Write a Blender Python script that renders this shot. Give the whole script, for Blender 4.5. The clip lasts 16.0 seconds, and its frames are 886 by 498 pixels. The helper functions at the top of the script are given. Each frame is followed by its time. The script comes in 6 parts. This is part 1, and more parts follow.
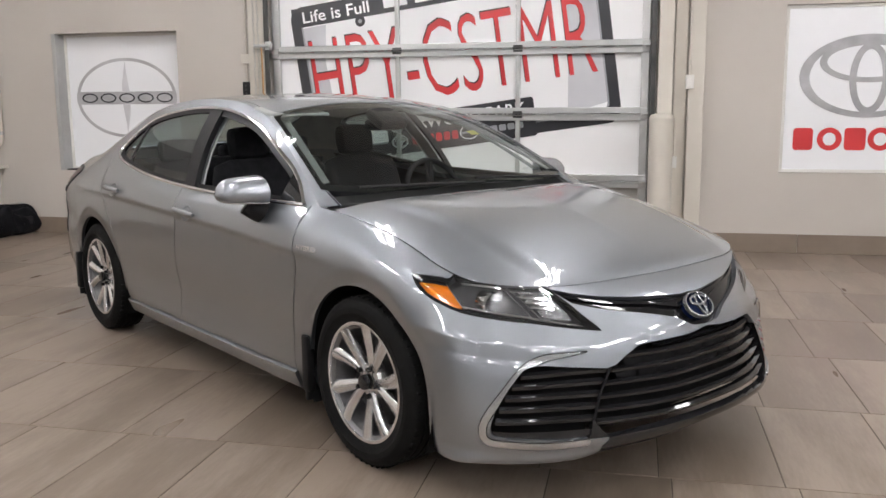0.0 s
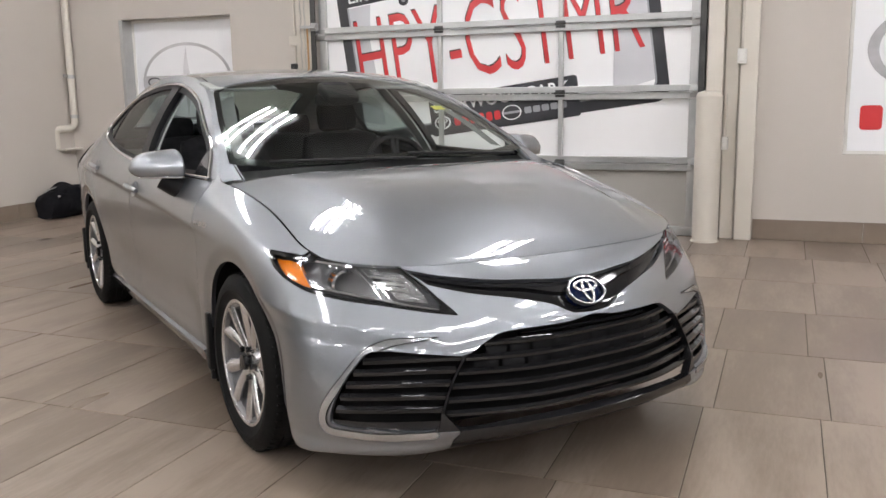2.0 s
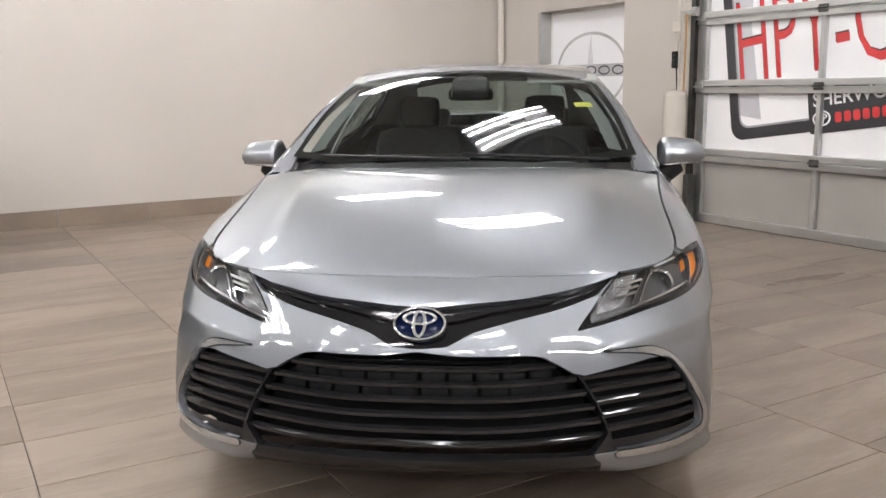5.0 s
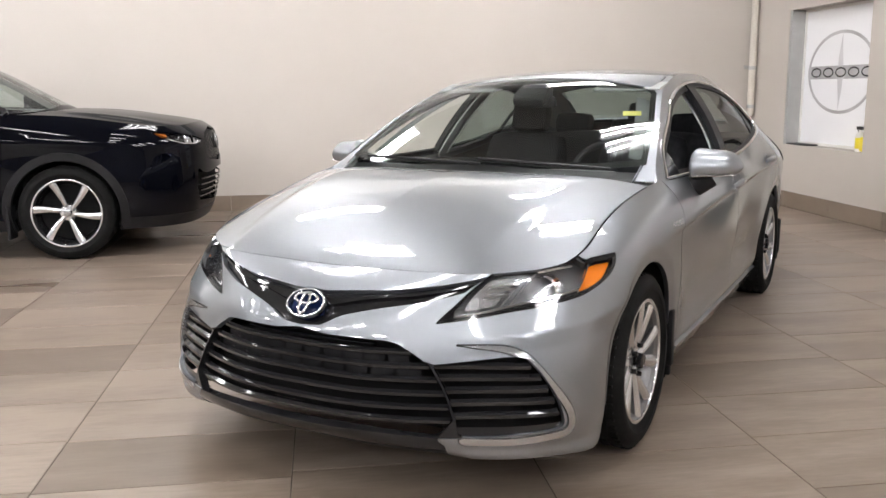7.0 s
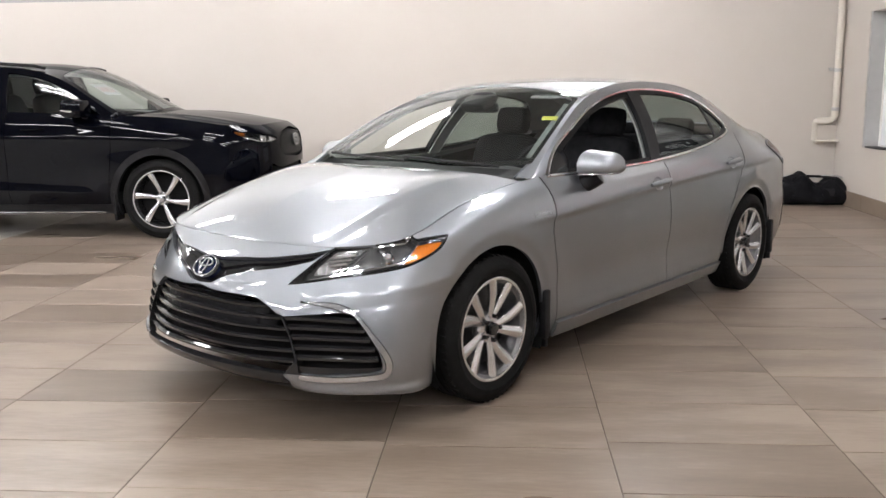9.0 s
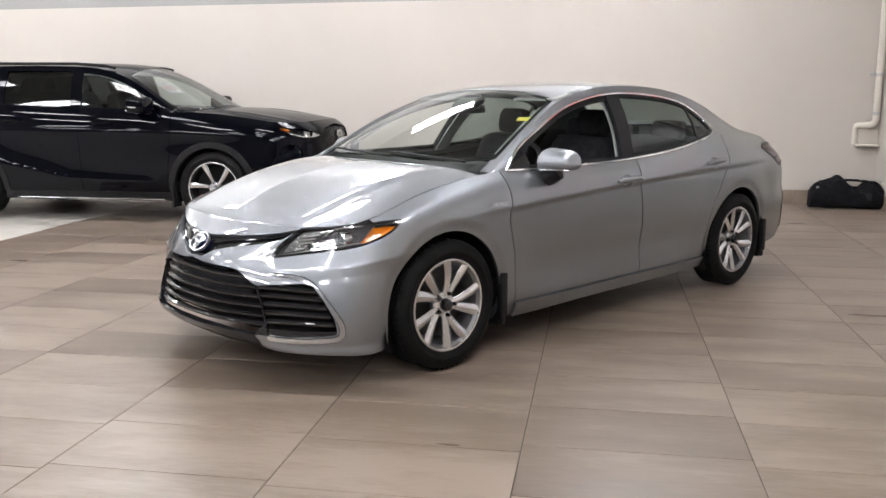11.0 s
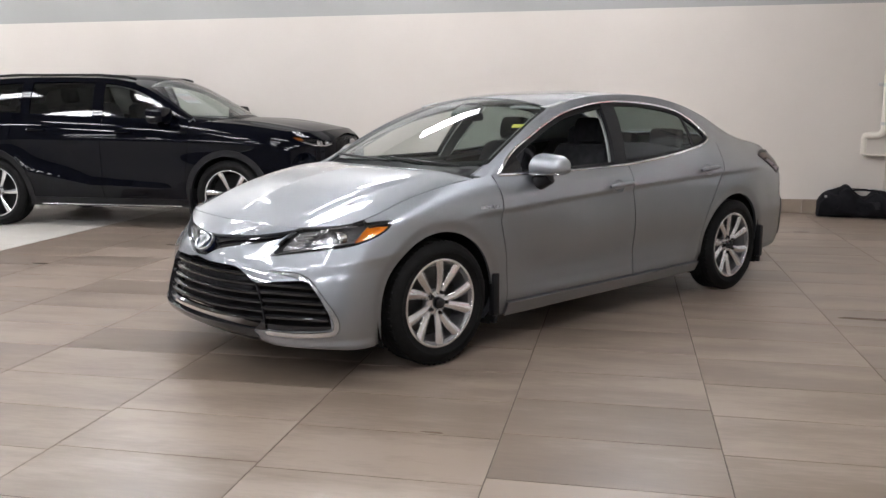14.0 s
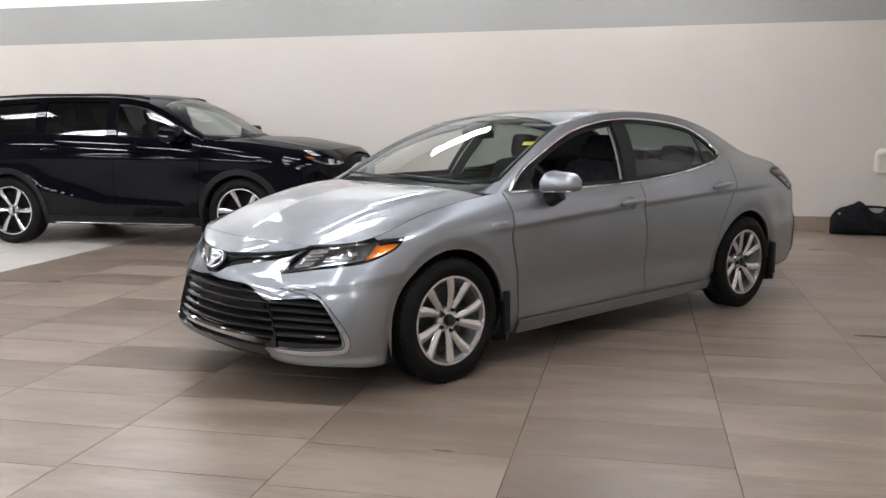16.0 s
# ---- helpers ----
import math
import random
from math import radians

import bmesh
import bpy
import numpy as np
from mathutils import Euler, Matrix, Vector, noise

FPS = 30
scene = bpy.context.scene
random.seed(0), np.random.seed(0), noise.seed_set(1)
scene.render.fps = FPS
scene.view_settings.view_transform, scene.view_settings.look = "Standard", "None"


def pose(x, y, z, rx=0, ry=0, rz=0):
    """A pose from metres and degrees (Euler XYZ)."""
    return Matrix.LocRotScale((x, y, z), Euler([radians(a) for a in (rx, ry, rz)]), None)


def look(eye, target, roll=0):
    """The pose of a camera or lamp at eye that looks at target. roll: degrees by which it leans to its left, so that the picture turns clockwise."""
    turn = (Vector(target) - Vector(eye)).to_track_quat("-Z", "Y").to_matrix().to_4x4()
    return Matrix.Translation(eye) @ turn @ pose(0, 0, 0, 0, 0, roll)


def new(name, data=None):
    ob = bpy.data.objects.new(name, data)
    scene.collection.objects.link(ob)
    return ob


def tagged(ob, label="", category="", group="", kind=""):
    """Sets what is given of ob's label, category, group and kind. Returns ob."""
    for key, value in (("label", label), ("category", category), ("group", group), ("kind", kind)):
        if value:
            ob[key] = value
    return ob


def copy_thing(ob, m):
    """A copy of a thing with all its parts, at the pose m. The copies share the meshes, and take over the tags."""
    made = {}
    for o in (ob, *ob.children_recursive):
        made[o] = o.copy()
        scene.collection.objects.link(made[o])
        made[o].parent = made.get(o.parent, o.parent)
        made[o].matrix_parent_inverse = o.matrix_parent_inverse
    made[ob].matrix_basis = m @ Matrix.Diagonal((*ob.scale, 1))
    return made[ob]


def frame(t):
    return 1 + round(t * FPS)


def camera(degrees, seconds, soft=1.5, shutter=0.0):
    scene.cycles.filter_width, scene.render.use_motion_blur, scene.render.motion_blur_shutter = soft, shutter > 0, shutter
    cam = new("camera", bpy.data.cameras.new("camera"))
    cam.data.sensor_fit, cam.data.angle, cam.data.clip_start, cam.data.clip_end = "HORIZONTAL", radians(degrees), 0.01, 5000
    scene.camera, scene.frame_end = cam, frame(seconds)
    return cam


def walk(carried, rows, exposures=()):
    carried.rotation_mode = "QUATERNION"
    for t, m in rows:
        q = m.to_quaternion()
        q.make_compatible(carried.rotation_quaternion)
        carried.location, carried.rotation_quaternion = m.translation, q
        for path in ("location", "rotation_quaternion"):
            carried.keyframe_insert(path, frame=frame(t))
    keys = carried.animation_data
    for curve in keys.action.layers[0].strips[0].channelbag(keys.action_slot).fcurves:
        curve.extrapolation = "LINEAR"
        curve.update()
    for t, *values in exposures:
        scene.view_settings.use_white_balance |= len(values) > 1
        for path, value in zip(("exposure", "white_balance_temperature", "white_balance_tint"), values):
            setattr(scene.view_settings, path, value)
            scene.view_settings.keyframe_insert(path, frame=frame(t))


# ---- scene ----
cam = camera(53.9, 16.0)
PATH = [
    (0, (0.159, 0.18, 1.372), (-0.271, 2.106, 1.046), -0.4),
    (0.5, (0.229, 0.199, 1.365), (-0.228, 2.119, 1.036), -0.6),
    (1, (0.484, 0.28, 1.329), (-0.067, 2.175, 1.0), -0.9),
    (1.5, (0.762, 0.358, 1.299), (0.147, 2.23, 0.959), -0.9),
    (2, (0.986, 0.631, 1.294), (0.263, 2.462, 0.943), -0.9),
    (2.5, (1.203, 0.878, 1.291), (0.306, 2.632, 0.943), -0.8),
    (3, (1.53, 1.088, 1.333), (0.443, 2.73, 0.984), -0.8),
    (3.5, (1.755, 1.375, 1.315), (0.504, 2.894, 0.958), -0.8),
    (4, (2.011, 1.704, 1.334), (0.602, 3.077, 0.979), -0.9),
    (4.5, (2.328, 1.954, 1.346), (0.769, 3.154, 0.99), -0.7),
    (5, (2.5, 2.251, 1.313), (0.806, 3.251, 0.947), -0.8),
    (5.2, (2.559, 2.385, 1.341), (0.826, 3.314, 0.973), -0.8),
    (7.3, (3.414, 3.662, 1.347), (1.456, 3.847, 0.983), -0.5),
    (7.5, (3.53, 3.779, 1.385), (1.569, 3.918, 1.019), -0.5),
    (8, (3.707, 4.084, 1.365), (1.742, 4.104, 0.997), -0.9),
    (8.5, (3.8, 4.433, 1.395), (1.835, 4.382, 1.025), -0.8),
    (9, (3.976, 4.695, 1.377), (2.014, 4.553, 1.018), -0.7),
    (9.5, (4.194, 4.957, 1.395), (2.243, 4.715, 1.027), -0.7),
    (10, (4.246, 5.235, 1.389), (2.308, 4.914, 1.013), -0.7),
    (12.3, (4.679, 5.463, 1.416), (2.742, 5.11, 1.066), -0.1),
    (12.5, (4.693, 5.509, 1.432), (2.756, 5.155, 1.082), -0.3),
    (13, (4.646, 5.57, 1.4), (2.708, 5.225, 1.048), -0.2),
    (13.5, (4.584, 5.574, 1.38), (2.646, 5.221, 1.033), -0.2),
    (14, (4.572, 5.566, 1.362), (2.641, 5.164, 1.031), -0.2),
    (14.5, (4.562, 5.562, 1.349), (2.627, 5.163, 1.038), -0.3),
    (15, (4.564, 5.564, 1.354), (2.632, 5.148, 1.052), -0.3),
    (15.5, (4.562, 5.577, 1.35), (2.632, 5.14, 1.058), -0.4),
    (16, (4.564, 5.571, 1.355), (2.632, 5.141, 1.066), -0.4),
]
walk(cam, [(t, look(eye, target, roll)) for t, eye, target, roll in PATH],
     [(0, -.11, 6500, 10), (.5, .02, 6500, 10), (1.0, -.03, 6500, 10), (1.5, -.05, 6500, 10), (3.5, -.05, 6500, 10), (5.0, .10, 6550, 10), (8.0, .27, 6500, 10), (10.0, .27, 6450, 10),
      (12.5, .10, 6300, 10), (14.0, .04, 6300, 10), (16.0, -.04, 6300, 10)])

# ---- world, light ----
world = bpy.data.worlds.new("world")
scene.world = world
world.use_nodes = True
world.node_tree.nodes["Background"].inputs[0].default_value = (0.8, 0.85, 0.9, 1)
world.node_tree.nodes["Background"].inputs[1].default_value = 0.3


# ---- small helpers ----
def principled(name, colour, rough=0.5, metal=0.0, **more):
    m = bpy.data.materials.new(name)
    m.use_nodes = True
    b = m.node_tree.nodes["Principled BSDF"]
    b.inputs["Base Color"].default_value = (*colour, 1)
    b.inputs["Roughness"].default_value = rough
    b.inputs["Metallic"].default_value = metal
    for key, value in more.items():
        b.inputs[key.replace("_", " ")].default_value = value
    return m


def nd(m, kind, **values):
    n = m.node_tree.nodes.new(kind)
    for key, value in values.items():
        if key in n.inputs:
            n.inputs[key].default_value = value
        elif key.replace("_", " ") in n.inputs:
            n.inputs[key.replace("_", " ")].default_value = value
    return n


def wire(m, a, b):
    m.node_tree.links.new(a, b)


def bsdf(m):
    return m.node_tree.nodes["Principled BSDF"]


def ramp(m, fac, stops):
    r = nd(m, "ShaderNodeValToRGB")
    while len(r.color_ramp.elements) < len(stops):
        r.color_ramp.elements.new(0.5)
    for e, (p, c) in zip(r.color_ramp.elements, stops):
        e.position, e.color = p, (*c, 1)
    wire(m, fac, r.inputs[0])
    return r.outputs[0]


def noise_tex(m, scale, detail=4.0, stretch=(1, 1, 1), rough=0.55, coords="Object"):
    tc = nd(m, "ShaderNodeTexCoord")
    mp = nd(m, "ShaderNodeMapping")
    mp.inputs["Scale"].default_value = stretch
    wire(m, tc.outputs[coords], mp.inputs[0])
    n = nd(m, "ShaderNodeTexNoise", Scale=scale, Detail=detail, Roughness=rough)
    wire(m, mp.outputs[0], n.inputs["Vector"])
    return n.outputs["Fac"]


def bump(m, height, strength=0.1, distance=0.01):
    b = nd(m, "ShaderNodeBump", Strength=strength, Distance=distance)
    wire(m, height, b.inputs["Height"])
    wire(m, b.outputs[0], bsdf(m).inputs["Normal"])
    return b


def mottled(name, dark, light, scale, rough=0.5, strength=0.05, metal=0.0, rough_var=0.0, **more):
    """A surface with blotches at one scale and fine grain at another."""
    m = principled(name, light, rough, metal, **more)
    big = noise_tex(m, scale)
    wire(m, ramp(m, big, [(0.3, dark), (0.7, light)]), bsdf(m).inputs["Base Color"])
    fine = noise_tex(m, scale * 40, 3)
    if strength:
        bump(m, fine, strength, 0.002)
    if rough_var:
        r = nd(m, "ShaderNodeMapRange")
        r.inputs["To Min"].default_value, r.inputs["To Max"].default_value = rough - rough_var, rough + rough_var
        wire(m, big, r.inputs["Value"])
        wire(m, r.outputs[0], bsdf(m).inputs["Roughness"])
    return m


def glowing(name, colour, strength):
    m = principled(name, (0.8, 0.8, 0.8), 0.4)
    bsdf(m).inputs["Emission Color"].default_value = (*colour, 1)
    bsdf(m).inputs["Emission Strength"].default_value = strength
    return m


def clear_glass(name, tint=(0.9, 0.95, 0.93), gloss=1.0):
    """Thin pane: lets light straight through, with a mirror-like share that grows at grazing angles."""
    m = bpy.data.materials.new(name)
    m.use_nodes = True
    t = m.node_tree
    t.nodes.remove(t.nodes["Principled BSDF"])
    out = t.nodes["Material Output"]
    clear = nd(m, "ShaderNodeBsdfTransparent")
    clear.inputs[0].default_value = (*tint, 1)
    shine = nd(m, "ShaderNodeBsdfGlossy", Roughness=0.01)
    fres = nd(m, "ShaderNodeLayerWeight")
    rise = nd(m, "ShaderNodeMath")
    rise.operation = "POWER"
    rise.inputs[1].default_value = 5.0
    mul = nd(m, "ShaderNodeMath")
    mul.operation = "MULTIPLY_ADD"
    mul.inputs[1].default_value, mul.inputs[2].default_value = 0.91 * gloss, 0.09 * gloss
    mix = nd(m, "ShaderNodeMixShader")
    wire(m, fres.outputs["Facing"], rise.inputs[0])
    wire(m, rise.outputs[0], mul.inputs[0])
    wire(m, mul.outputs[0], mix.inputs[0])
    wire(m, clear.outputs[0], mix.inputs[1])
    wire(m, shine.outputs[0], mix.inputs[2])
    wire(m, mix.outputs[0], out.inputs[0])
    return m


def paint(name, colour, flake, metal, rough, coat=1.0, ior=1.6):
    """Car paint: flaked base under a clear coat."""
    m = principled(name, colour, rough, metal, Coat_Weight=coat, Coat_Roughness=0.004, Coat_IOR=ior)
    bsdf(m).inputs["Specular IOR Level"].default_value = 0.0
    n = noise_tex(m, 1400, 1)
    lo = tuple(c * (1 - flake) for c in colour)
    hi = tuple(min(1, c * (1 + flake)) for c in colour)
    wire(m, ramp(m, n, [(0.35, lo), (0.65, hi)]), bsdf(m).inputs["Base Color"])
    return m


# ---- materials ----
M = {}
M["wall"] = mottled("wall_paint", (0.515, 0.475, 0.431), (0.553, 0.512, 0.466), 0.6, 0.6, 0.06)
M["white_wall"] = mottled("white_paint", (0.78, 0.77, 0.74), (0.82, 0.81, 0.79), 0.5, 0.6, 0.04)
M["stripe"] = mottled("grey_stripe_paint", (0.29, 0.29, 0.275), (0.32, 0.32, 0.305), 0.5, 0.6, 0.04)
# grey for the unseen walls, kept dark to lower what the cars reflect
M["dark_wall"] = mottled("unseen_wall_grey", (0.15, 0.15, 0.155), (0.19, 0.19, 0.195), 0.5, 0.6, 0.04)
M["grout"] = mottled("grout", (0.07, 0.056, 0.044), (0.11, 0.090, 0.072), 4, 0.9, 0.1)
M["alu"] = mottled("aluminium", (0.50, 0.51, 0.50), (0.62, 0.62, 0.61), 3, 0.38, 0.02, 0.85, 0.06)
M["steel_dark"] = mottled("dark_steel", (0.05, 0.05, 0.05), (0.10, 0.10, 0.095), 6, 0.45, 0.05, 0.6)
M["zinc"] = mottled("zinc", (0.42, 0.42, 0.41), (0.55, 0.55, 0.54), 9, 0.42, 0.03, 0.8)
M["cream"] = mottled("cream_paint", (0.60, 0.56, 0.49), (0.66, 0.62, 0.55), 1.5, 0.45, 0.05)
M["poster_white"] = mottled("poster_white", (0.92, 0.92, 0.925), (0.95, 0.95, 0.955), 2, 0.24, 0.0, Specular_IOR_Level=0.8)
M["poster_black"] = mottled("poster_black", (0.025, 0.025, 0.03), (0.04, 0.04, 0.045), 2, 0.24, 0.0, Specular_IOR_Level=0.8)
M["poster_red"] = mottled("poster_red", (0.60, 0.035, 0.04), (0.68, 0.05, 0.055), 2, 0.24, 0.0, Specular_IOR_Level=0.8)
M["poster_grey"] = mottled("poster_grey", (0.30, 0.31, 0.33), (0.40, 0.41, 0.43), 2, 0.24, 0.0, Specular_IOR_Level=0.8)
M["pale_chrome"] = mottled("pale_chrome", (0.55, 0.55, 0.57), (0.72, 0.72, 0.74), 3, 0.35, 0.0)
M["chrome_print"] = mottled("chrome_print", (0.34, 0.34, 0.35), (0.55, 0.55, 0.57), 3.5, 0.35, 0.0)
M["black_plastic"] = mottled("black_plastic", (0.018, 0.018, 0.018), (0.03, 0.03, 0.03), 5, 0.45, 0.1, Specular_IOR_Level=0.2)
M["white_plastic"] = mottled("white_plastic", (0.74, 0.73, 0.69), (0.8, 0.79, 0.76), 5, 0.4, 0.03)
M["bag_cloth"] = mottled("bag_cloth", (0.005, 0.005, 0.007), (0.011, 0.011, 0.013), 12, 0.75, 0.5, Specular_IOR_Level=0.12)
M["yellow_plastic"] = mottled("yellow_label", (0.75, 0.62, 0.03), (0.85, 0.72, 0.06), 8, 0.4, 0.02)
M["tube"] = glowing("lit_tube", (1.0, 0.98, 0.995), 55.0)
M["lamp_tray"] = mottled("lamp_tray", (0.26, 0.26, 0.26), (0.32, 0.32, 0.32), 5, 0.5, 0.03)
M["deck"] = mottled("ceiling_deck", (0.29, 0.29, 0.28), (0.36, 0.36, 0.35), 0.8, 0.6, 0.05)
M["bag_patch"] = mottled("bag_patch", (0.010, 0.010, 0.012), (0.018, 0.018, 0.020), 12, 0.6, 0.3, Specular_IOR_Level=0.2)


# ---- geometry helpers ----
def mesh_from(name, verts, faces, mat, parent=None, smooth=False, label=""):
    me = bpy.data.meshes.new(name)
    me.from_pydata([tuple(map(float, v)) for v in verts], [], [tuple(map(int, f)) for f in faces])
    me.materials.append(mat)
    if smooth:
        me.shade_smooth()
        me.set_sharp_from_angle(angle=radians(38))
    ob = new(name, me)
    ob.parent = parent
    if label:
        tagged(ob, label)
    return ob


def part(name, bm, mat, parent=None, label="", smooth=False):
    """Links a bmesh as one mesh object under a thing or part."""
    me = bpy.data.meshes.new(name)
    bm.normal_update()
    bm.to_mesh(me)
    bm.free()
    me.materials.append(mat)
    if smooth:
        me.shade_smooth()
        me.set_sharp_from_angle(angle=radians(38))
    ob = new(name, me)
    ob.parent = parent
    if label:
        tagged(ob, label)
    return ob


def add_box(bm, lo, hi, bevel=0.0, m=None):
    """An axis-parallel block, with its edges bevelled, into a bmesh."""
    mat = Matrix.Translation([(a + b) / 2 for a, b in zip(lo, hi)]) @ Matrix.Diagonal([*(b - a for a, b in zip(lo, hi)), 1])
    got = bmesh.ops.create_cube(bm, size=1, matrix=(m @ mat) if m else mat)
    if bevel:
        es = list({e for v in got["verts"] for e in v.link_edges})
        bmesh.ops.bevel(bm, geom=es, offset=bevel, segments=2, profile=0.5, affect="EDGES", clamp_overlap=True)


def block(name, lo, hi, mat, parent=None, bevel=0.0, label=""):
    bm = bmesh.new()
    add_box(bm, lo, hi, bevel)
    return part(name, bm, mat, parent, label)


def add_tube(bm, pts, r, seg=10, cap=True, radii=None):
    """A round tube along a line of points."""
    pts = [Vector(p) for p in pts]
    rings = []
    up = None
    for i, p in enumerate(pts):
        d = (pts[min(i + 1, len(pts) - 1)] - pts[max(i - 1, 0)]).normalized()
        if up is None:
            up = d.orthogonal().normalized()
        up = (up - d * up.dot(d)).normalized()
        side = d.cross(up)
        rr = radii[i] if radii else r
        rings.append([bm.verts.new(p + (up * math.cos(a) + side * math.sin(a)) * rr)
                      for a in (2 * math.pi * k / seg for k in range(seg))])
    for a, b in zip(rings, rings[1:]):
        for k in range(seg):
            bm.faces.new((a[k], a[(k + 1) % seg], b[(k + 1) % seg], b[k]))
    if cap:
        bm.faces.new(rings[0][::-1])
        bm.faces.new(rings[-1])


def tube(name, pts, r, mat, parent=None, seg=10, label="", radii=None):
    bm = bmesh.new()
    add_tube(bm, pts, r, seg, True, radii)
    return part(name, bm, mat, parent, label, True)


def add_lathe(bm, profile, m=None, seg=32, close=False):
    """Turns (radius, height) pairs about the local z axis."""
    m = m or Matrix()
    rings = [[bm.verts.new(m @ Vector((r * math.cos(a), r * math.sin(a), h))) for a in (2 * math.pi * k / seg for k in range(seg))]
             for r, h in profile]
    for a, b in zip(rings, rings[1:] + ([rings[0]] if close else [])):
        for k in range(seg):
            bm.faces.new((a[k], a[(k + 1) % seg], b[(k + 1) % seg], b[k]))
    return rings


def add_prism(bm, outline, m, depth):
    """A flat outline (x, y) raised by depth along local z."""
    lo = [bm.verts.new(m @ Vector((x, y, 0))) for x, y in outline]
    hi = [bm.verts.new(m @ Vector((x, y, depth))) for x, y in outline]
    n = len(lo)
    bm.faces.new(hi)
    bm.faces.new(lo[::-1])
    for k in range(n):
        bm.faces.new((lo[k], lo[(k + 1) % n], hi[(k + 1) % n], hi[k]))


def add_ring(bm, cx, cy, a, b, wa, wb, m, depth, seg=48):
    """A flat elliptical ring (outer half axes a, b; band widths wa, wb) raised by depth."""
    rows = []
    for k in range(seg):
        t = 2 * math.pi * k / seg
        c, s = math.cos(t), math.sin(t)
        o, i = (cx + a * c, cy + b * s), (cx + (a - wa) * c, cy + (b - wb) * s)
        rows.append([bm.verts.new(m @ Vector((*p, z))) for p, z in ((o, 0), (o, depth), (i, depth), (i, 0))])
    for p, q in zip(rows, rows[1:] + rows[:1]):
        for k in range(3):
            bm.faces.new((p[k], q[k], q[k + 1], p[k + 1]))


def text_part(name, words, size, mat, parent, m, depth=0.002, stretch=1.0, bold=0.0, align="LEFT", label=""):
    """Lettering as a mesh, with the built-in font."""
    cu = bpy.data.curves.new(name, "FONT")
    cu.body, cu.size, cu.extrude, cu.align_x, cu.offset, cu.resolution_u = words, size, depth, align, bold, 3
    tmp = bpy.data.objects.new(name, cu)
    me = bpy.data.meshes.new_from_object(tmp)
    bpy.data.objects.remove(tmp)
    bpy.data.curves.remove(cu)
    me.transform(m @ Matrix.Diagonal((stretch, 1, 1, 1)))
    me.materials.clear()
    me.materials.append(mat)
    ob = new(name, me)
    ob.parent = parent
    if label:
        tagged(ob, label)
    return ob


def empty(name, m=None):
    ob = new(name)
    ob.empty_display_size = 0.2
    if m is not None:
        ob.matrix_world = m
    return ob


def rounded(w, h, r, n=6):
    """Outline of a rounded rectangle about the origin."""
    out = []
    for cx, cy, a0 in ((w / 2 - r, h / 2 - r, 0), (-w / 2 + r, h / 2 - r, 90), (-w / 2 + r, -h / 2 + r, 180), (w / 2 - r, -h / 2 + r, 270)):
        for k in range(n + 1):
            a = radians(a0 + 90 * k / n)
            out.append((cx + r * math.cos(a), cy + r * math.sin(a)))
    return out


# ---- the room ----
XL, XR, YB, YF, ZC = -6.80, 11.5, 8.636, -9.0, 5.2  # walls and ceiling
Z1, Z2 = 2.503, 3.03                             # grey stripe along the wall
DX0, DX1, DZ1 = -3.485, 0.255, 3.17                                    # overhead door opening
SX0, SX1, SZ0, SZ1 = -6.03, -4.55, 0.695, 2.155                        # sign recess in the corner
TX0, TX1, TZ0, TZ1 = 1.42, 2.84, 0.74, 2.23                          # second sign recess
TH = 0.34


def slab(name, lo, hi, mat, label, bevel=0.0):
    return tagged(block(name, lo, hi, mat, None, bevel), label, "wall", kind="structure")


wl = "plain beige painted interior wall"
slab("wall_west", (XL - 0.2, YF - 0.2, 0), (XL, YB + TH, Z1), M["wall"], wl)
slab("wall_stripe_west", (XL - 0.2, YF - 0.2, Z1), (XL - 0.001, YB + TH, Z2), M["stripe"], "grey painted stripe along the wall")
slab("wall_upper_west", (XL - 0.2, YF - 0.2, Z2), (XL, YB + TH, ZC), M["white_wall"], "white painted upper wall")
# two unseen walls added to close the room, dark to hold reflections down
slab("wall_south", (XL, YF - 0.2, 0), (XR, YF, ZC), M["dark_wall"], "unseen dark grey wall added to close the showroom and darken reflections")
slab("wall_east", (XR, YF - 0.2, 0), (XR + 0.2, YB + TH, ZC), M["dark_wall"], "unseen dark grey wall added to close the showroom and darken reflections")
bm = bmesh.new()
for x0, x1, z0, z1 in ((XL, SX0, 0, ZC), (SX0, SX1, 0, SZ0), (SX0, SX1, SZ1, ZC), (SX1, DX0, 0, ZC), (DX0, DX1, DZ1, ZC),
                       (DX1, TX0, 0, ZC), (TX0, TX1, 0, TZ0), (TX0, TX1, TZ1, ZC), (TX1, XR, 0, ZC)):
    add_box(bm, (x0, YB, z0), (x1, YB + TH, z1))
bmesh.ops.remove_doubles(bm, verts=bm.verts, dist=1e-4)
tagged(part("wall_north", bm, M["wall"]), "beige painted wall with two sign recesses and a door opening", "wall", kind="structure")
tagged(block("ceiling", (XL - 0.2, YF - 0.2, ZC), (XR + 0.2, YB + TH, ZC + 0.15), M["deck"]), "high grey painted ceiling", "ceiling", kind="structure")
tagged(block("wall_outside", (DX0 - 0.3, YB + TH + 0.3, -0.1), (DX1 + 0.3, YB + TH + 0.4, 3.6), M["white_wall"]), "plain panel closing the opening behind the door", "wall", kind="structure")

# ceiling lights: long housings with four tubes in two pairs
LIGHTS = [(-5.2 + 2.88 * i, 5.8 - 3.25 * j) for i in range(6) for j in range(5)]
LZ = 4.3


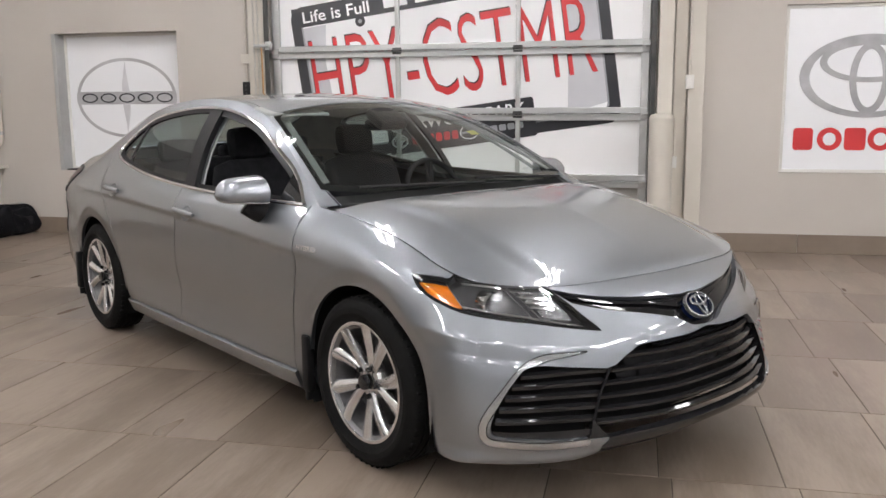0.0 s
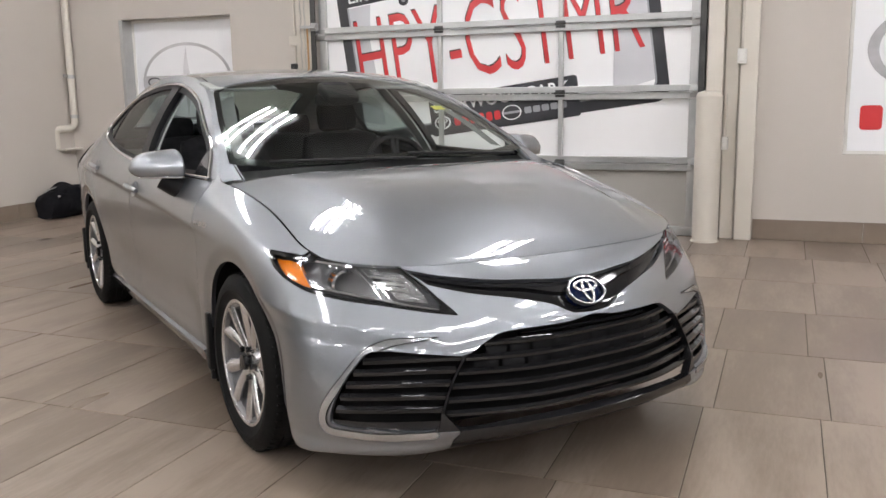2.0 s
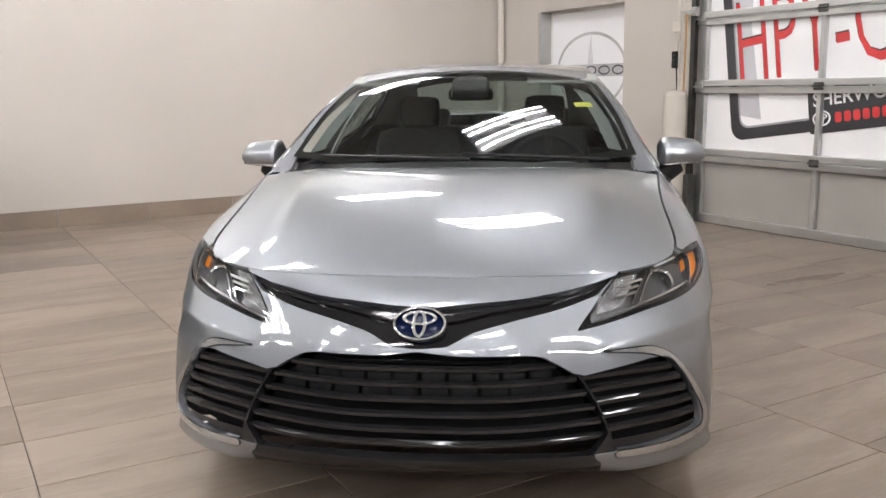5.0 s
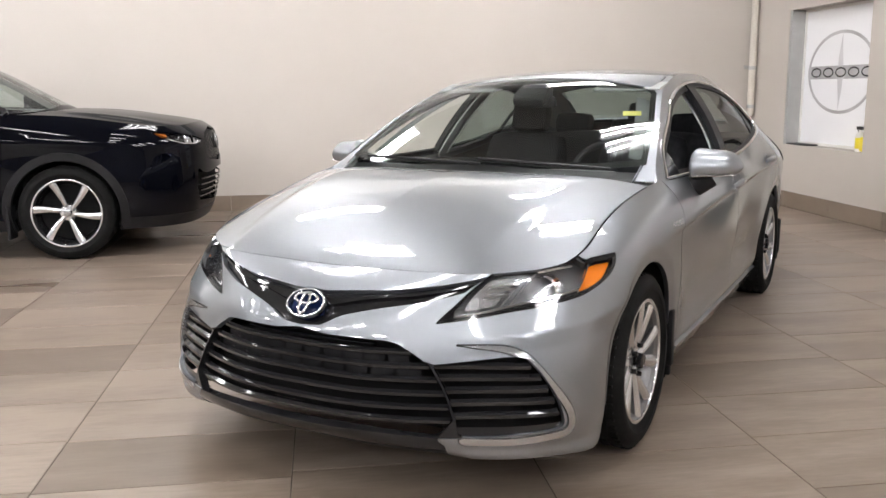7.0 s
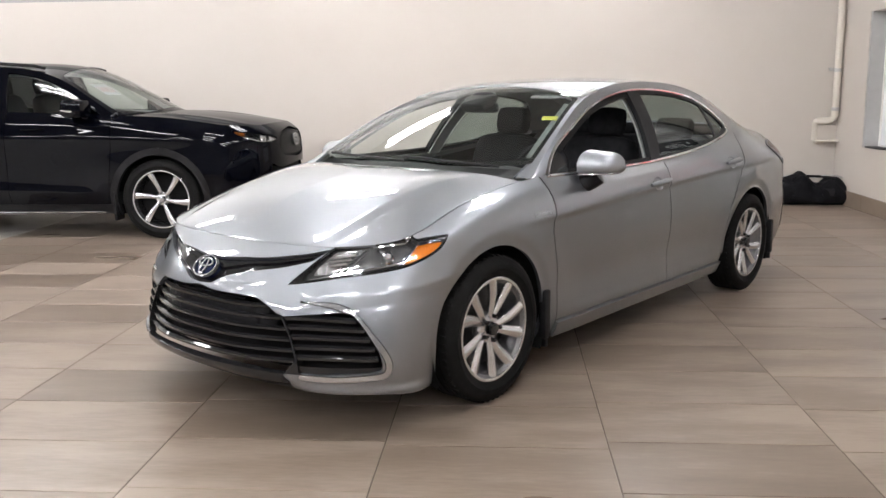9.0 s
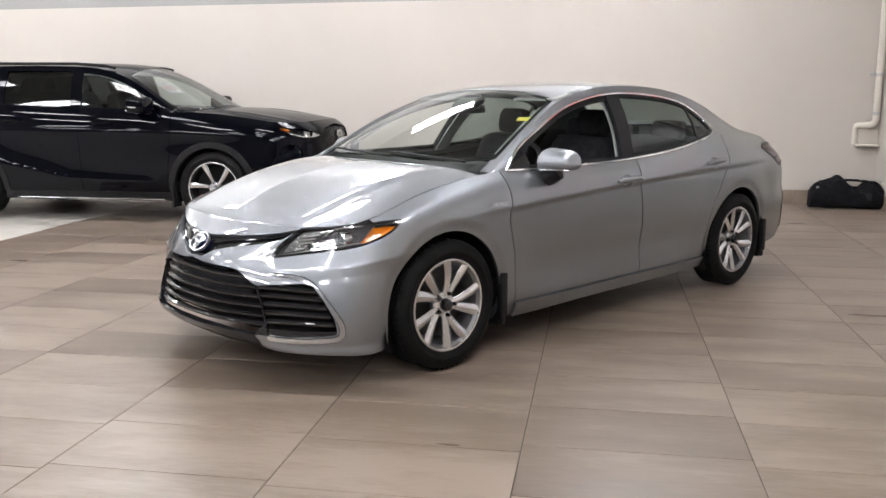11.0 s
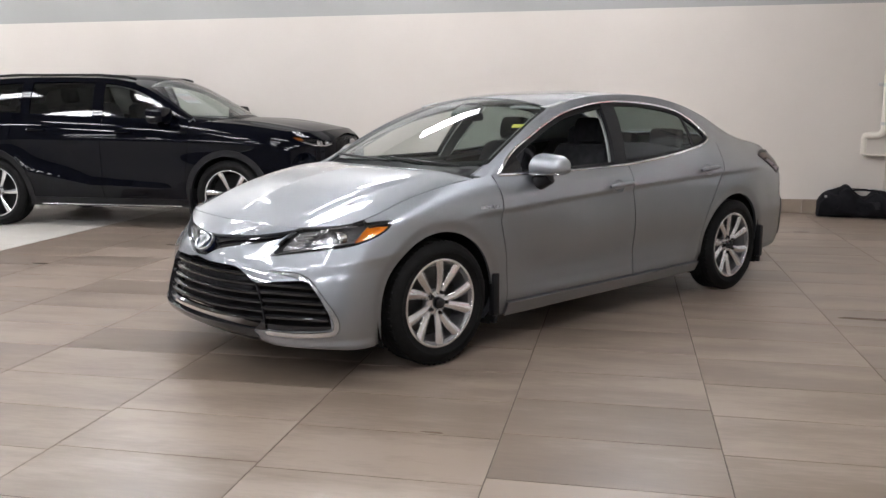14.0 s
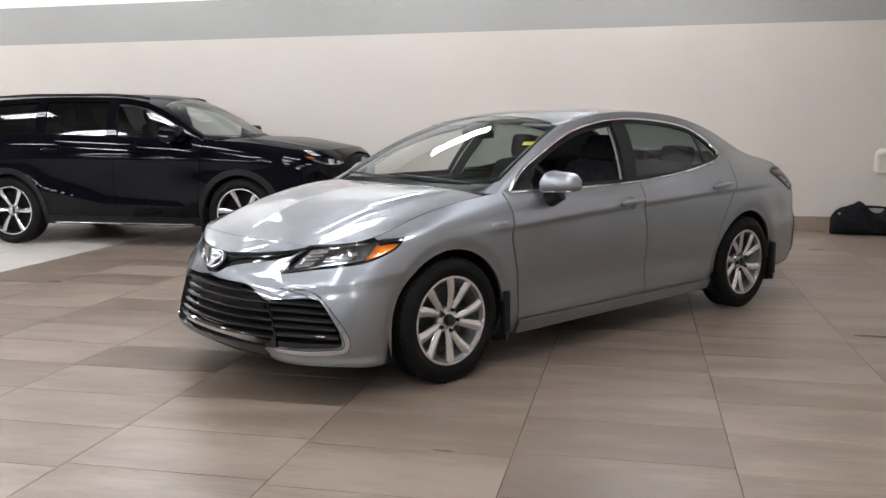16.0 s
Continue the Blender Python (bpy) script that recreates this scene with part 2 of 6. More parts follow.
def high_bay():
    ob = empty("ceiling_light")
    bm = bmesh.new()
    add_box(bm, (-0.62, -0.30, 0.03), (0.62, 0.30, 0.09), 0.01)
    part("housing", bm, M["lamp_tray"], ob)
    for y in (-0.205, -0.09, 0.09, 0.205):
        tube("lamp_tube", [(-0.59, y, 0), (0.59, y, 0)], 0.021, M["tube"], ob, 8, "lit white fluorescent tube")
    for x in (-0.5, 0.5):
        tube("hanger", [(x, 0, 0.09), (x, 0, ZC - LZ)], 0.004, M["zinc"], ob, 5)
    return tagged(ob, "white hanging ceiling light with four lit tubes", "ceiling light", "ceiling lights over the showroom")


first = high_bay()
for k, (x, y) in enumerate(LIGHTS):
    if k:
        copy_thing(first, pose(x, y, LZ, 0, 0, 90))
first.matrix_world = pose(LIGHTS[0][0], LIGHTS[0][1], LZ, 0, 0, 90)


# ---- smooth surfaces for car bodies ----
def cubic(knots, vals, q):
    """C2 natural spline through vals (n, ...) at knots, read at q."""
    t, v = np.asarray(knots, float), np.asarray(vals, float)
    n = len(t)
    h = np.diff(t)
    shape = v.shape[1:]
    v = v.reshape(n, -1)
    a, r = np.eye(n), np.zeros_like(v)
    for i in range(1, n - 1):
        a[i, i - 1:i + 2] = h[i - 1], 2 * (h[i - 1] + h[i]), h[i]
        r[i] = 6 * ((v[i + 1] - v[i]) / h[i] - (v[i] - v[i - 1]) / h[i - 1])
    m = np.linalg.solve(a, r)
    q = np.asarray(q, float)
    k = np.clip(np.searchsorted(t, q, side="right") - 1, 0, n - 2)
    hk, d0, d1 = h[k][:, None], (q - t[k])[:, None], (t[k + 1] - q)[:, None]
    out = (m[k] * d1 ** 3 + m[k + 1] * d0 ** 3) / (6 * hk) + (v[k] / hk - m[k] * hk / 6) * d1 + (v[k + 1] / hk - m[k + 1] * hk / 6) * d0
    return out.reshape(len(q), *shape)


def chord_knots(net):
    """Shared knots along axis 1 of a net (rows, columns, 3)."""
    d = np.linalg.norm(np.diff(net, axis=1), axis=2).mean(axis=0)
    return np.concatenate([[0], np.cumsum(d)])


def band_surface(rows, nu, nv, mirror_front=True, mirror_back=True):
    """Net of curves (bottom to top) -> grid of points (nv, nu, 3). Both ends meet the car's middle plane squarely."""
    net = np.array(rows, float)
    flip = np.array([1, -1, 1])
    k = 2
    front = net[:, k:0:-1] * flip if mirror_front else net[:, :0]
    back = net[:, -2:-2 - k:-1] * flip if mirror_back else net[:, :0]
    ext = np.concatenate([front, net, back], axis=1)
    kn = chord_knots(ext)
    a, b = kn[front.shape[1]], kn[front.shape[1] + net.shape[1] - 1]
    along = np.stack([cubic(kn, r, np.linspace(a, b, nu)) for r in ext])
    kv = chord_knots(np.swapaxes(net, 0, 1))
    return np.swapaxes(np.stack([cubic(kv, along[:, i], np.linspace(0, kv[-1], nv)) for i in range(nu)]), 0, 1)


def curve3(pts, n):
    p = np.array(pts, float)
    k = np.concatenate([[0], np.cumsum(np.linalg.norm(np.diff(p, axis=0), axis=1))])
    return cubic(k, p, np.linspace(0, k[-1], n))


def grid_faces(nv, nu):
    i = np.arange(nv * nu).reshape(nv, nu)
    return np.stack([i[:-1, :-1], i[:-1, 1:], i[1:, 1:], i[1:, :-1]], axis=-1).reshape(-1, 4)


class Sheet:
    """A piece of surface: points, their flat design coordinates, and faces."""

    def __init__(self, co, uv, faces):
        self.co, self.uv = np.asarray(co, float), np.asarray(uv, float)
        self.faces = [tuple(f) for f in (faces.tolist() if hasattr(faces, 'tolist') else faces)]

    def cut(self, dist):
        """Splits along dist == 0; gives the part where dist < 0 and the part where dist > 0."""
        d = dist(self) if callable(dist) else dist
        co, uv, extra_co, extra_uv = self.co, self.uv, [], []
        d = np.where(np.abs(d) < 1e-7, 1e-7, d)
        neg = d < 0
        made, inner, outer = {}, [], []

        def cross(a, b):
            key = (a, b) if a < b else (b, a)
            if key not in made:
                t = d[key[0]] / (d[key[0]] - d[key[1]])
                made[key] = len(co) + len(extra_co)
                extra_co.append(co[key[0]] * (1 - t) + co[key[1]] * t)
                extra_uv.append(uv[key[0]] * (1 - t) + uv[key[1]] * t)
            return made[key]

        flags = neg.tolist()
        for f in self.faces:
            s = [flags[i] for i in f]
            if all(s):
                inner.append(f)
            elif not any(s):
                outer.append(f)
            else:
                fi, fo = [], []
                for k, a in enumerate(f):
                    b = f[(k + 1) % len(f)]
                    (fi if neg[a] else fo).append(a)
                    if neg[a] != neg[b]:
                        c = cross(a, b)
                        fi.append(c)
                        fo.append(c)
                if len(fi) > 2:
                    inner.append(tuple(fi))
                if len(fo) > 2:
                    outer.append(tuple(fo))
        if extra_co:
            co, uv = np.concatenate([co, extra_co]), np.concatenate([uv, extra_uv])
        return Sheet(co, uv, inner).tidy(), Sheet(co, uv, outer).tidy()

    def tidy(self):
        used = sorted({i for f in self.faces for i in f})
        back = {o: n for n, o in enumerate(used)}
        return Sheet(self.co[used] if len(used) else np.zeros((0, 3)), self.uv[used] if len(used) else np.zeros((0, 2)),
                     [tuple(back[i] for i in f) for f in self.faces])

    def normals(self):
        n = np.zeros_like(self.co)
        by_size = {}
        for f in self.faces:
            by_size.setdefault(len(f), []).append(f)
        for size, group in by_size.items():
            idx = np.array(group)
            p = self.co[idx]
            c = sum(np.cross(p[:, k] - p[:, 0], p[:, k + 1] - p[:, 0]) for k in range(1, size - 1))
            for k in range(size):
                np.add.at(n, idx[:, k], c)
        return n / np.maximum(np.linalg.norm(n, axis=1), 1e-12)[:, None]

    def moved(self, depth):
        """The sheet pushed along its normals."""
        return Sheet(self.co + self.normals() * depth, self.uv, self.faces)

    def mirrored(self):
        return Sheet(self.co * np.array([1, -1, 1]), self.uv, [f[::-1] for f in self.faces])

    def border(self):
        seen = {}
        for f in self.faces:
            for k, a in enumerate(f):
                e = (a, f[(k + 1) % len(f)])
                seen[e] = 1
        return [e for e in seen if (e[1], e[0]) not in seen]

    def rimmed(self, depth, skip=None):
        """Adds a turned-in edge of that depth all round."""
        n = self.normals()
        co, uv, faces = list(self.co), list(self.uv), list(self.faces)
        a_of, b_of = {}, {}

        def dup(i):
            if i not in a_of:
                a_of[i] = len(co)
                co.append(self.co[i])
                uv.append(self.uv[i])
                b_of[i] = len(co)
                co.append(self.co[i] - n[i] * depth)
                uv.append(self.uv[i])
            return a_of[i], b_of[i]

        for i, j in self.border():
            if skip and skip(self.co[i]) and skip(self.co[j]):
                continue
            (a, b), (c, d) = dup(i), dup(j)
            faces.append((c, a, b, d))
        return Sheet(co, uv, faces)


def joined(*sheets):
    co, uv, faces, n = [], [], [], 0
    for s in sheets:
        co.append(s.co)
        uv.append(s.uv)
        faces += [tuple(i + n for i in f) for f in s.faces]
        n += len(s.co)
    return Sheet(np.concatenate(co), np.concatenate(uv), faces)


def round_poly(pts, n=8):
    """Closed smooth outline through points; a point given twice is a sharp corner."""
    p = np.array(pts, float)
    m = len(p)
    out = []
    for i in range(m):
        p0, p1, p2, p3 = p[i - 1], p[i], p[(i + 1) % m], p[(i + 2) % m]
        if np.allclose(p1, p2):
            continue
        t1 = np.zeros(2) if np.allclose(p0, p1) else (p2 - p0) / 2
        t2 = np.zeros(2) if np.allclose(p2, p3) else (p3 - p1) / 2
        if np.allclose(p0, p1):
            t1 = (p2 - p1) * 0.9
        if np.allclose(p2, p3):
            t2 = (p2 - p1) * 0.9
        for k in range(n):
            s = k / n
            out.append((2 * s ** 3 - 3 * s ** 2 + 1) * p1 + (s ** 3 - 2 * s ** 2 + s) * t1 + (-2 * s ** 3 + 3 * s ** 2) * p2 + (s ** 3 - s ** 2) * t2)
    return np.array(out)


def inside_dist(poly):
    """Signed distance to a closed outline in design coordinates: below 0 inside."""
    a = np.asarray(poly, float)
    b = np.roll(a, -1, axis=0)

    def dist(sheet):
        p = sheet.uv
        best = np.full(len(p), 1e9)
        odd = np.zeros(len(p), bool)
        for (x0, y0), (x1, y1) in zip(a, b):
            dx, dy = x1 - x0, y1 - y0
            t = np.clip(((p[:, 0] - x0) * dx + (p[:, 1] - y0) * dy) / max(dx * dx + dy * dy, 1e-12), 0, 1)
            best = np.minimum(best, (p[:, 0] - x0 - t * dx) ** 2 + (p[:, 1] - y0 - t * dy) ** 2)
            up = (y0 > p[:, 1]) != (y1 > p[:, 1])
            if y1 != y0:
                odd ^= up & (p[:, 0] < (x1 - x0) * (p[:, 1] - y0) / (y1 - y0) + x0)
        return np.where(odd, -1, 1) * np.sqrt(best)
    return dist


def line_dist(pts):
    """Distance from an open line, signed: below 0 to its left."""
    a = np.asarray(pts, float)

    def dist(sheet):
        p = sheet.uv
        best, sign = np.full(len(p), 1e9), np.ones(len(p))
        for k in range(len(a) - 1):
            (x0, y0), (x1, y1) = a[k], a[k + 1]
            dx, dy = x1 - x0, y1 - y0
            t = ((p[:, 0] - x0) * dx + (p[:, 1] - y0) * dy) / (dx * dx + dy * dy)
            t = np.clip(t, 0 if k else -1e9, 1 if k < len(a) - 2 else 1e9)
            d = (p[:, 0] - x0 - t * dx) ** 2 + (p[:, 1] - y0 - t * dy) ** 2
            s = np.sign(dx * (p[:, 1] - y0) - dy * (p[:, 0] - x0))
            near = d < best
            best, sign = np.where(near, d, best), np.where(near, s, sign)
        return -sign * np.sqrt(best)
    return dist


def span_dist(pts):
    """Plain distance from a line that ends at its ends."""
    a = np.asarray(pts, float)

    def dist(sheet):
        p = sheet.uv
        best = np.full(len(p), 1e9)
        for (x0, y0), (x1, y1) in zip(a, a[1:]):
            dx, dy = x1 - x0, y1 - y0
            t = np.clip(((p[:, 0] - x0) * dx + (p[:, 1] - y0) * dy) / (dx * dx + dy * dy), 0, 1)
            best = np.minimum(best, (p[:, 0] - x0 - t * dx) ** 2 + (p[:, 1] - y0 - t * dy) ** 2)
        return np.sqrt(best)
    return dist


def gap_cut(sheet, dist, gap=0.006):
    """Cuts in two and opens a shut line between the parts."""
    d = dist(sheet)
    left, right = sheet.cut(d + gap / 2)
    d2 = dist(right)
    _, right = right.cut(d2 - gap / 2)
    return left, right


# ---- silver sedan: body curves, x ahead from the middle of the wheelbase, y to its left, z up ----
SEDAN_ROWS = [
    # lower edge
    [(2.315, 0, .215), (2.30, .25, .210), (2.235, .48, .200), (2.165, .645, .195), (2.035, .790, .19), (1.90, .850, .18), (1.74, .858, .175), (1.4125, .85, .18), (1.05, .835, .18),
     (.5, .832, .185), (-.2, .832, .19), (-.95, .832, .195), (-1.4125, .835, .21), (-1.85, .82, .225), (-2.18, .79, .245), (-2.37, .69, .26), (-2.43, .38, .27), (-2.45, 0, .27)],
    [(2.372, 0, .275), (2.355, .25, .27), (2.285, .48, .245), (2.205, .644, .24), (2.075, .804, .24), (1.925, .872, .24), (1.745, .885, .25), (1.4125, .885, .26), (1.05, .876, .265),
     (.5, .873, .27), (-.2, .873, .275), (-.95, .872, .28), (-1.4125, .875, .29), (-1.85, .848, .30), (-2.20, .805, .32), (-2.40, .705, .33), (-2.46, .40, .34), (-2.48, 0, .34)],
    [(2.360, 0, .40), (2.343, .25, .40), (2.268, .475, .395), (2.195, .635, .39), (2.075, .799, .385), (1.93, .877, .385), (1.745, .899, .39), (1.4125, .900, .40), (1.05, .893, .40),
     (.5, .891, .40), (-.2, .892, .405), (-.95, .891, .41), (-1.4125, .896, .42), (-1.85, .872, .43), (-2.22, .815, .44), (-2.415, .705, .45), (-2.48, .41, .45), (-2.50, 0, .45)],
    [(2.322, 0, .56), (2.305, .25, .555), (2.225, .465, .55), (2.155, .622, .545), (2.045, .777, .545), (1.915, .862, .55), (1.735, .901, .56), (1.4125, .912, .575), (1.05, .908, .57),
     (.5, .907, .57), (-.2, .909, .575), (-.95, .910, .58), (-1.4125, .915, .585), (-1.85, .888, .59), (-2.22, .825, .59), (-2.42, .700, .59), (-2.485, .42, .59), (-2.505, 0, .59)],
    [(2.275, 0, .645), (2.255, .25, .645), (2.180, .455, .640), (2.100, .607, .645), (1.990, .757, .655), (1.872, .846, .67), (1.715, .900, .685), (1.4125, .914, .71), (1.05, .916, .715),
     (.5, .915, .72), (-.2, .917, .725), (-.95, .918, .73), (-1.4125, .918, .74), (-1.85, .888, .74), (-2.22, .815, .74), (-2.40, .675, .74), (-2.462, .41, .74), (-2.48, 0, .74)],
    [(2.205, 0, .710), (2.190, .26, .711), (2.130, .48, .706), (2.055, .615, .710), (1.945, .745, .725), (1.825, .830, .750), (1.685, .870, .785), (1.4125, .885, .835), (1.05, .905, .855),
     (.5, .908, .86), (-.2, .910, .865), (-.95, .908, .89), (-1.4125, .900, .91), (-1.85, .864, .895), (-2.20, .782, .885), (-2.365, .635, .88), (-2.42, .39, .885), (-2.435, 0, .89)],
    # upper edge: round the bonnet, then along the belt and the boot's shoulder
    [(2.130, 0, .752), (2.122, .27, .755), (2.078, .52, .757), (2.010, .645, .763), (1.905, .745, .776), (1.79, .783, .800), (1.65, .785, .842), (1.4125, .783, .905), (1.05, .815, .962),
     (.5, .860, .960), (-.2, .866, .968), (-.95, .848, 1.045), (-1.4125, .79, 1.085), (-1.85, .712, 1.055), (-2.17, .650, 1.022), (-2.31, .545, 1.012), (-2.36, .34, 1.022), (-2.375, 0, 1.028)],
]
# roof edge from the foot of the windscreen pillar back over the rail to the boot
SEDAN_RAIL = [(1.02, .805, .962), (.80, .750, 1.085), (.55, .690, 1.215), (.29, .628, 1.318), (0, .590, 1.385), (-.35, .572, 1.412), (-.75, .572, 1.402), (-1.12, .590, 1.345), (-1.45, .618, 1.236),
              (-1.80, .645, 1.100), (-2.10, .632, 1.045), (-2.31, .540, 1.014)]
# middle line over windscreen, roof, rear window and boot
SEDAN_MID = [(1.13, 0, .985), (.86, 0, 1.130), (.56, 0, 1.275), (.24, 0, 1.392), (-.05, 0, 1.430), (-.35, 0, 1.445), (-.75, 0, 1.437), (-1.12, 0, 1.388), (-1.48, 0, 1.262), (-1.85, 0, 1.115), (-2.12, 0, 1.062), (-2.375, 0, 1.030)]


def arc_length(line):
    return np.concatenate([[0], np.cumsum(np.linalg.norm(np.diff(line, axis=0), axis=1))])


def band_sheet(rows, nu, nv, ref=3):
    """The side band; its flat coordinates are the way round the body at mid height, from the nose, and the height."""
    g = band_surface(rows, nu, nv)
    w = arc_length(g[nv // 2])
    uv = np.stack([np.broadcast_to(w, (nv, nu)), g[:, :, 2]], axis=-1)
    return Sheet(g.reshape(-1, 3), uv.reshape(-1, 2), grid_faces(nv, nu)), g, w


def top_sheet(mid, rail, nu, nv, crown):
    """Screen, roof and boot between the middle line and the rail; flat coordinates are x and y."""
    m, r = curve3(mid, nu), curve3(rail, nu)
    v = np.linspace(0, 1, nv)[:, None, None]
    g = m[None] * (1 - v) + r[None] * v
    drop = m[None, :, 2:] + (r[None, :, 2:] - m[None, :, 2:]) * v ** 2.2
    g[:, :, 2:] = drop
    g[:, :, :1] = m[None, :, :1] + (r[None, :, :1] - m[None, :, :1]) * v ** 2
    return Sheet(g.reshape(-1, 3), g[:, :, :2].reshape(-1, 2), grid_faces(nv, nu)[:, ::-1]), g


def coons(c0, c1, d0, d1):
    """Patch with sides c0, c1 (along, n points) and ends d0, d1 (across, m points)."""
    n, m = len(c0), len(d0)
    u, v = np.linspace(0, 1, n)[None, :, None], np.linspace(0, 1, m)[:, None, None]
    a = (1 - v) * c0[None] + v * c1[None]
    b = (1 - u) * d0[:, None] + u * d1[:, None]
    c = (1 - u) * (1 - v) * c0[0] + u * (1 - v) * c0[-1] + (1 - u) * v * c1[0] + u * v * c1[-1]
    return a + b - c


class Body:
    """Reads places on a side band by way round (w) and height (z)."""

    def __init__(self, rows, nu, nv):
        self.sheet, self.g, self.w = band_sheet(rows, nu, nv)

    def at(self, w, z, out=0.0, side=1):
        i = np.clip(np.searchsorted(self.w, w) - 1, 0, len(self.w) - 2)
        t = (w - self.w[i]) / (self.w[i + 1] - self.w[i])
        col = self.g[:, i] * (1 - t) + self.g[:, i + 1] * t
        p = np.array([np.interp(z, col[:, 2], col[:, k]) for k in range(3)])
        if out:
            p = p + self.normal(w, z) * out
        return Vector((p[0], p[1] * side, p[2]))

    def normal(self, w, z):
        a = np.array(self.at(w + 0.01, z)) - np.array(self.at(w - 0.01, z))
        b = np.array(self.at(w, z + 0.01)) - np.array(self.at(w, z - 0.01))
        n = np.cross(a, b)
        return n / np.linalg.norm(n)

    def skin_pose(self, w, z, out=0.0, side=1):
        """A pose on the skin: local z out of it, local x to the right of one who faces it, local y up."""
        n = self.normal(w, z) * np.array([1, side, 1])
        zc = Vector(n)
        xc = Vector((0, 0, 1)).cross(zc).normalized()
        yc = zc.cross(xc)
        m = Matrix((xc, yc, zc)).transposed().to_4x4()
        m.translation = self.at(w, z, out, side)
        return m


def put(sheet, name, mat, parent, label="", smooth=True):
    ob = mesh_from(name, sheet.co, sheet.faces, mat, parent, False, label)
    if smooth:
        ob.data.shade_smooth()
        ob.data.set_sharp_from_angle(angle=radians(50))
    return ob


def both(sheet):
    """Left and right halves in one sheet, welded along the middle."""
    m = sheet.mirrored()
    on_mid = {i for i in range(len(sheet.co)) if abs(sheet.co[i][1]) < 1e-6}
    n = len(sheet.co)
    faces = sheet.faces + [tuple(i if i in on_mid else i + n for i in f) for f in m.faces]
    return Sheet(np.concatenate([sheet.co, m.co]), np.concatenate([sheet.uv, m.uv]), faces).tidy()


def not_mid(p):
    return abs(p[1]) < 1e-5


def strip_sheet(sheet, dist, half):
    """The ribbon of a sheet within half of a line."""
    d = dist(sheet)
    a, _ = sheet.cut(np.abs(d) - half)
    return a


def wheel(name, r, width, rim_r, spokes, mats, label, spoke_m=None):
    """A road wheel about its local y axis, the outer face towards +y."""
    ob = empty(name)
    tyre_m, rim_m, dark_m, cap_m, nut_m = mats
    spin = Matrix.Rotation(radians(-90), 4, "X")  # lathe axis z -> y
    h = width / 2
    bm = bmesh.new()
    prof = [(rim_r - .004, -h * .80), (rim_r + .012, -h * .90), (rim_r + (r - rim_r) * .45, -h * 1.0), (r - .022, -h * .93), (r - .006, -h * .80), (r, -h * .60),
            (r, -h * .40), (r - .007, -h * .395), (r - .007, -h * .33), (r, -h * .325), (r, -h * .04), (r - .007, -h * .035), (r - .007, h * .035), (r, h * .04), (r, h * .325),
            (r - .007, h * .33), (r - .007, h * .395), (r, h * .40), (r, h * .60), (r - .006, h * .80), (r - .022, h * .93), (rim_r + (r - rim_r) * .62, h * 1.0),
            (rim_r + (r - rim_r) * .60, h * 1.012), (rim_r + (r - rim_r) * .40, h * 1.01), (rim_r + (r - rim_r) * .38, h * .99), (rim_r + .012, h * .90), (rim_r - .004, h * .80)]
    add_lathe(bm, prof, spin, 72)
    for k in range(60):  # shoulder blocks of the tread
        a = 2 * math.pi * k / 60
        m = Matrix.Rotation(a, 4, "Y")
        for s in (-1, 1):
            add_box(bm, (-.004, s * h * .66 - .012, r - .012), (.004, s * h * .66 + .012, r + .0015), 0, m)
    part("tyre", bm, tyre_m, ob, "black rubber tyre", True)
    bm = bmesh.new()
    add_lathe(bm, [(rim_r - .030, -h * .8), (rim_r - .034, h * .20), (rim_r - .020, h * .70), (rim_r - .006, h * .80), (rim_r + .004, h * .84), (rim_r + .005, h * .87), (rim_r + .001, h * .885),
                   (rim_r - .005, h * .86), (rim_r - .014, h * .74), (rim_r - .040, h * .25), (rim_r - .042, -h * .8)], spin, 72)
    if spoke_m:
        part("rim", bm, rim_m, ob, "", True)
        bm = bmesh.new()
    spokes(bm, rim_r, h, (lambda one: part("spoke", one, spoke_m, ob, "", True)) if spoke_m else None)
    if spoke_m:
        add_lathe(bm, [(rim_r + .006, h * .85), (rim_r + .0065, h * .885), (rim_r + .001, h * .90), (rim_r - .006, h * .885), (rim_r - .008, h * .80)], spin, 72)
    part("wheel_face" if spoke_m else "rim", bm, spoke_m or rim_m, ob, "", True)
    bm = bmesh.new()
    add_lathe(bm, [(.012, -h * .2), (rim_r - .045, -h * .2), (rim_r - .045, -h * .05), (.06, -h * .05), (.012, -h * .02)], spin, 40)
    add_lathe(bm, [(rim_r - .034, -h * .78), (.02, -h * .78)], spin, 40)
    part("brake_disc", bm, dark_m, ob, "steel brake disc darkened as if shaded by the spokes", True)
    bm = bmesh.new()
    add_lathe(bm, [(.0005, h * .90), (.020, h * .90), (.028, h * .87), (.030, h * .70)], spin, 28)
    part("centre_cap", bm, cap_m, ob, "", True)
    for k in range(5):
        a = 2 * math.pi * k / 5 + .3
        bm = bmesh.new()
        m = Matrix.Translation((.057 * math.cos(a), 0, .057 * math.sin(a))) @ spin
        add_lathe(bm, [(.0005, h * .80), (.008, h * .80), (.010, h * .77), (.010, h * .5)], m, 6)
        part("wheel_nut", bm, nut_m, ob, "", True)
    return ob


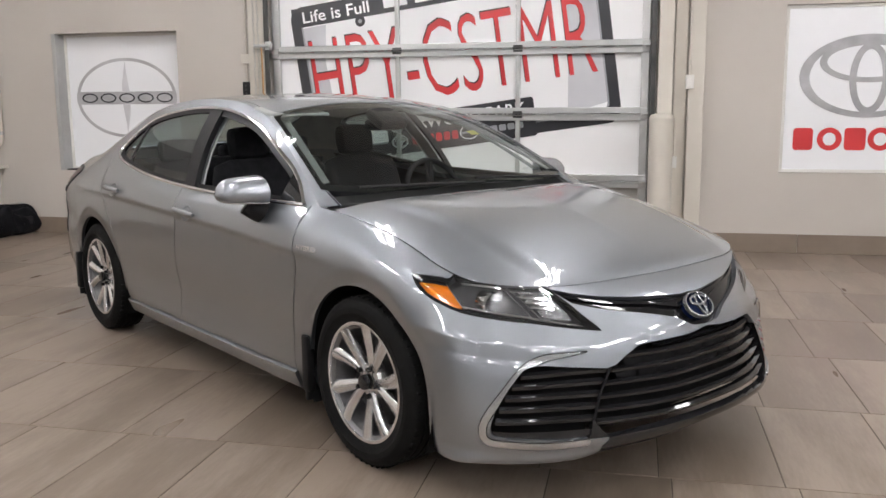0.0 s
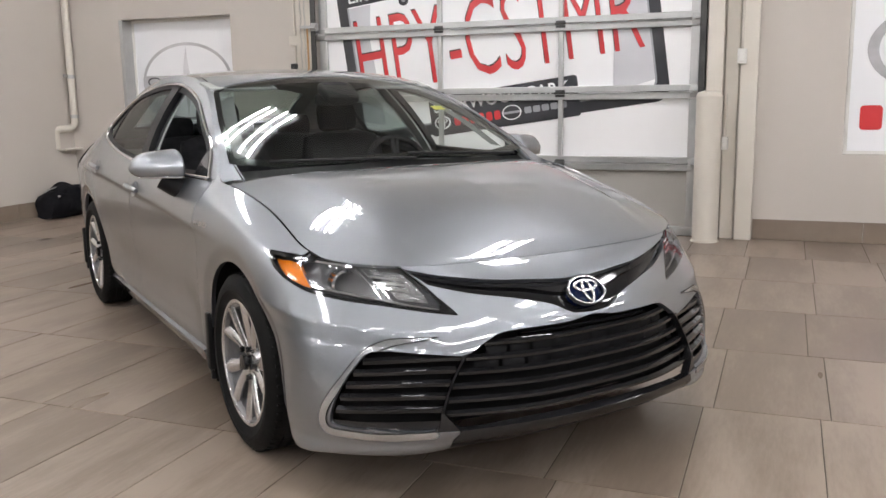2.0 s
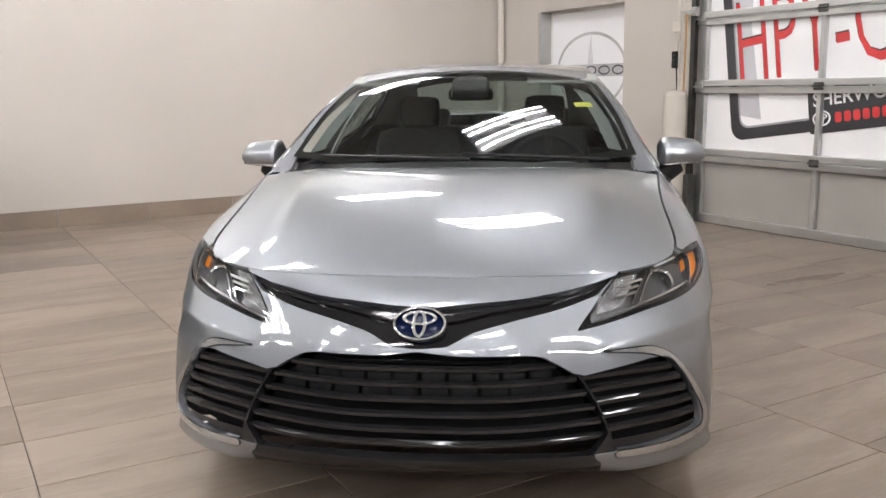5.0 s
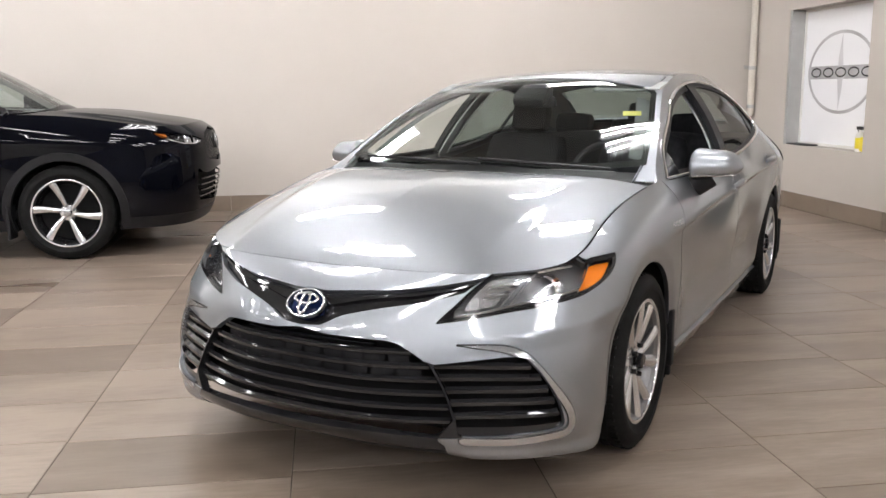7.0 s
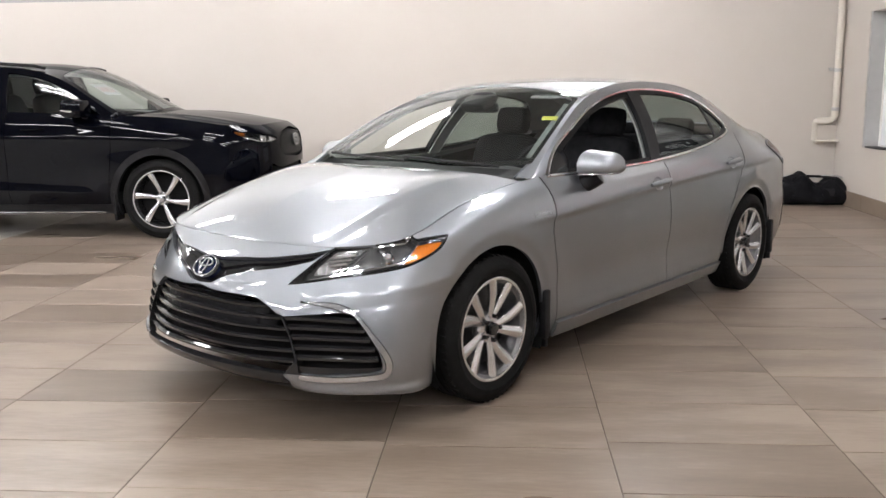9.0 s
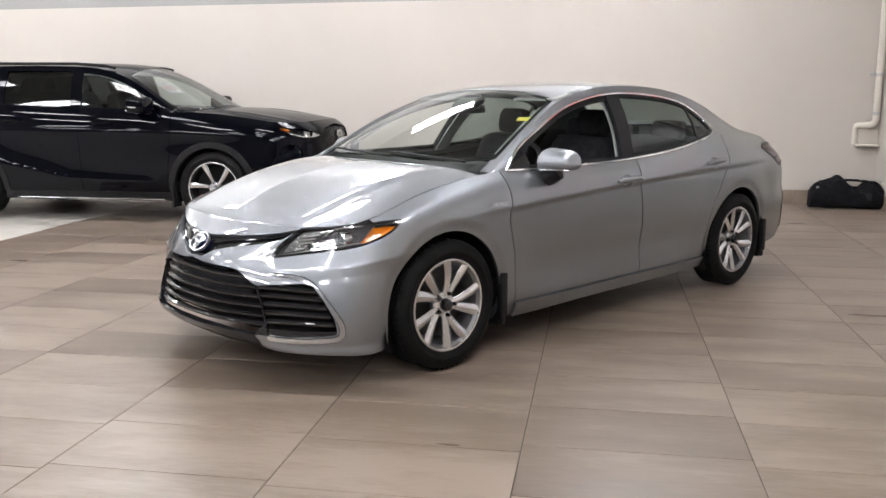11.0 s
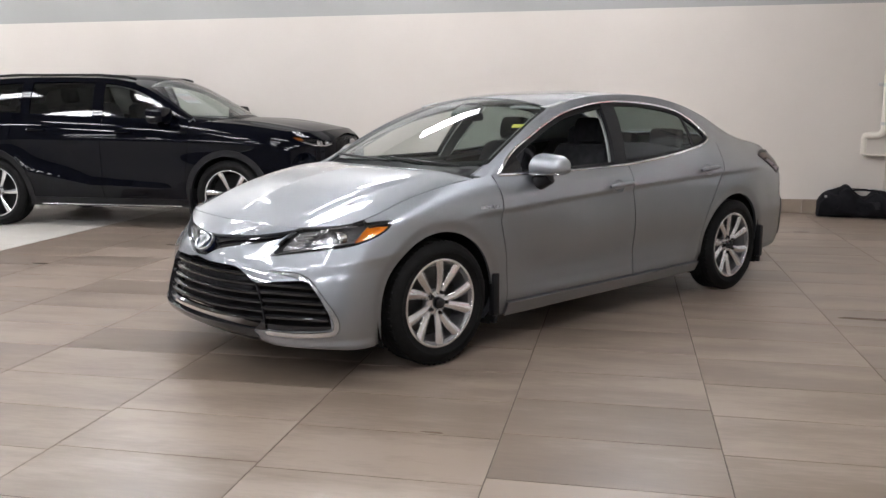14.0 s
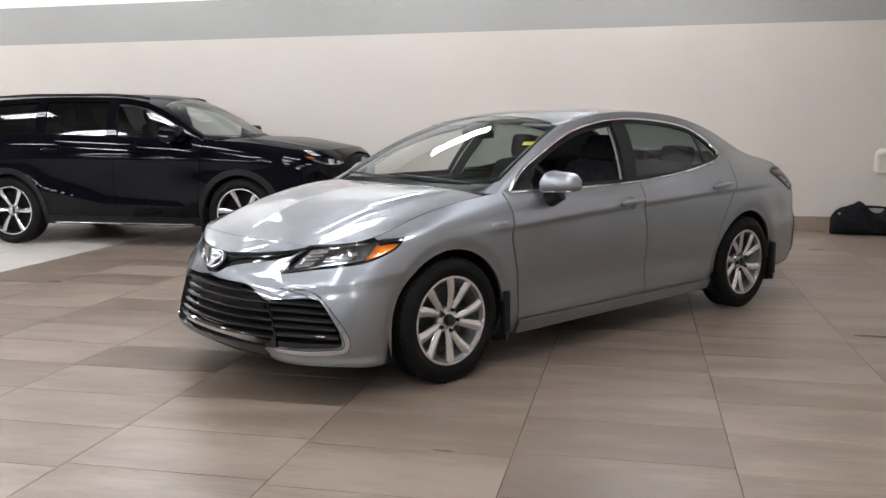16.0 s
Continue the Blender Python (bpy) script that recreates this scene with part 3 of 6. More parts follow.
def spoke_set(count, pair, w0, w1, twist, y_hub, y_rim, thick, ridge=.010):
    """Spoke builder: count groups, each of angles in pair (degrees), widths at hub and rim."""
    def build(hub, rim_r, h, done=None):
        for k in range(count):
            for p in pair:
                bm = bmesh.new() if done else hub
                a0 = 2 * math.pi * k / count + radians(p) * .55
                a1 = 2 * math.pi * k / count + radians(p + twist)
                sec = []
                for s in np.linspace(0, 1, 6):
                    rr = .040 + (rim_r - .040 - .004) * s
                    a = a0 + (a1 - a0) * s
                    w = (w0 * (1 - s) + w1 * s) / 2
                    y = h * (y_hub * (1 - s) ** 1.3 + y_rim * (1 - (1 - s) ** 1.3))
                    c = Vector((math.sin(a), 0, math.cos(a)))
                    t = Vector((math.cos(a), 0, -math.sin(a)))
                    o = Vector((0, 1, 0))
                    sec.append([bm.verts.new(c * rr + t * u + o * v) for u, v in
                                ((-w, y - ridge * 1.2), (-w * .92, y - ridge), (-w * .14, y), (w * .10, y), (w * .90, y - ridge * .7), (w, y - ridge), (w * .8, y - thick), (-w * .8, y - thick))])
                for p0, p1 in zip(sec, sec[1:]):
                    for i in range(8):
                        bm.faces.new((p0[i], p0[(i + 1) % 8], p1[(i + 1) % 8], p1[i]))
                bm.faces.new(sec[-1])
                if done:
                    bmesh.ops.recalc_face_normals(bm, faces=bm.faces)
                    done(bm)
        bm = hub
        spin = Matrix.Rotation(radians(-90), 4, "X")
        add_lathe(bm, [(.030, h * y_hub - .004), (.034, h * y_hub), (.062, h * y_hub - .006), (.072, h * y_hub - .018), (.074, h * y_hub - .05)], spin, 40)
        bmesh.ops.recalc_face_normals(bm, faces=bm.faces)
    return build


M["silver"] = paint("silver_paint", (0.272, 0.288, 0.314), 0.24, 1.0, 0.45, 1.0, 1.75)
M["tyre"] = mottled("tyre_rubber", (0.008, 0.008, 0.008), (0.012, 0.012, 0.012), 14, 0.62, 0.3, Specular_IOR_Level=0.08)
M["alloy"] = mottled("alloy", (0.66, 0.66, 0.665), (0.76, 0.76, 0.765), 8, 0.24, 0.01, 0.92)
# alloy of the barrel, darkened so the gaps between spokes read as shade
M["rim_shaded"] = mottled("rim_shaded", (0.15, 0.15, 0.155), (0.22, 0.22, 0.225), 8, 0.35, 0.02, 0.8)
# disc steel, its colour darkened too for the shade behind the spokes
M["disc"] = mottled("disc_steel", (0.04, 0.04, 0.04), (0.08, 0.08, 0.08), 12, 0.4, 0.05, 0.7)
M["grille_grey"] = mottled("grille_grey", (0.004, 0.004, 0.005), (0.007, 0.007, 0.008), 12, 0.38, 0.05, Specular_IOR_Level=0.12)
M["gloss_black"] = mottled("gloss_black", (0.010, 0.010, 0.011), (0.014, 0.014, 0.015), 4, 0.07, 0.0, 0.0, 0.02, Specular_IOR_Level=0.5)
M["trim_black"] = mottled("trim_black", (0.012, 0.012, 0.013), (0.014, 0.014, 0.015), 20, 0.42, 0.08, Specular_IOR_Level=0.15)
M["void"] = mottled("inner_black", (0.008, 0.008, 0.008), (0.012, 0.012, 0.012), 8, 0.8, 0.05, Specular_IOR_Level=0.1)
M["chrome"] = mottled("chrome", (0.78, 0.78, 0.79), (0.84, 0.84, 0.85), 6, 0.08, 0.0, 1.0, 0.03)
M["satin"] = mottled("satin_silver", (0.46, 0.47, 0.48), (0.54, 0.55, 0.56), 6, 0.22, 0.0, 0.9)
M["amber"] = principled("amber_lens", (0.85, 0.22, 0.01), 0.18, 0.0, Coat_Weight=1.0)
M["amber_dark"] = principled("dark_amber_lens", (0.30, 0.085, 0.012), 0.2, 0.0, Coat_Weight=1.0)
M["red_lens"] = mottled("red_lens", (0.016, 0.003, 0.004), (0.060, 0.012, 0.014), 14, 0.10, 0.0, Specular_IOR_Level=0.4)
M["lamp_dark"] = mottled("lamp_dark", (0.085, 0.086, 0.09), (0.15, 0.15, 0.155), 20, 0.24, 0.0, 0.6)
M["ribbed"] = mottled("ribbed_reflector", (0.35, 0.35, 0.355), (0.60, 0.60, 0.61), 30, 0.25, 0.8, 0.9)
M["screen_glass"] = clear_glass("windscreen_glass", (0.80, 0.87, 0.84), 1.0)
M["tint_glass"] = clear_glass("side_glass", (0.40, 0.46, 0.44), 0.7)
M["lens_glass"] = clear_glass("lamp_lens", (0.96, 0.97, 0.97), 0.5)
M["seat"] = mottled("seat_cloth", (0.015, 0.015, 0.017), (0.029, 0.029, 0.032), 18, 0.85, 0.4, Specular_IOR_Level=0.15)
M["dash"] = mottled("dash_plastic", (0.032, 0.034, 0.034), (0.050, 0.052, 0.052), 25, 0.55, 0.3, Specular_IOR_Level=0.25)
M["pale_trim"] = mottled("pale_trim", (0.27, 0.285, 0.275), (0.33, 0.345, 0.335), 10, 0.7, 0.1)
M["cover_grey"] = mottled("cover_grey", (0.11, 0.12, 0.115), (0.15, 0.16, 0.155), 10, 0.7, 0.1, Specular_IOR_Level=0.2)
M["emblem_blue"] = mottled("emblem_blue", (0.002, 0.005, 0.022), (0.004, 0.010, 0.044), 9, 0.12, 0.0, 0.0, 0.0, Specular_IOR_Level=0.2)
M["sticker"] = mottled("sticker_yellow", (0.50, 0.47, 0.04), (0.58, 0.55, 0.08), 9, 0.5, 0.0)

def crease(body, line, height, reach, w0, w1, fade=0.35, above=0.55):
    """Raises a sharp feature line on a band: line gives (w, z); above is the reach upwards as a share of that downwards."""
    g = body.g
    w = body.w[None, :]
    z = g[:, :, 2]
    lw, lz = np.array(line).T
    dz = z - np.interp(w, lw, lz)
    k = height * np.where(dz > 0, np.exp(-(dz / (reach * above))), np.exp(-(-dz / reach)))
    k = k * np.clip((w - w0) / fade, 0, 1) * np.clip((w1 - w) / fade, 0, 1)
    g[:, :, 1] += k
    body.sheet.co = g.reshape(-1, 3).copy()


SEDAN = Body(SEDAN_ROWS, 700, 96)
AX, HUB, WR = 1.4125, 0.326, 0.331


def step(a, b, v):
    """Smooth rise from 0 at a to 1 at b."""
    t = np.clip((v - a) / (b - a), 0, 1)
    return t * t * (3 - 2 * t)


def relief(body):
    """Presses the feature lines into the side band: arch lips, shoulder line, hollow doors, bumper shelf and corner lips."""
    g = body.g
    w = np.broadcast_to(body.w[None, :], g.shape[:2])
    x, y, z = g[:, :, 0], g[:, :, 1], g[:, :, 2]
    du, dv = np.gradient(g, axis=1), np.gradient(g, axis=0)
    n = np.cross(du, dv)
    n[:, :, 2] = 0
    n /= np.maximum(np.linalg.norm(n, axis=2), 1e-9)[:, :, None]
    top = step(0, .05, g[-1:, :, 2] - z)
    side = step(.5, .8, np.abs(n[:, :, 1]))
    push = np.zeros_like(x)
    # arch lips: a flat band with a soft outer edge
    for cx in (AX, -AX):
        rr = np.hypot(x - cx, z - HUB)
        push += side * (.005 * (1 - step(.455, .63, rr)) - .012 * (1 - step(.388, .448, rr)))
    # shoulder line: full above, turned under below
    line = np.interp(w, [1.3, 1.93, 2.62, 3.16, 3.78, 4.2, 5.2], [.755, .792, .827, .847, .870, .878, .893])
    dz = z - line
    fade = step(1.62, 2.0, w) * (1 - step(4.55, 4.85, w))
    push += fade * (.013 * np.where(dz > 0, np.exp(-np.maximum(dz, 0) / .11), np.clip(1 + dz / .026, 0, 1)))
    # hollow doors over a flared foot
    doors = step(1.95, 2.25, w) * (1 - step(3.55, 3.95, w))
    push += doors * (-.015 * np.exp(-((z - .43) / .11) ** 2) + .010 * (1 - step(.265, .34, z)))
    # shelf under the headlamp, running back to the arch
    dz = z - np.interp(w, [.45, .62, .80, 1.0, 1.25], [.560, .574, .588, .606, .640])
    fade = step(.50, .66, w) * (1 - step(1.18, 1.32, w))
    push += fade * .010 * np.where(dz > 0, np.exp(-np.maximum(dz, 0) / .06), np.clip(1 + dz / .05, 0, 1))
    # bumper corner: an upright fold, and the lip at its foot
    push += .011 * np.exp(-((w - .965) / .085) ** 2) * (1 - step(.52, .62, z))
    push -= .007 * np.exp(-((w - 1.16) / .07) ** 2) * (1 - step(.50, .60, z))
    foot = step(.44, .60, w) * (1 - step(.92, 1.16, w))
    push += foot * .030 * (1 - step(.185, .238, z))
    # rear bumper tuck under the tail lamp
    push -= .010 * np.exp(-((z - .66) / .07) ** 2) * step(4.6, 4.85, w) * (1 - step(5.2, 5.5, w))
    push *= top * step(0, .06, y)
    g += n * push[:, :, None]
    body.sheet.co = g.reshape(-1, 3).copy()


relief(SEDAN)

LAMP = round_poly([(.552, .80), (.552, .80), (.548, .752), (.533, .706), (.515, .664), (.470, .611), (.470, .611), (.553, .621), (.70, .645), (.785, .655), (.86, .665), (.942, .678), (1.002, .695), (1.085, .727),
                   (1.135, .755), (1.178, .793), (1.178, .793), (1.11, .791), (1.03, .787), (.985, .786), (.935, .83), (.935, .83)])
VEE = round_poly([(-.08, .687), (.05, .688), (.177, .698), (.298, .706), (.44, .726), (.552, .751), (.552, .751), (.520, .702), (.520, .702), (.41, .674), (.265, .651), (.155, .626), (.095, .598),
                  (.058, .588), (-.08, .586), (-.2, .63)])
GRILLE = round_poly([(-.10, .566), (.114, .566), (.32, .561), (.39, .536), (.462, .491), (.462, .491), (.514, .409), (.548, .325), (.548, .325), (.502, .270), (.502, .270), (.3, .280), (-.10, .288), (-.3, .4)])
FOG = round_poly([(.700, .519), (.700, .519), (.62, .510), (.470, .492), (.470, .492), (.520, .409), (.556, .325), (.556, .325), (.562, .275), (.562, .275), (.65, .272), (.76, .279), (.85, .284), (.878, .300),
                  (.868, .36), (.830, .435), (.795, .483), (.76, .514)])
BLADE = curve3([(.545, .553, 0), (.62, .549, 0), (.70, .541, 0), (.768, .512, 0), (.832, .440, 0), (.886, .360, 0), (.902, .305, 0), (.892, .277, 0), (.85, .266, 0), (.74, .258, 0), (.575, .261, 0)], 60)[:, :2]
LIP = [(-.1, .32), (.3, .32), (.515, .29), (.498, .262), (.52, .24), (.50, .10), (-.1, .10)]
TAIL = round_poly([(4.765, .962), (4.765, .962), (4.90, .992), (5.12, .985), (5.5, .98), (5.5, .98), (5.5, .86), (5.10, .838), (5.0, .818), (4.90, .868)])
BUMPER_SEAM = [(1.02, .80), (1.085, .757), (1.10, .731), (1.176, .70), (1.30, .632), (1.30, .1)]
DOOR_F = [(1.940, 1.2), (1.938, .946), (1.925, .72), (1.977, .523), (1.994, .392), (2.008, .262)]
DOOR_M = [(3.107, 1.2), (3.105, .967), (3.092, .827), (3.123, .681), (3.151, .495), (3.165, .262)]
DOOR_R = [(4.22, 1.2), (4.172, 1.04), (4.148, .916), (4.045, .764), (3.955, .612), (3.915, .454), (3.870, .262)]


def arch_dist(cx, r):
    def dist(sheet):
        return np.where(sheet.co[:, 1] > 0.45, np.hypot(sheet.co[:, 0] - cx, (sheet.co[:, 2] - HUB) * 1.0), 9) - r
    return dist


def sedan():
    car = empty("sedan")
    b = SEDAN
    s = b.sheet
    s = Sheet(s.co, s.uv, s.faces)
    _, s = s.cut(arch_dist(AX, 0.382))
    _, s = s.cut(arch_dist(-AX, 0.383))
    lamp, s = s.cut(inside_dist(LAMP))
    vee, s = s.cut(inside_dist(VEE))
    grille, s = s.cut(inside_dist(GRILLE))
    fog, s = s.cut(inside_dist(FOG))
    sliver, s = s.cut(inside_dist([(.445, .503), (.48, .493), (.57, .325), (.575, .268), (.49, .268), (.53, .325)]))
    front, s = s.cut(line_dist(BUMPER_SEAM[::-1]))
    if front.co[:, 0].mean() < s.co[:, 0].mean():
        front, s = s, front
    lip, front = front.cut(inside_dist(LIP))
    taper = lambda q: span_dist(BLADE)(q) - .0105 * np.clip((q.uv[:, 0] - .548) / .16 + (q.uv[:, 1] < .4) * 2, .05, 1)
    blade, _ = front.cut(taper)
    black_gap, _ = front.cut(lambda q: taper(q) - .0035)

    # front bumper with its grilles
    bumper = put(both(front).rimmed(.02), "front_bumper", M["silver"], car, "silver painted front bumper")
    keel, lip = lip.cut(lambda q: q.uv[:, 1] - .232)
    put(both(lip.moved(.004)).rimmed(.03), "lower_lip", M["gloss_black"], bumper, "gloss black lower lip")
    put(both(keel.moved(.001)).rimmed(.02), "lip_keel", M["trim_black"], bumper, "matt black underside of the lip")
    for sheet in (blade, blade.mirrored()):
        put(sheet.moved(.005).rimmed(.014), "trim_blade", M["satin"], bumper, "satin silver trim blade round the side vent")
    for sheet in (black_gap, black_gap.mirrored()):
        put(sheet.moved(.0015), "blade_seat", M["gloss_black"], bumper, "thin black line round the trim blade")
    put(both(vee.moved(-.022)), "upper_grille", M["gloss_black"], bumper, "gloss black upper grille")
    put(both(strip_sheet(vee, line_dist(curve3([(-.05, .655, 0), (.10, .662, 0), (.20, .682, 0), (.35, .697, 0), (.55, .735, 0)], 30)[:, :2]), .004).moved(-.010)).rimmed(.014), "grille_ledge", M["gloss_black"], bumper)
    for sheet in (sliver, sliver.mirrored()):
        put(sheet.moved(-.004).rimmed(.03), "vent_divider", M["gloss_black"], bumper)
    put(both(grille.moved(-.085)), "grille_backing", M["void"], bumper)
    for sheet in (fog, fog.mirrored()):
        put(sheet.moved(-.06), "vent_backing", M["void"], bumper)

    def bar(name, w0, w1, z0, z1, n, depth, hh, mat, sides=(1,), rise=0.0, label=""):
        """A blade-shaped grille bar that follows the skin."""
        for side in sides:
            bm = bmesh.new()
            rows = []
            for t in np.linspace(0, 1, n):
                w, z = w0 + (w1 - w0) * t, z0 + (z1 - z0) * t + rise * t * t
                sw = side if w >= 0 else -side
                f = b.skin_pose(max(abs(w), .001), z, 0, sw)
                rows.append([bm.verts.new(f @ Vector((0, y, o))) for y, o in ((hh * .5, -depth - .04), (hh * .75, -depth - .012), (hh * .2, -depth), (-hh * .35, -depth - .003), (-hh * .5, -depth - .02), (-hh * .4, -depth - .04))])
            for p, q in zip(rows, rows[1:]):
                for i in range(6):
                    bm.faces.new((p[i], p[(i + 1) % 6], q[(i + 1) % 6], q[i]))
            bmesh.ops.recalc_face_normals(bm, faces=bm.faces)
            part(name, bm, mat, bumper, label, True)

    def edge_w(poly, z, lo=True):
        xs = []
        for (x0, y0), (x1, y1) in zip(poly, np.roll(poly, -1, axis=0)):
            if (y0 > z) != (y1 > z):
                xs.append(x0 + (x1 - x0) * (z - y0) / (y1 - y0))
        return (min(xs), max(xs)) if xs else (0, 0)

    for z in (.527, .484, .442, .401, .360, .319):
        e = edge_w(GRILLE, z)[1] - .006
        bar("grille_bar", -e, e, z, z, 41, .012, .017, M["gloss_black"])
    bar("grille_bar", -.27, .27, .549, .549, 21, .03, .010, M["gloss_black"])
    for z, reach in ((.505, .40), (.463, .44)):
        n = 10
        for k in range(n):
            w0 = -reach + 2 * reach * k / n
            bar("grille_plate", w0 + .006, w0 + 2 * reach / n - .006, z, z, 4, .032, .040, M["grille_grey"])
    for z in (.482, .446, .408, .370, .330):
        lo, hi = edge_w(FOG, z)
        bar("vent_bar", lo - .004, min(hi - .012, edge_w(FOG, min(z + .012, .50))[1] - .004), z + .004, z + .018, 16, .008, .020, M["gloss_black"], (1, -1), -.016)
    for side in (1, -1):
        low, _ = (fog if side > 0 else fog.mirrored()).cut(lambda q: q.uv[:, 1] - .302)
        put(low.moved(-.014), "vent_floor", M["gloss_black"], bumper)

    # emblem: plain elliptical rings on a blue ground
    f = b.skin_pose(.002, .645, -.004)
    f.translation.y = 0
    bm = bmesh.new()
    add_lathe(bm, [(.0005, .012), (.045, .0105), (.068, .004), (.072, 0), (.070, -.03)], f @ Matrix.Diagonal((1, .70, 1, 1)), 40)
    em = part("emblem", bm, M["emblem_blue"], bumper, "oval blue emblem with chrome rings", True)
    bm = bmesh.new()
    up = f @ Matrix.Translation((0, 0, .0125))
    add_ring(bm, 0, 0, .076, .053, .006, .006, f, .015)
    add_ring(bm, 0, .015, .050, .022, .010, .007, up, .006)
    add_ring(bm, 0, -.003, .021, .043, .009, .008, up, .007)
    part("emblem_ring", bm, M["satin"], em, "", True)

    # headlamps
    for side in (1, -1):
        lens = lamp if side > 0 else lamp.mirrored()
        hl = put(lens.moved(-.042).rimmed(-.030, lambda p: p[2] > .765), "headlamp", M["lamp_dark"], car, "clear headlamp with black housing and amber side")
        pane = put(lens.moved(.001), "lens", M["lens_glass"], hl)
        pane.visible_shadow = False
        put(strip_sheet(lens, inside_dist(LAMP), .012).moved(-.002), "lamp_edge", M["gloss_black"], hl, "black edge of the lamp")
        amber, _ = lens.cut(inside_dist([(1.140, .778), (1.06, .780), (.992, .772), (.968, .742), (.944, .702), (.967, .700), (1.032, .715), (1.075, .731)]))
        put(amber.moved(-.026).rimmed(.02), "turn_signal", M["amber"], hl, "amber turn signal")
        cover, _ = lens.cut(inside_dist([(.44, .59), (.90, .664), (.64, .645), (.527, .628), (.520, .655), (.540, .70), (.532, .72), (.44, .72)]))
        put(cover.moved(-.012).rimmed(.03), "inner_cover", M["gloss_black"], hl, "black inner end of the lamp")
        refl, _ = lens.cut(inside_dist([(.548, .655), (.650, .672), (.692, .750), (.566, .745)]))
        put(refl.moved(-.034), "ribbed_reflector", M["ribbed"], hl, "bright ribbed reflector")
        for w, z, r in ((.830, .722, .036),):
            fr = b.skin_pose(w, z, -.05, side)
            fr = Matrix.Translation(fr.translation) @ Matrix(((0, 0, 1, 0), (side, 0, 0, 0), (0, 1, 0, 0), (0, 0, 0, 1))).to_4x4()
            bm = bmesh.new()
            add_lathe(bm, [(r * 1.25, -.03), (r * 1.3, .010), (r * 1.12, .016), (r, .004), (r * .92, -.02)], fr, 32)
            part("bezel", bm, M["chrome"], hl, "", True)
            bm = bmesh.new()
            add_lathe(bm, [(r * .95, -.012), (r * .85, .004), (r * .55, .014), (.0005, .018)], fr, 28)
            part("projector_lens", bm, M["lens_glass"], hl, "", True)
            bm = bmesh.new()
            add_lathe(bm, [(r * .95, -.014), (r * .5, -.028), (.0005, -.03)], fr, 24)
            part("reflector", bm, M["satin"], hl, "", True)
        for w0, z0, w1, z1 in ((.725, .752, .668, .664), (.752, .756, .700, .668), (.760, .760, .930, .776), (.945, .704, .715, .670), (.715, .670, .520, .630), (.998, .774, .966, .738),
                               (.966, .738, .938, .692), (.705, .732, .60, .722), (.695, .716, .60, .706), (.685, .700, .60, .690)):
            bm = bmesh.new()
            rows, top = [], .026 if w0 > .95 else .014
            for t in np.linspace(0, 1, 9):
                fr = b.skin_pose(w0 + (w1 - w0) * t, z0 + (z1 - z0) * t, -.030, side)
                n = Vector((w1 - w0, z1 - z0)).normalized()
                px, py = -n.y, n.x
                sx = -side
                rows.append([bm.verts.new(fr @ Vector((sx * px * q, py * q, o))) for q, o in ((-.0045, -.02), (-.0035, top), (.0035, top), (.0045, -.02))])
            for p, q in zip(rows, rows[1:]):
                for i in range(3):
                    bm.faces.new((p[i], p[i + 1], q[i + 1], q[i]))
            bmesh.ops.recalc_face_normals(bm, faces=bm.faces)
            part("light_guide", bm, M["chrome"], hl, "", True)

    # sides: wing, doors, sill, rear quarter
    wing, rest = gap_cut(s, line_dist(DOOR_F))
    if wing.co[:, 0].mean() < rest.co[:, 0].mean():
        wing, rest = rest, wing
    upper, sill = gap_cut(rest, line_dist([(1.0, .262), (7, .262)]))
    if upper.co[:, 2].mean() < sill.co[:, 2].mean():
        upper, sill = sill, upper
    fdoor, rest = gap_cut(upper, line_dist(DOOR_M))
    if fdoor.co[:, 0].mean() < rest.co[:, 0].mean():
        fdoor, rest = rest, fdoor
    rdoor, quarter = gap_cut(rest, line_dist(DOOR_R))
    if rdoor.co[:, 0].mean() < quarter.co[:, 0].mean():
        rdoor, quarter = quarter, rdoor
    tail, quarter = quarter.cut(inside_dist(TAIL))
    insert, quarter = quarter.cut(inside_dist([(5.22, .32), (5.17, .45), (5.20, .60), (5.30, .60), (5.34, .45), (5.34, .32)]))
    sill, rear_low = sill.cut(line_dist([(3.93, 0), (3.93, 1)]))
    if sill.co[:, 0].mean() < rear_low.co[:, 0].mean():
        sill, rear_low = rear_low, sill
    for flip in (False, True):
        side = -1 if flip else 1
        q = (lambda a: a.mirrored()) if flip else (lambda a: a)
        put(q(wing).rimmed(.018), "wing", M["silver"], car)
        put(q(sill.moved(.016)).rimmed(.03), "sill", M["silver"], car)
        put(joined(q(quarter).rimmed(.02), q(rear_low).rimmed(.03)), "rear_quarter", M["silver"], car)
        tl = put(q(tail.moved(.002)).rimmed(.02), "tail_lamp", M["red_lens"], car, "dark red tail lamp")
        put(q(strip_sheet(tail, inside_dist(TAIL), .014).moved(.005)).rimmed(.004), "lamp_edge", M["trim_black"], tl, "black edge of the lamp")
        put(q(insert.moved(.003)).rimmed(.02), "bumper_insert", M["trim_black"], car, "black insert at the bumper corner")
        for door, nm, w0, zc in ((fdoor, "front_door", 2.84, .850), (rdoor, "rear_door", 3.835, .898)):
            d = put(q(door).rimmed(.018), nm, M["silver"], car)
            put(q(door.moved(-.07)), "door_trim", M["dash"], d)
            # pull handle over a shallow cup
            bm = bmesh.new()
            pts = [b.at(w0 + .225 * t, zc + .012 * t, .008 + .026 * math.sin(math.pi * (.12 + .76 * t)), side) for t in np.linspace(0, 1, 12)]
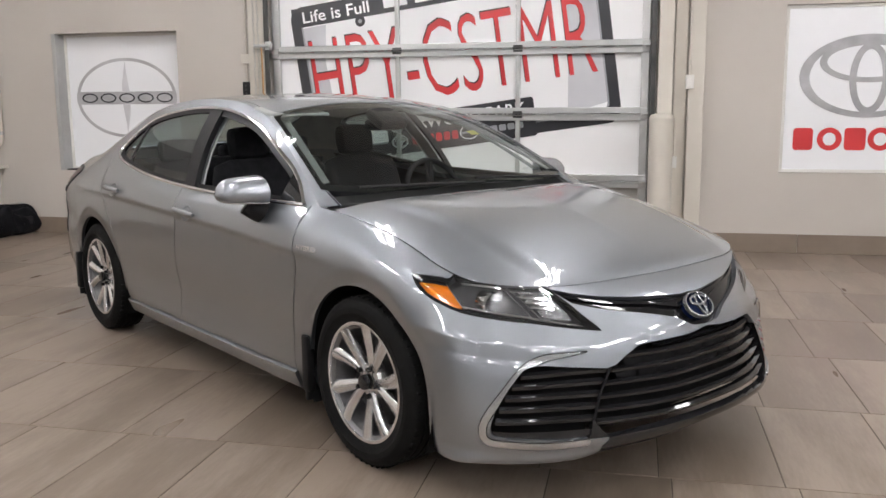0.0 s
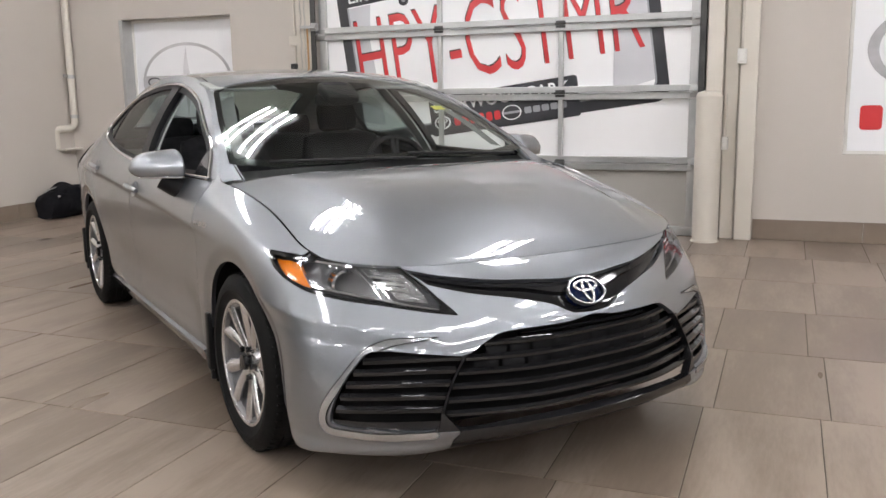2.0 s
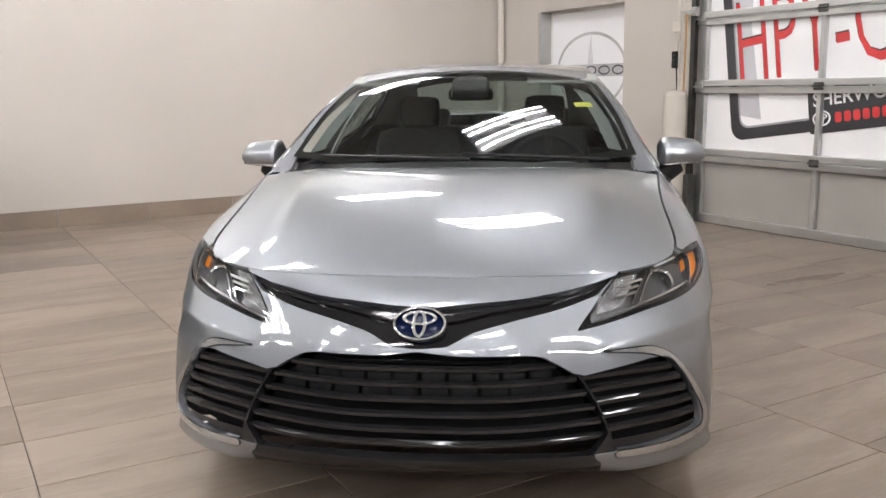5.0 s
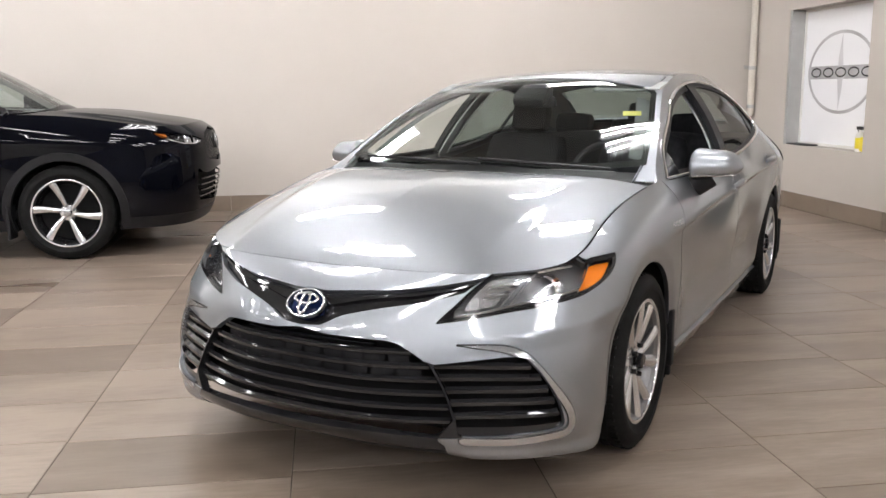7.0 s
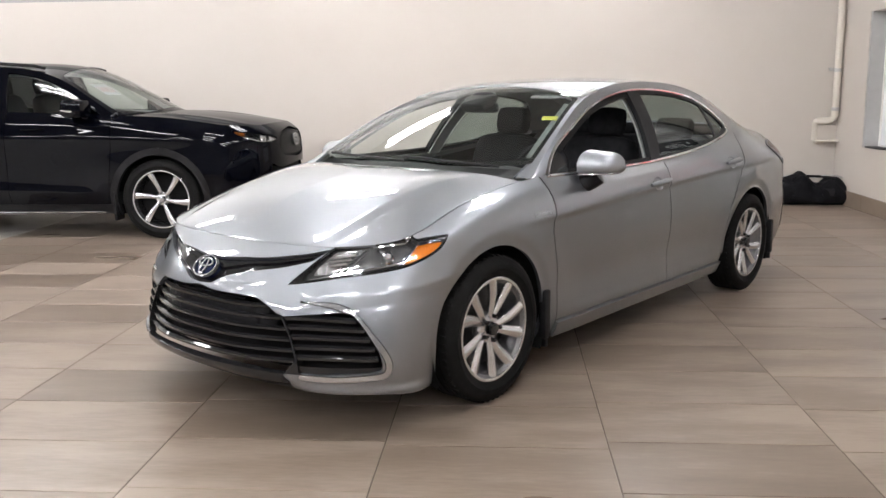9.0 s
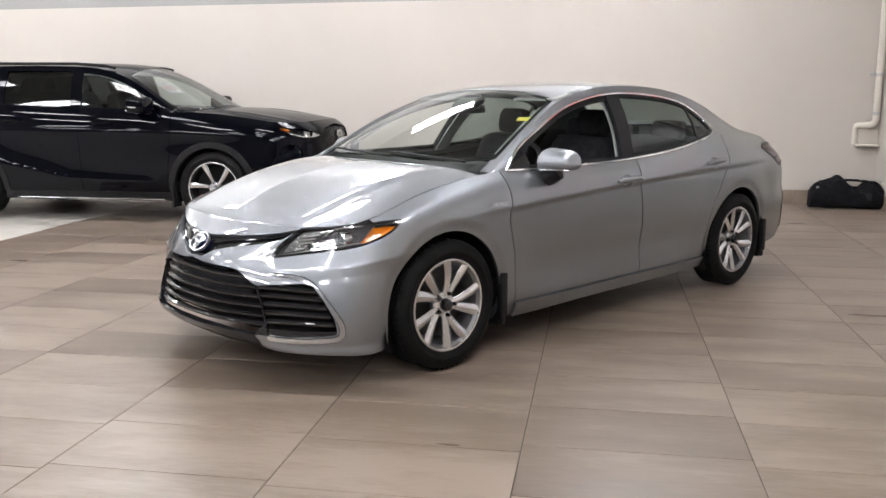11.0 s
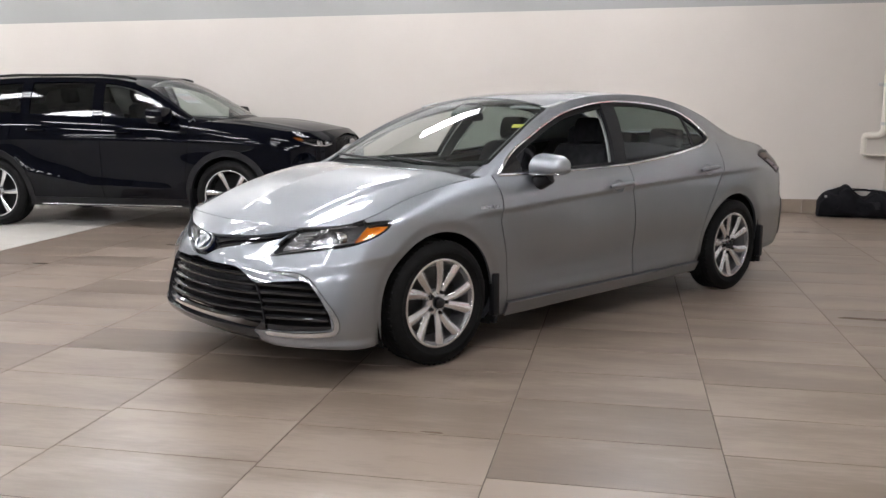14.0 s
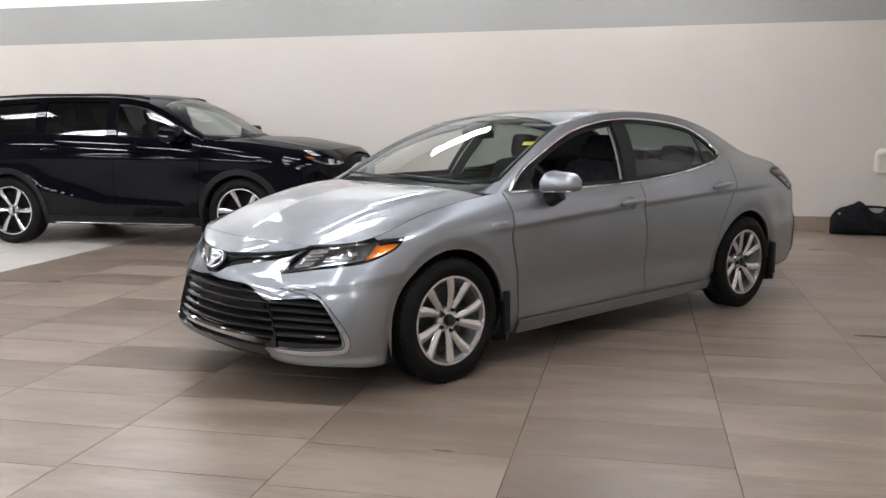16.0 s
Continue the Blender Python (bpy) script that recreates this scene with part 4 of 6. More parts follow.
            add_tube(bm, pts, .012, 10, True, [.010, .013, .015, .016, .016, .016, .016, .016, .016, .015, .013, .010])
            part("handle", bm, M["silver"], d, "silver pull handle", True)
            bm = bmesh.new()
            fr = b.skin_pose(w0 + .10, zc + .004, .0015, side)
            add_lathe(bm, [(.0005, -.010), (.022, -.008), (.038, .0005), (.044, .002), (.046, 0)], fr @ Matrix.Diagonal((1.15, .92, 1, 1)), 28)
            part("handle_cup", bm, M["silver"], d, "round cup behind the handle", True)
        # wheel-arch liner and mud flaps
        for cx in (AX, -AX):
            bm = bmesh.new()
            n = 26
            rows = []
            for k in range(n):
                a = radians(-25 + 230 * k / (n - 1))
                p = (cx + .404 * math.cos(a), HUB + .404 * math.sin(a))
                rows.append([bm.verts.new((p[0], side * y, p[1])) for y in (.885 if cx > 0 else .88, .55)])
            for p, r_ in zip(rows, rows[1:]):
                bm.faces.new((p[0], p[1], r_[1], r_[0]))
            bm.faces.new([r_[1] for r_ in rows])
            part("arch_liner", bm, M["void"], car, "")
            bm = bmesh.new()
            fx = cx - .408
            add_box(bm, (fx - .012, .74, .155), (fx + .012, .895, .40), .008)
            add_box(bm, (fx - .018, .86, .20), (fx + .030, .905, .44), .010)
            bmesh.ops.transform(bm, matrix=Matrix.Diagonal((1, side, 1, 1)), verts=bm.verts)
            if flip:
                bmesh.ops.reverse_faces(bm, faces=bm.faces)
            part("mud_flap", bm, M["trim_black"], car, "black mud flap", True)
        # side badge
        fr = b.skin_pose(1.835, .812, .001, side)
        tagged(text_part("badge", "HYBRID", .030, M["chrome"], car, fr @ Matrix.Translation((-.068, -.0105, .0005)), .0016, 1.3), "small chrome letters reading hybrid")

    # bonnet
    edge = b.g[-1]
    i5 = int(np.argmin(np.hypot(edge[:, 0] - 1.86, edge[:, 1] - .768)))
    i8 = int(np.argmin(np.abs(edge[:, 0] - 1.10) + (edge[:, 1] < .5) * 9))
    fr_edge, sd_edge = edge[:i5 + 1], edge[i5:i8 + 1]

    def resample(p, n):
        k = arc_length(p)
        return np.stack([np.interp(np.linspace(0, k[-1], n), k, p[:, j]) for j in range(3)], axis=1)

    nA, nB = 90, 90
    front_c = resample(fr_edge, nA) - np.array([.006, 0, 0])
    side_c = resample(sd_edge, nB) - np.array([0, .0075, 0])
    front_c[-1] = side_c[0] = (front_c[-1] + side_c[0]) / 2
    rear = curve3([(1.165, 0, .993), (1.16, .3, .992), (1.14, .6, .984), tuple(side_c[-1])], nA)
    mid = curve3([(2.126, 0, .752), (2.07, 0, .784), (1.95, 0, .836), (1.75, 0, .901), (1.5, 0, .954), (1.3, 0, .981), (1.165, 0, .993)], nB)
    g = coons(mid, side_c, front_c, rear)
    # v runs across (front_c / rear), u runs back
    v, u = np.meshgrid(np.linspace(0, 1, nA), np.linspace(0, 1, nB), indexing="ij")
    # a raised middle between two folds that open towards the screen
    fold = .60 + .17 * u
    ridge = .011 * (1 - step(-.045, .055, v - fold)) * np.sin(np.pi * np.clip(u, 0, 1)) ** .5
    crown = .014 * (1 - v ** 2) * v ** 2 * 4 * np.sin(np.pi * np.clip(u * 1.05, 0, 1)) ** .7
    swell = .008 * (1 - v ** 2) * np.sin(np.pi * u ** 1.25) * np.clip(u * 4, 0, 1)
    g[:, :, 2] += ridge + crown * .5 + swell
    bonnet = Sheet(g.reshape(-1, 3), g[:, :, :2].reshape(-1, 2), grid_faces(nA, nB)[:, ::-1])
    bonnet.co[:nB, 1] = 0
    full = both(bonnet)
    put(full.rimmed(.010, lambda p: abs(p[1]) > .70 and p[0] > 1.76), "bonnet", M["silver"], car, "long silver bonnet")

    # cabin: screen, roof, pillars
    top, tg = top_sheet(SEDAN_MID, SEDAN_RAIL, 200, 44, 0)
    top.co[:200, 1] = 0
    screen, rest = top.cut(inside_dist([(1.07, -.1), (1.07, .3), (1.02, .55), (.925, .742), (.62, .683), (.31, .604), (.258, .570), (.245, .3), (.237, -.1)]))
    back, rest = rest.cut(inside_dist([(-1.16, -.1), (-1.17, .3), (-1.22, .49), (-1.75, .545), (-1.80, .50), (-1.83, -.1)]))
    cowl, rest = rest.cut(lambda q: np.where((q.co[:, 0] > .9) & (q.co[:, 1] < .72), -1, 1) * np.minimum(np.abs(q.co[:, 0] - .9), np.abs(q.co[:, 1] - .72)))
    roof, rails = gap_cut(rest, lambda q: q.co[:, 1] - np.interp(q.co[:, 0], [-2.4, -1.3, -.9, -.3, .30, .9], [.50, .515, .52, .530, .588, .728]), .006)
    put(both(roof).rimmed(.012), "roof", M["silver"], car, "silver roof and boot lid")
    put(both(rails.moved(-.0)), "roof_rail", M["silver"], car)
    put(both(rest.moved(-.03)), "headliner", M["pale_trim"], car, "pale grey headlining")
    pane = put(both(screen.moved(-.002)), "windscreen", M["screen_glass"], car, "clear windscreen")
    pane.visible_shadow = False
    inner, border = screen.cut(inside_dist([(1.025, -.3), (1.025, .3), (.98, .53), (.895, .710), (.61, .655), (.322, .580), (.285, .54), (.272, .3), (.266, -.3)]))
    put(both(border.moved(-.004)), "screen_edge", M["gloss_black"], pane, "black printed edge of the windscreen")
    _, cover = inner.cut(inside_dist([(1.06, -.3), (1.06, .3), (1.0, .47), (.90, .650), (.62, .592), (.34, .52), (.2, .47), (.2, -.3)]))
    cover, _ = cover.cut(lambda q: q.co[:, 0] - .84)
    for sheet in (cover, cover.mirrored()):
        put(sheet.moved(-.05), "pillar_cover", M["cover_grey"], car, "pale cover inside the screen pillar")
    pane = put(both(back.moved(-.002)), "rear_window", M["tint_glass"], car)
    pane.visible_shadow = False

    rail = tg[-1]
    # belt under the rail, point by point
    e0 = b.g[-1]
    keep = e0[(e0[:, 1] > .5)]
    order = np.argsort(-keep[:, 0])
    keep = keep[order]
    tr = (rail[:, 0] - rail[-1, 0]) / (rail[0, 0] - rail[-1, 0])
    bx = -2.31 + (1.055 + 2.31) * tr
    belt = np.stack([bx, np.interp(-bx, -keep[:, 0], keep[:, 1]), np.interp(-bx, -keep[:, 0], keep[:, 2])], axis=1)
    nv = 36
    v = np.linspace(0, 1, nv)[:, None, None]
    sg = belt[None] * (1 - v) + rail[None] * v
    hgt = np.linalg.norm(rail - belt, axis=1)[None, :, None]
    sg[:, :, 1:2] += .055 * hgt * np.sin(np.pi * v) * 1.0
    side_sheet = Sheet(sg.reshape(-1, 3), np.stack([sg[:, :, 0], sg[:, :, 2]], axis=-1).reshape(-1, 2), grid_faces(nv, 200))
    DLO = round_poly([(.93, .968), (.93, .968), (.40, .966), (-.165, .976), (-.60, 1.006), (-1.01, 1.060), (-1.135, 1.092), (-1.165, 1.118), (-1.15, 1.160), (-1.07, 1.240), (-.93, 1.308), (-.633, 1.352), (-.323, 1.365),
                      (-.021, 1.342), (.295, 1.274), (.633, 1.146), (.80, 1.063)])
    dlo = inside_dist(DLO)
    windows, pillars = side_sheet.cut(dlo)
    # the chrome line follows the window outline on the skin
    surround = []
    for x, z in list(DLO) + [DLO[0]]:
        near = np.argsort(np.hypot(side_sheet.uv[:, 0] - x, side_sheet.uv[:, 1] - z))[:9]
        eq = np.stack([np.ones(9), side_sheet.uv[near, 0] - x, side_sheet.uv[near, 1] - z], axis=1)
        surround.append((x, float(np.linalg.lstsq(eq, side_sheet.co[near, 1], rcond=None)[0][0]), z))
    bp = lambda q, x0, x1: q.uv[:, 0] - (x0 + (x1 - x0) * (q.uv[:, 1] - .97) / .39)
    fwin, rest = windows.cut(lambda q: -bp(q, -.060, -.195))
    bpil, rwin = rest.cut(lambda q: -bp(q, -.170, -.325))
    rwin, quart = rwin.cut(lambda q: -bp(q, -.925, -1.03))
    for flip in (False, True):
        q = (lambda a: a.mirrored()) if flip else (lambda a: a)
        side = -1 if flip else 1
        put(q(pillars).rimmed(.02), "side_pillar", M["silver"], car)
        put(q(pillars.moved(-.035)), "pillar_trim", M["pale_trim"], car, "pale grey pillar lining")
        bm = bmesh.new()
        add_tube(bm, [(p[0], side * (p[1] + .002), p[2]) for p in surround], .009, 8, False)
        part("window_trim", bm, M["chrome"], car, "chrome window surround", True)
        put(q(bpil.moved(-.003)).rimmed(.03), "door_pillar", M["trim_black"], car, "black pillar between the windows")
        put(q(bpil.moved(-.045)).rimmed(.01), "pillar_lining", M["pale_trim"], car, "pale lining of the pillar between the doors")
        glass = put(q(rwin.moved(-.008)), "door_glass", M["tint_glass"], car)
        glass.visible_shadow = False
        glass = put(q(quart.moved(-.008)), "quarter_glass", M["tint_glass"], car)
        glass.visible_shadow = False
        bar_ = strip_sheet(windows, lambda k: bp(k, -.925, -1.03), .012)
        put(q(bar_.moved(-.005)).rimmed(.012), "window_divider", M["trim_black"], car)
        corner, _ = fwin.cut(lambda k: -(k.uv[:, 0] - (.74 + .05 * (k.uv[:, 1] - .95))))
        put(q(corner.moved(-.004)).rimmed(.02), "corner_trim", M["gloss_black"], car)
        fr_in, _ = strip_sheet(fwin, dlo, .028).cut(lambda k: k.uv[:, 1] * 0 - 1)
        put(q(fr_in.moved(-.012)).rimmed(.012), "window_frame", M["trim_black"], car)
        seal = strip_sheet(joined(rwin, quart), dlo, .022)
        put(q(seal.moved(-.003)).rimmed(.012), "window_seal", M["trim_black"], car)
        # door mirror
        bm = bmesh.new()
        rows = []
        for i, t in enumerate(np.linspace(0, 1, 21)):
            yy = .862 + .214 * t
            k = max(1 - max(0, (t - .55) / .45) ** 3.0 - max(0, (.16 - t) / .16) ** 2.2 * .75, .03)
            zlo = .952 + .010 * t + .045 * (1 - k ** .45)
            zhi = 1.083 - .018 * t - .075 * (1 - k ** .5)
            zc, hz = (zlo + zhi) / 2, (zhi - zlo) / 2
            xc, hx = .612 + .020 * (1 - t), .128 * k ** .5 * (1 - .34 * t)
            ring = []
            for a in np.linspace(0, 2 * math.pi, 28, endpoint=False):
                c, s_ = math.cos(a), math.sin(a)
                ex = abs(c) ** .75 * (1 if c > 0 else -1)
                ez = abs(s_) ** (.70 if s_ > 0 else .38) * (1 if s_ > 0 else -1)
                lean = .030 * max(ez, 0) * max(ex, 0)
                ring.append(bm.verts.new((xc + (hx * ex - lean) * (1.0 if ex > 0 else .30), side * yy, zc + hz * ez)))
            rows.append(ring)
        for p, r_ in zip(rows, rows[1:]):
            for i in range(28):
                bm.faces.new((p[i], p[(i + 1) % 28], r_[(i + 1) % 28], r_[i]))
        bm.faces.new(rows[0][::-1])
        bm.faces.new(rows[-1])
        bmesh.ops.recalc_face_normals(bm, faces=bm.faces)
        mir = part("door_mirror", bm, M["silver"], car, "silver door mirror on a black foot", True)
        tube("mirror_foot", [(.69, side * .845, .885), (.675, side * .872, .905), (.655, side * .905, .932), (.640, side * .940, .960)], .03, M["trim_black"], mir, 12, "black mirror foot", [.040, .046, .050, .052])
        bm = bmesh.new()
        pts = [Vector((.612 + .125 * math.cos(a) * (1 - .28 * t), side * (.885 + .165 * t), .963 + .008 * t)) for t, a in zip(np.linspace(0, 1, 8), np.linspace(.05, .75, 8))]
        add_tube(bm, pts, .0042, 8)
        part("turn_signal_strip", bm, M["satin"], mir, "bright signal strip", True)

    # cowl and wipers
    bm = bmesh.new()
    rows = []
    for y in np.linspace(-.76, .76, 31):
        a = abs(y) / .76
        rows.append([bm.verts.new((1.20 - .10 * a ** 2, y, .955)), bm.verts.new((1.12 - .11 * a ** 2, y, .965 - .01 * a)), bm.verts.new((1.03 - .14 * a ** 2, y, 1.008 - .022 * a)), bm.verts.new((.98 - .14 * a ** 2, y, .97))])
    for p, r_ in zip(rows, rows[1:]):
        for i in range(3):
            bm.faces.new((p[i], p[i + 1], r_[i + 1], r_[i]))
    bmesh.ops.recalc_face_normals(bm, faces=bm.faces)
    part("cowl", bm, M["trim_black"], car, "black cowl under the windscreen", True)
    for y0, y1 in ((-.62, -.02), (-.05, .60)):
        pts = []
        for t in np.linspace(0, 1, 10):
            y = y0 + (y1 - y0) * t
            x = 1.085 - .085 * (abs(y) / .76) ** 2 - .03 * t
            pts.append((x, -y, 1.018 + .020 * t - .010 * (abs(y) / .7) ** 2))
        tube("wiper", pts, .007, M["trim_black"], car, 6, "black wiper")

    # wheels
    sp = spoke_set(5, (-17, 17), .032, .062, 6, .60, .86, .030, .011)
    for x, side in ((AX, 1), (AX, -1), (-AX, 1), (-AX, -1)):
        wh = wheel("wheel", WR, .205, .229, sp, (M["tyre"], M["rim_shaded"], M["disc"], M["gloss_black"], M["gloss_black"]), "", M["alloy"])
        tagged(wh, "silver alloy wheel with ten paired spokes")
        wh.parent = car
        wh.matrix_basis = pose(x - .004 * (x > 0), side * .803, HUB + .005, 0, 17 + 31 * (x > 0), 0 if side > 0 else 180)

    # underside and cabin floor
    block("underbody", (-2.2, -.72, .19), (2.05, .72, .30), M["void"], car, .02)
    block("bulkhead", (1.02, -.72, .30), (1.08, .72, .95), M["void"], car, .01)
    block("parcel_shelf", (-1.95, -.70, .98), (-1.30, .70, 1.02), M["seat"], car, .01)
    cabin(car)
    return car


def cushion(bm, lo, hi, r, m=None, puff=0.0):
    """A rounded pad."""
    tmp = bmesh.new()
    bmesh.ops.create_cube(tmp, size=1)
    bmesh.ops.subdivide_edges(tmp, edges=tmp.edges[:], cuts=6, use_grid_fill=True)
    c = [(a + b) / 2 for a, b in zip(lo, hi)]
    h = [(b - a) / 2 for a, b in zip(lo, hi)]
    for v in tmp.verts:
        p = [2 * q for q in v.co]
        q = []
        for k in range(3):
            o = [abs(p[j]) for j in range(3) if j != k]
            q.append(p[k] * h[k] * (1 - .10 * (o[0] ** 4 + o[1] ** 4)) )
        v.co = Vector([c[k] + q[k] for k in range(3)])
        if m:
            v.co = m @ v.co
    tmp.verts.index_update()
    made = [bm.verts.new(v.co) for v in tmp.verts]
    for f in tmp.faces:
        bm.faces.new([made[v.index] for v in f.verts])
    tmp.free()


def cabin(car):
    def seat(x, y, name="front_seat"):
        bm = bmesh.new()
        cushion(bm, (-.26, -.25, .0), (.26, .25, .16), .05, pose(x, y, .42))
        s = part(name, bm, M["seat"], car, "black cloth seat", True)
        bm = bmesh.new()
        cushion(bm, (-.09, -.25, .0), (.07, .25, .57), .05, pose(x - .24, y, .54, 0, -18, 0))
        part("backrest", bm, M["seat"], s, "", True)
        bm = bmesh.new()
        cushion(bm, (-.055, -.115, .0), (.05, .115, .175), .05, pose(x - .44, y, 1.085, 0, -12, 0))
        part("headrest", bm, M["seat"], s, "", True)

    seat(.04, .36)
    seat(.04, -.36)
    bm = bmesh.new()
    cushion(bm, (-.28, -.66, .0), (.25, .66, .17), .05, pose(-.72, 0, .42))
    bench = part("rear_bench", bm, M["seat"], car, "black cloth rear bench", True)
    bm = bmesh.new()
    cushion(bm, (-.09, -.64, .0), (.07, .64, .58), .05, pose(-1.0, 0, .52, 0, -24, 0))
    part("backrest", bm, M["seat"], bench, "", True)
    for y in (-.40, 0, .40):
        bm = bmesh.new()
        cushion(bm, (-.05, -.13, .0), (.05, .13, .14 if y else .10), .04, pose(-1.24, y, 1.03, 0, -14, 0))
        part("headrest", bm, M["seat"], bench, "", True)
    # dashboard
    bm = bmesh.new()
    rows = []
    for y in np.linspace(-.72, .72, 25):
        hood = .035 * math.exp(-((y - .37) / .20) ** 2)
        prof = ((1.04, .965), (.86, .965 + .01), (.66, .945 + hood), (.52, .915 + hood), (.47, .86 + hood * .6), (.50, .72), (.56, .55))
        rows.append([bm.verts.new((x, y, z)) for x, z in prof])
    for p, q in zip(rows, rows[1:]):
        for i in range(6):
            bm.faces.new((p[i], p[i + 1], q[i + 1], q[i]))
    bmesh.ops.recalc_face_normals(bm, faces=bm.faces)
    part("dashboard", bm, M["dash"], car, "dark grey dashboard", True)
    bm = bmesh.new()
    m = pose(.34, .37, .90, 0, 66, 0)
    ring = [m @ Vector((.185 * math.cos(a), .185 * math.sin(a), 0)) for a in np.linspace(0, 2 * math.pi, 33)]
    add_tube(bm, ring, .015, 10, False)
    for a in (0.15, math.pi / 2 * 1.0 + 1.6, math.pi - .15):
        add_tube(bm, [m @ Vector((.05 * math.cos(a), .05 * math.sin(a), -.02)), m @ Vector((.18 * math.cos(a), .18 * math.sin(a), 0))], .014, 8)
    add_lathe(bm, [(.0005, .012), (.05, .008), (.07, -.015), (.05, -.04), (.035, -.20)], m, 24)
    part("steering_wheel", bm, M["seat"], car, "black steering wheel", True)
    bm = bmesh.new()
    cushion(bm, (-.012, -.11, -.030), (.018, .11, .030), .02, pose(.36, 0, 1.275, 0, 12, 0))
    part("rear_view_mirror", bm, M["trim_black"], car, "black rear-view mirror", True)
    bm = bmesh.new()
    cushion(bm, (-.08, -.09, -.03), (.08, .09, .03), .02, pose(.40, 0, 1.305, 0, 27, 0))
    part("camera_housing", bm, M["trim_black"], car, "", True)
    block("window_sticker", (-.0008, -.042, -.02), (.0008, .042, .02), M["sticker"], car, 0, "small yellow sticker inside the windscreen").matrix_basis = pose(.470, .535, 1.222, 0, -62, 18)
    for y in (-.44, .44):
        block("sun_visor", (-.08, -.17, -.008), (.08, .17, .008), M["pale_trim"], car, .006).matrix_basis = pose(.20, y, 1.345, 0, 12, 0)


sedan_car = sedan()
sedan_car.matrix_world = pose(-1.427, 4.7875, 0, 0, 0, -37.04)
tagged(sedan_car, "silver metallic four-door hybrid sedan parked on the tiled showroom floor", "car")


# ---- overhead door with its poster ----
YD = 8.64


def text_fit(name, words, u0, v0, width, height, mat, parent, m, depth=0.002, bold=0.0, label=""):
    """Lettering stretched to a width and capital height."""
    ob = text_part(name, words, 1.0, mat, parent, Matrix(), 1.0, 1.0, bold, "LEFT", label)
    co = np.array([v.co for v in ob.data.vertices])
    lo, hi = co.min(axis=0), co.max(axis=0)
    sx, sy = width / (hi[0] - lo[0]), height / (hi[1] - lo[1])
    for v in ob.data.vertices:
        v.co = m @ Vector((u0 + (v.co.x - lo[0]) * sx, v0 + (v.co.y - lo[1]) * sy, depth * (1 if v.co.z > 0 else 0)))
    return ob


def wall_plane(x, y, z, turn=0.0):
    """Local x to the right, local y up, local z out of the north wall, for one who faces it."""
    return pose(x, y, z, 90, 0, 0) @ pose(0, 0, 0, 0, 0, turn)


def overhead_door():
    door = empty("overhead_door")
    xs = (DX0, -2.17, -.98, DX1)
    zs = (0.0, 0.645, 1.28, 1.90, 2.53, 3.14)
    for k in range(5):
        z0, z1 = zs[k], zs[k + 1]
        sec = empty("door_section")
        sec.parent = door
        low = .085 if k == 0 else .062
        block("section_rail", (DX0 + .012, YD - .035, z0 + .004), (DX1 - .012, YD + .02, z0 + low), M["alu"], sec, .006)
        block("section_rail", (DX0 + .012, YD - .035, z1 - .062), (DX1 - .012, YD + .02, z1 - .002), M["alu"], sec, .006)
        block("rail_fin", (DX0 + .03, YD - .055, z1 - .012), (DX1 - .03, YD - .034, z1 - .004), M["alu"], sec, .003)
        for i, x in enumerate(xs):
            w = .075 if i in (0, 3) else .042
            xa = x + .012 if i == 0 else (x - .012 - w if i == 3 else x - w / 2)
            block("section_stile", (xa, YD - .031, z0 + low - .001), (xa + w, YD + .018, z1 - .061), M["alu"], sec, .005)
        for i in range(3):
            mat = M["grey_panel"] if k == 0 else M["poster_white"]
            block("section_panel", (xs[i] + .02, YD + .022, z0 + .03), (xs[i + 1] - .02, YD + .034, z1 - .03), mat, sec, 0, "white film panel" if k else "dull grey panel")
        for x in xs[1:3]:
            bm = bmesh.new()
            add_box(bm, (x - .045, YD - .047, z1 - .035), (x + .045, YD - .036, z1 + .030), .004)
            add_tube(bm, [(x - .05, YD - .052, z1), (x + .05, YD - .052, z1)], .009, 8)
            part("hinge", bm, M["steel_dark"], sec, "dark steel hinge", True)
        for x, s in ((DX0 + .03, -1), (DX1 - .03, 1)):
            bm = bmesh.new()
            add_box(bm, (x - .05, YD - .050, z1 - .05), (x + .05, YD - .036, z1 + .045), .004)
            add_tube(bm, [(x - .02, YD - .06, z1), (x + s * .085, YD - .06, z1)], .011, 8)
            part("roller_bracket", bm, M["zinc"], sec, "", True)
    block("bottom_seal", (DX0 + .012, YD - .03, 0), (DX1 - .012, YD + .015, .02), M["black_plastic"], door, .004)
    return tagged(door, "closed sectional overhead door with aluminium rails and white film panels", "garage door")


M["grey_panel"] = mottled("grey_panel", (0.34, 0.325, 0.295), (0.39, 0.375, 0.345), 1.4, 0.5, 0.03)
M["plate_grey"] = mottled("plate_grey", (0.42, 0.42, 0.45), (0.72, 0.72, 0.75), 0.7, 0.35, 0.0)
M["pale_print"] = mottled("pale_print", (0.91, 0.91, 0.92), (0.94, 0.94, 0.95), 0.8, 0.35, 0.0)
overhead_door()


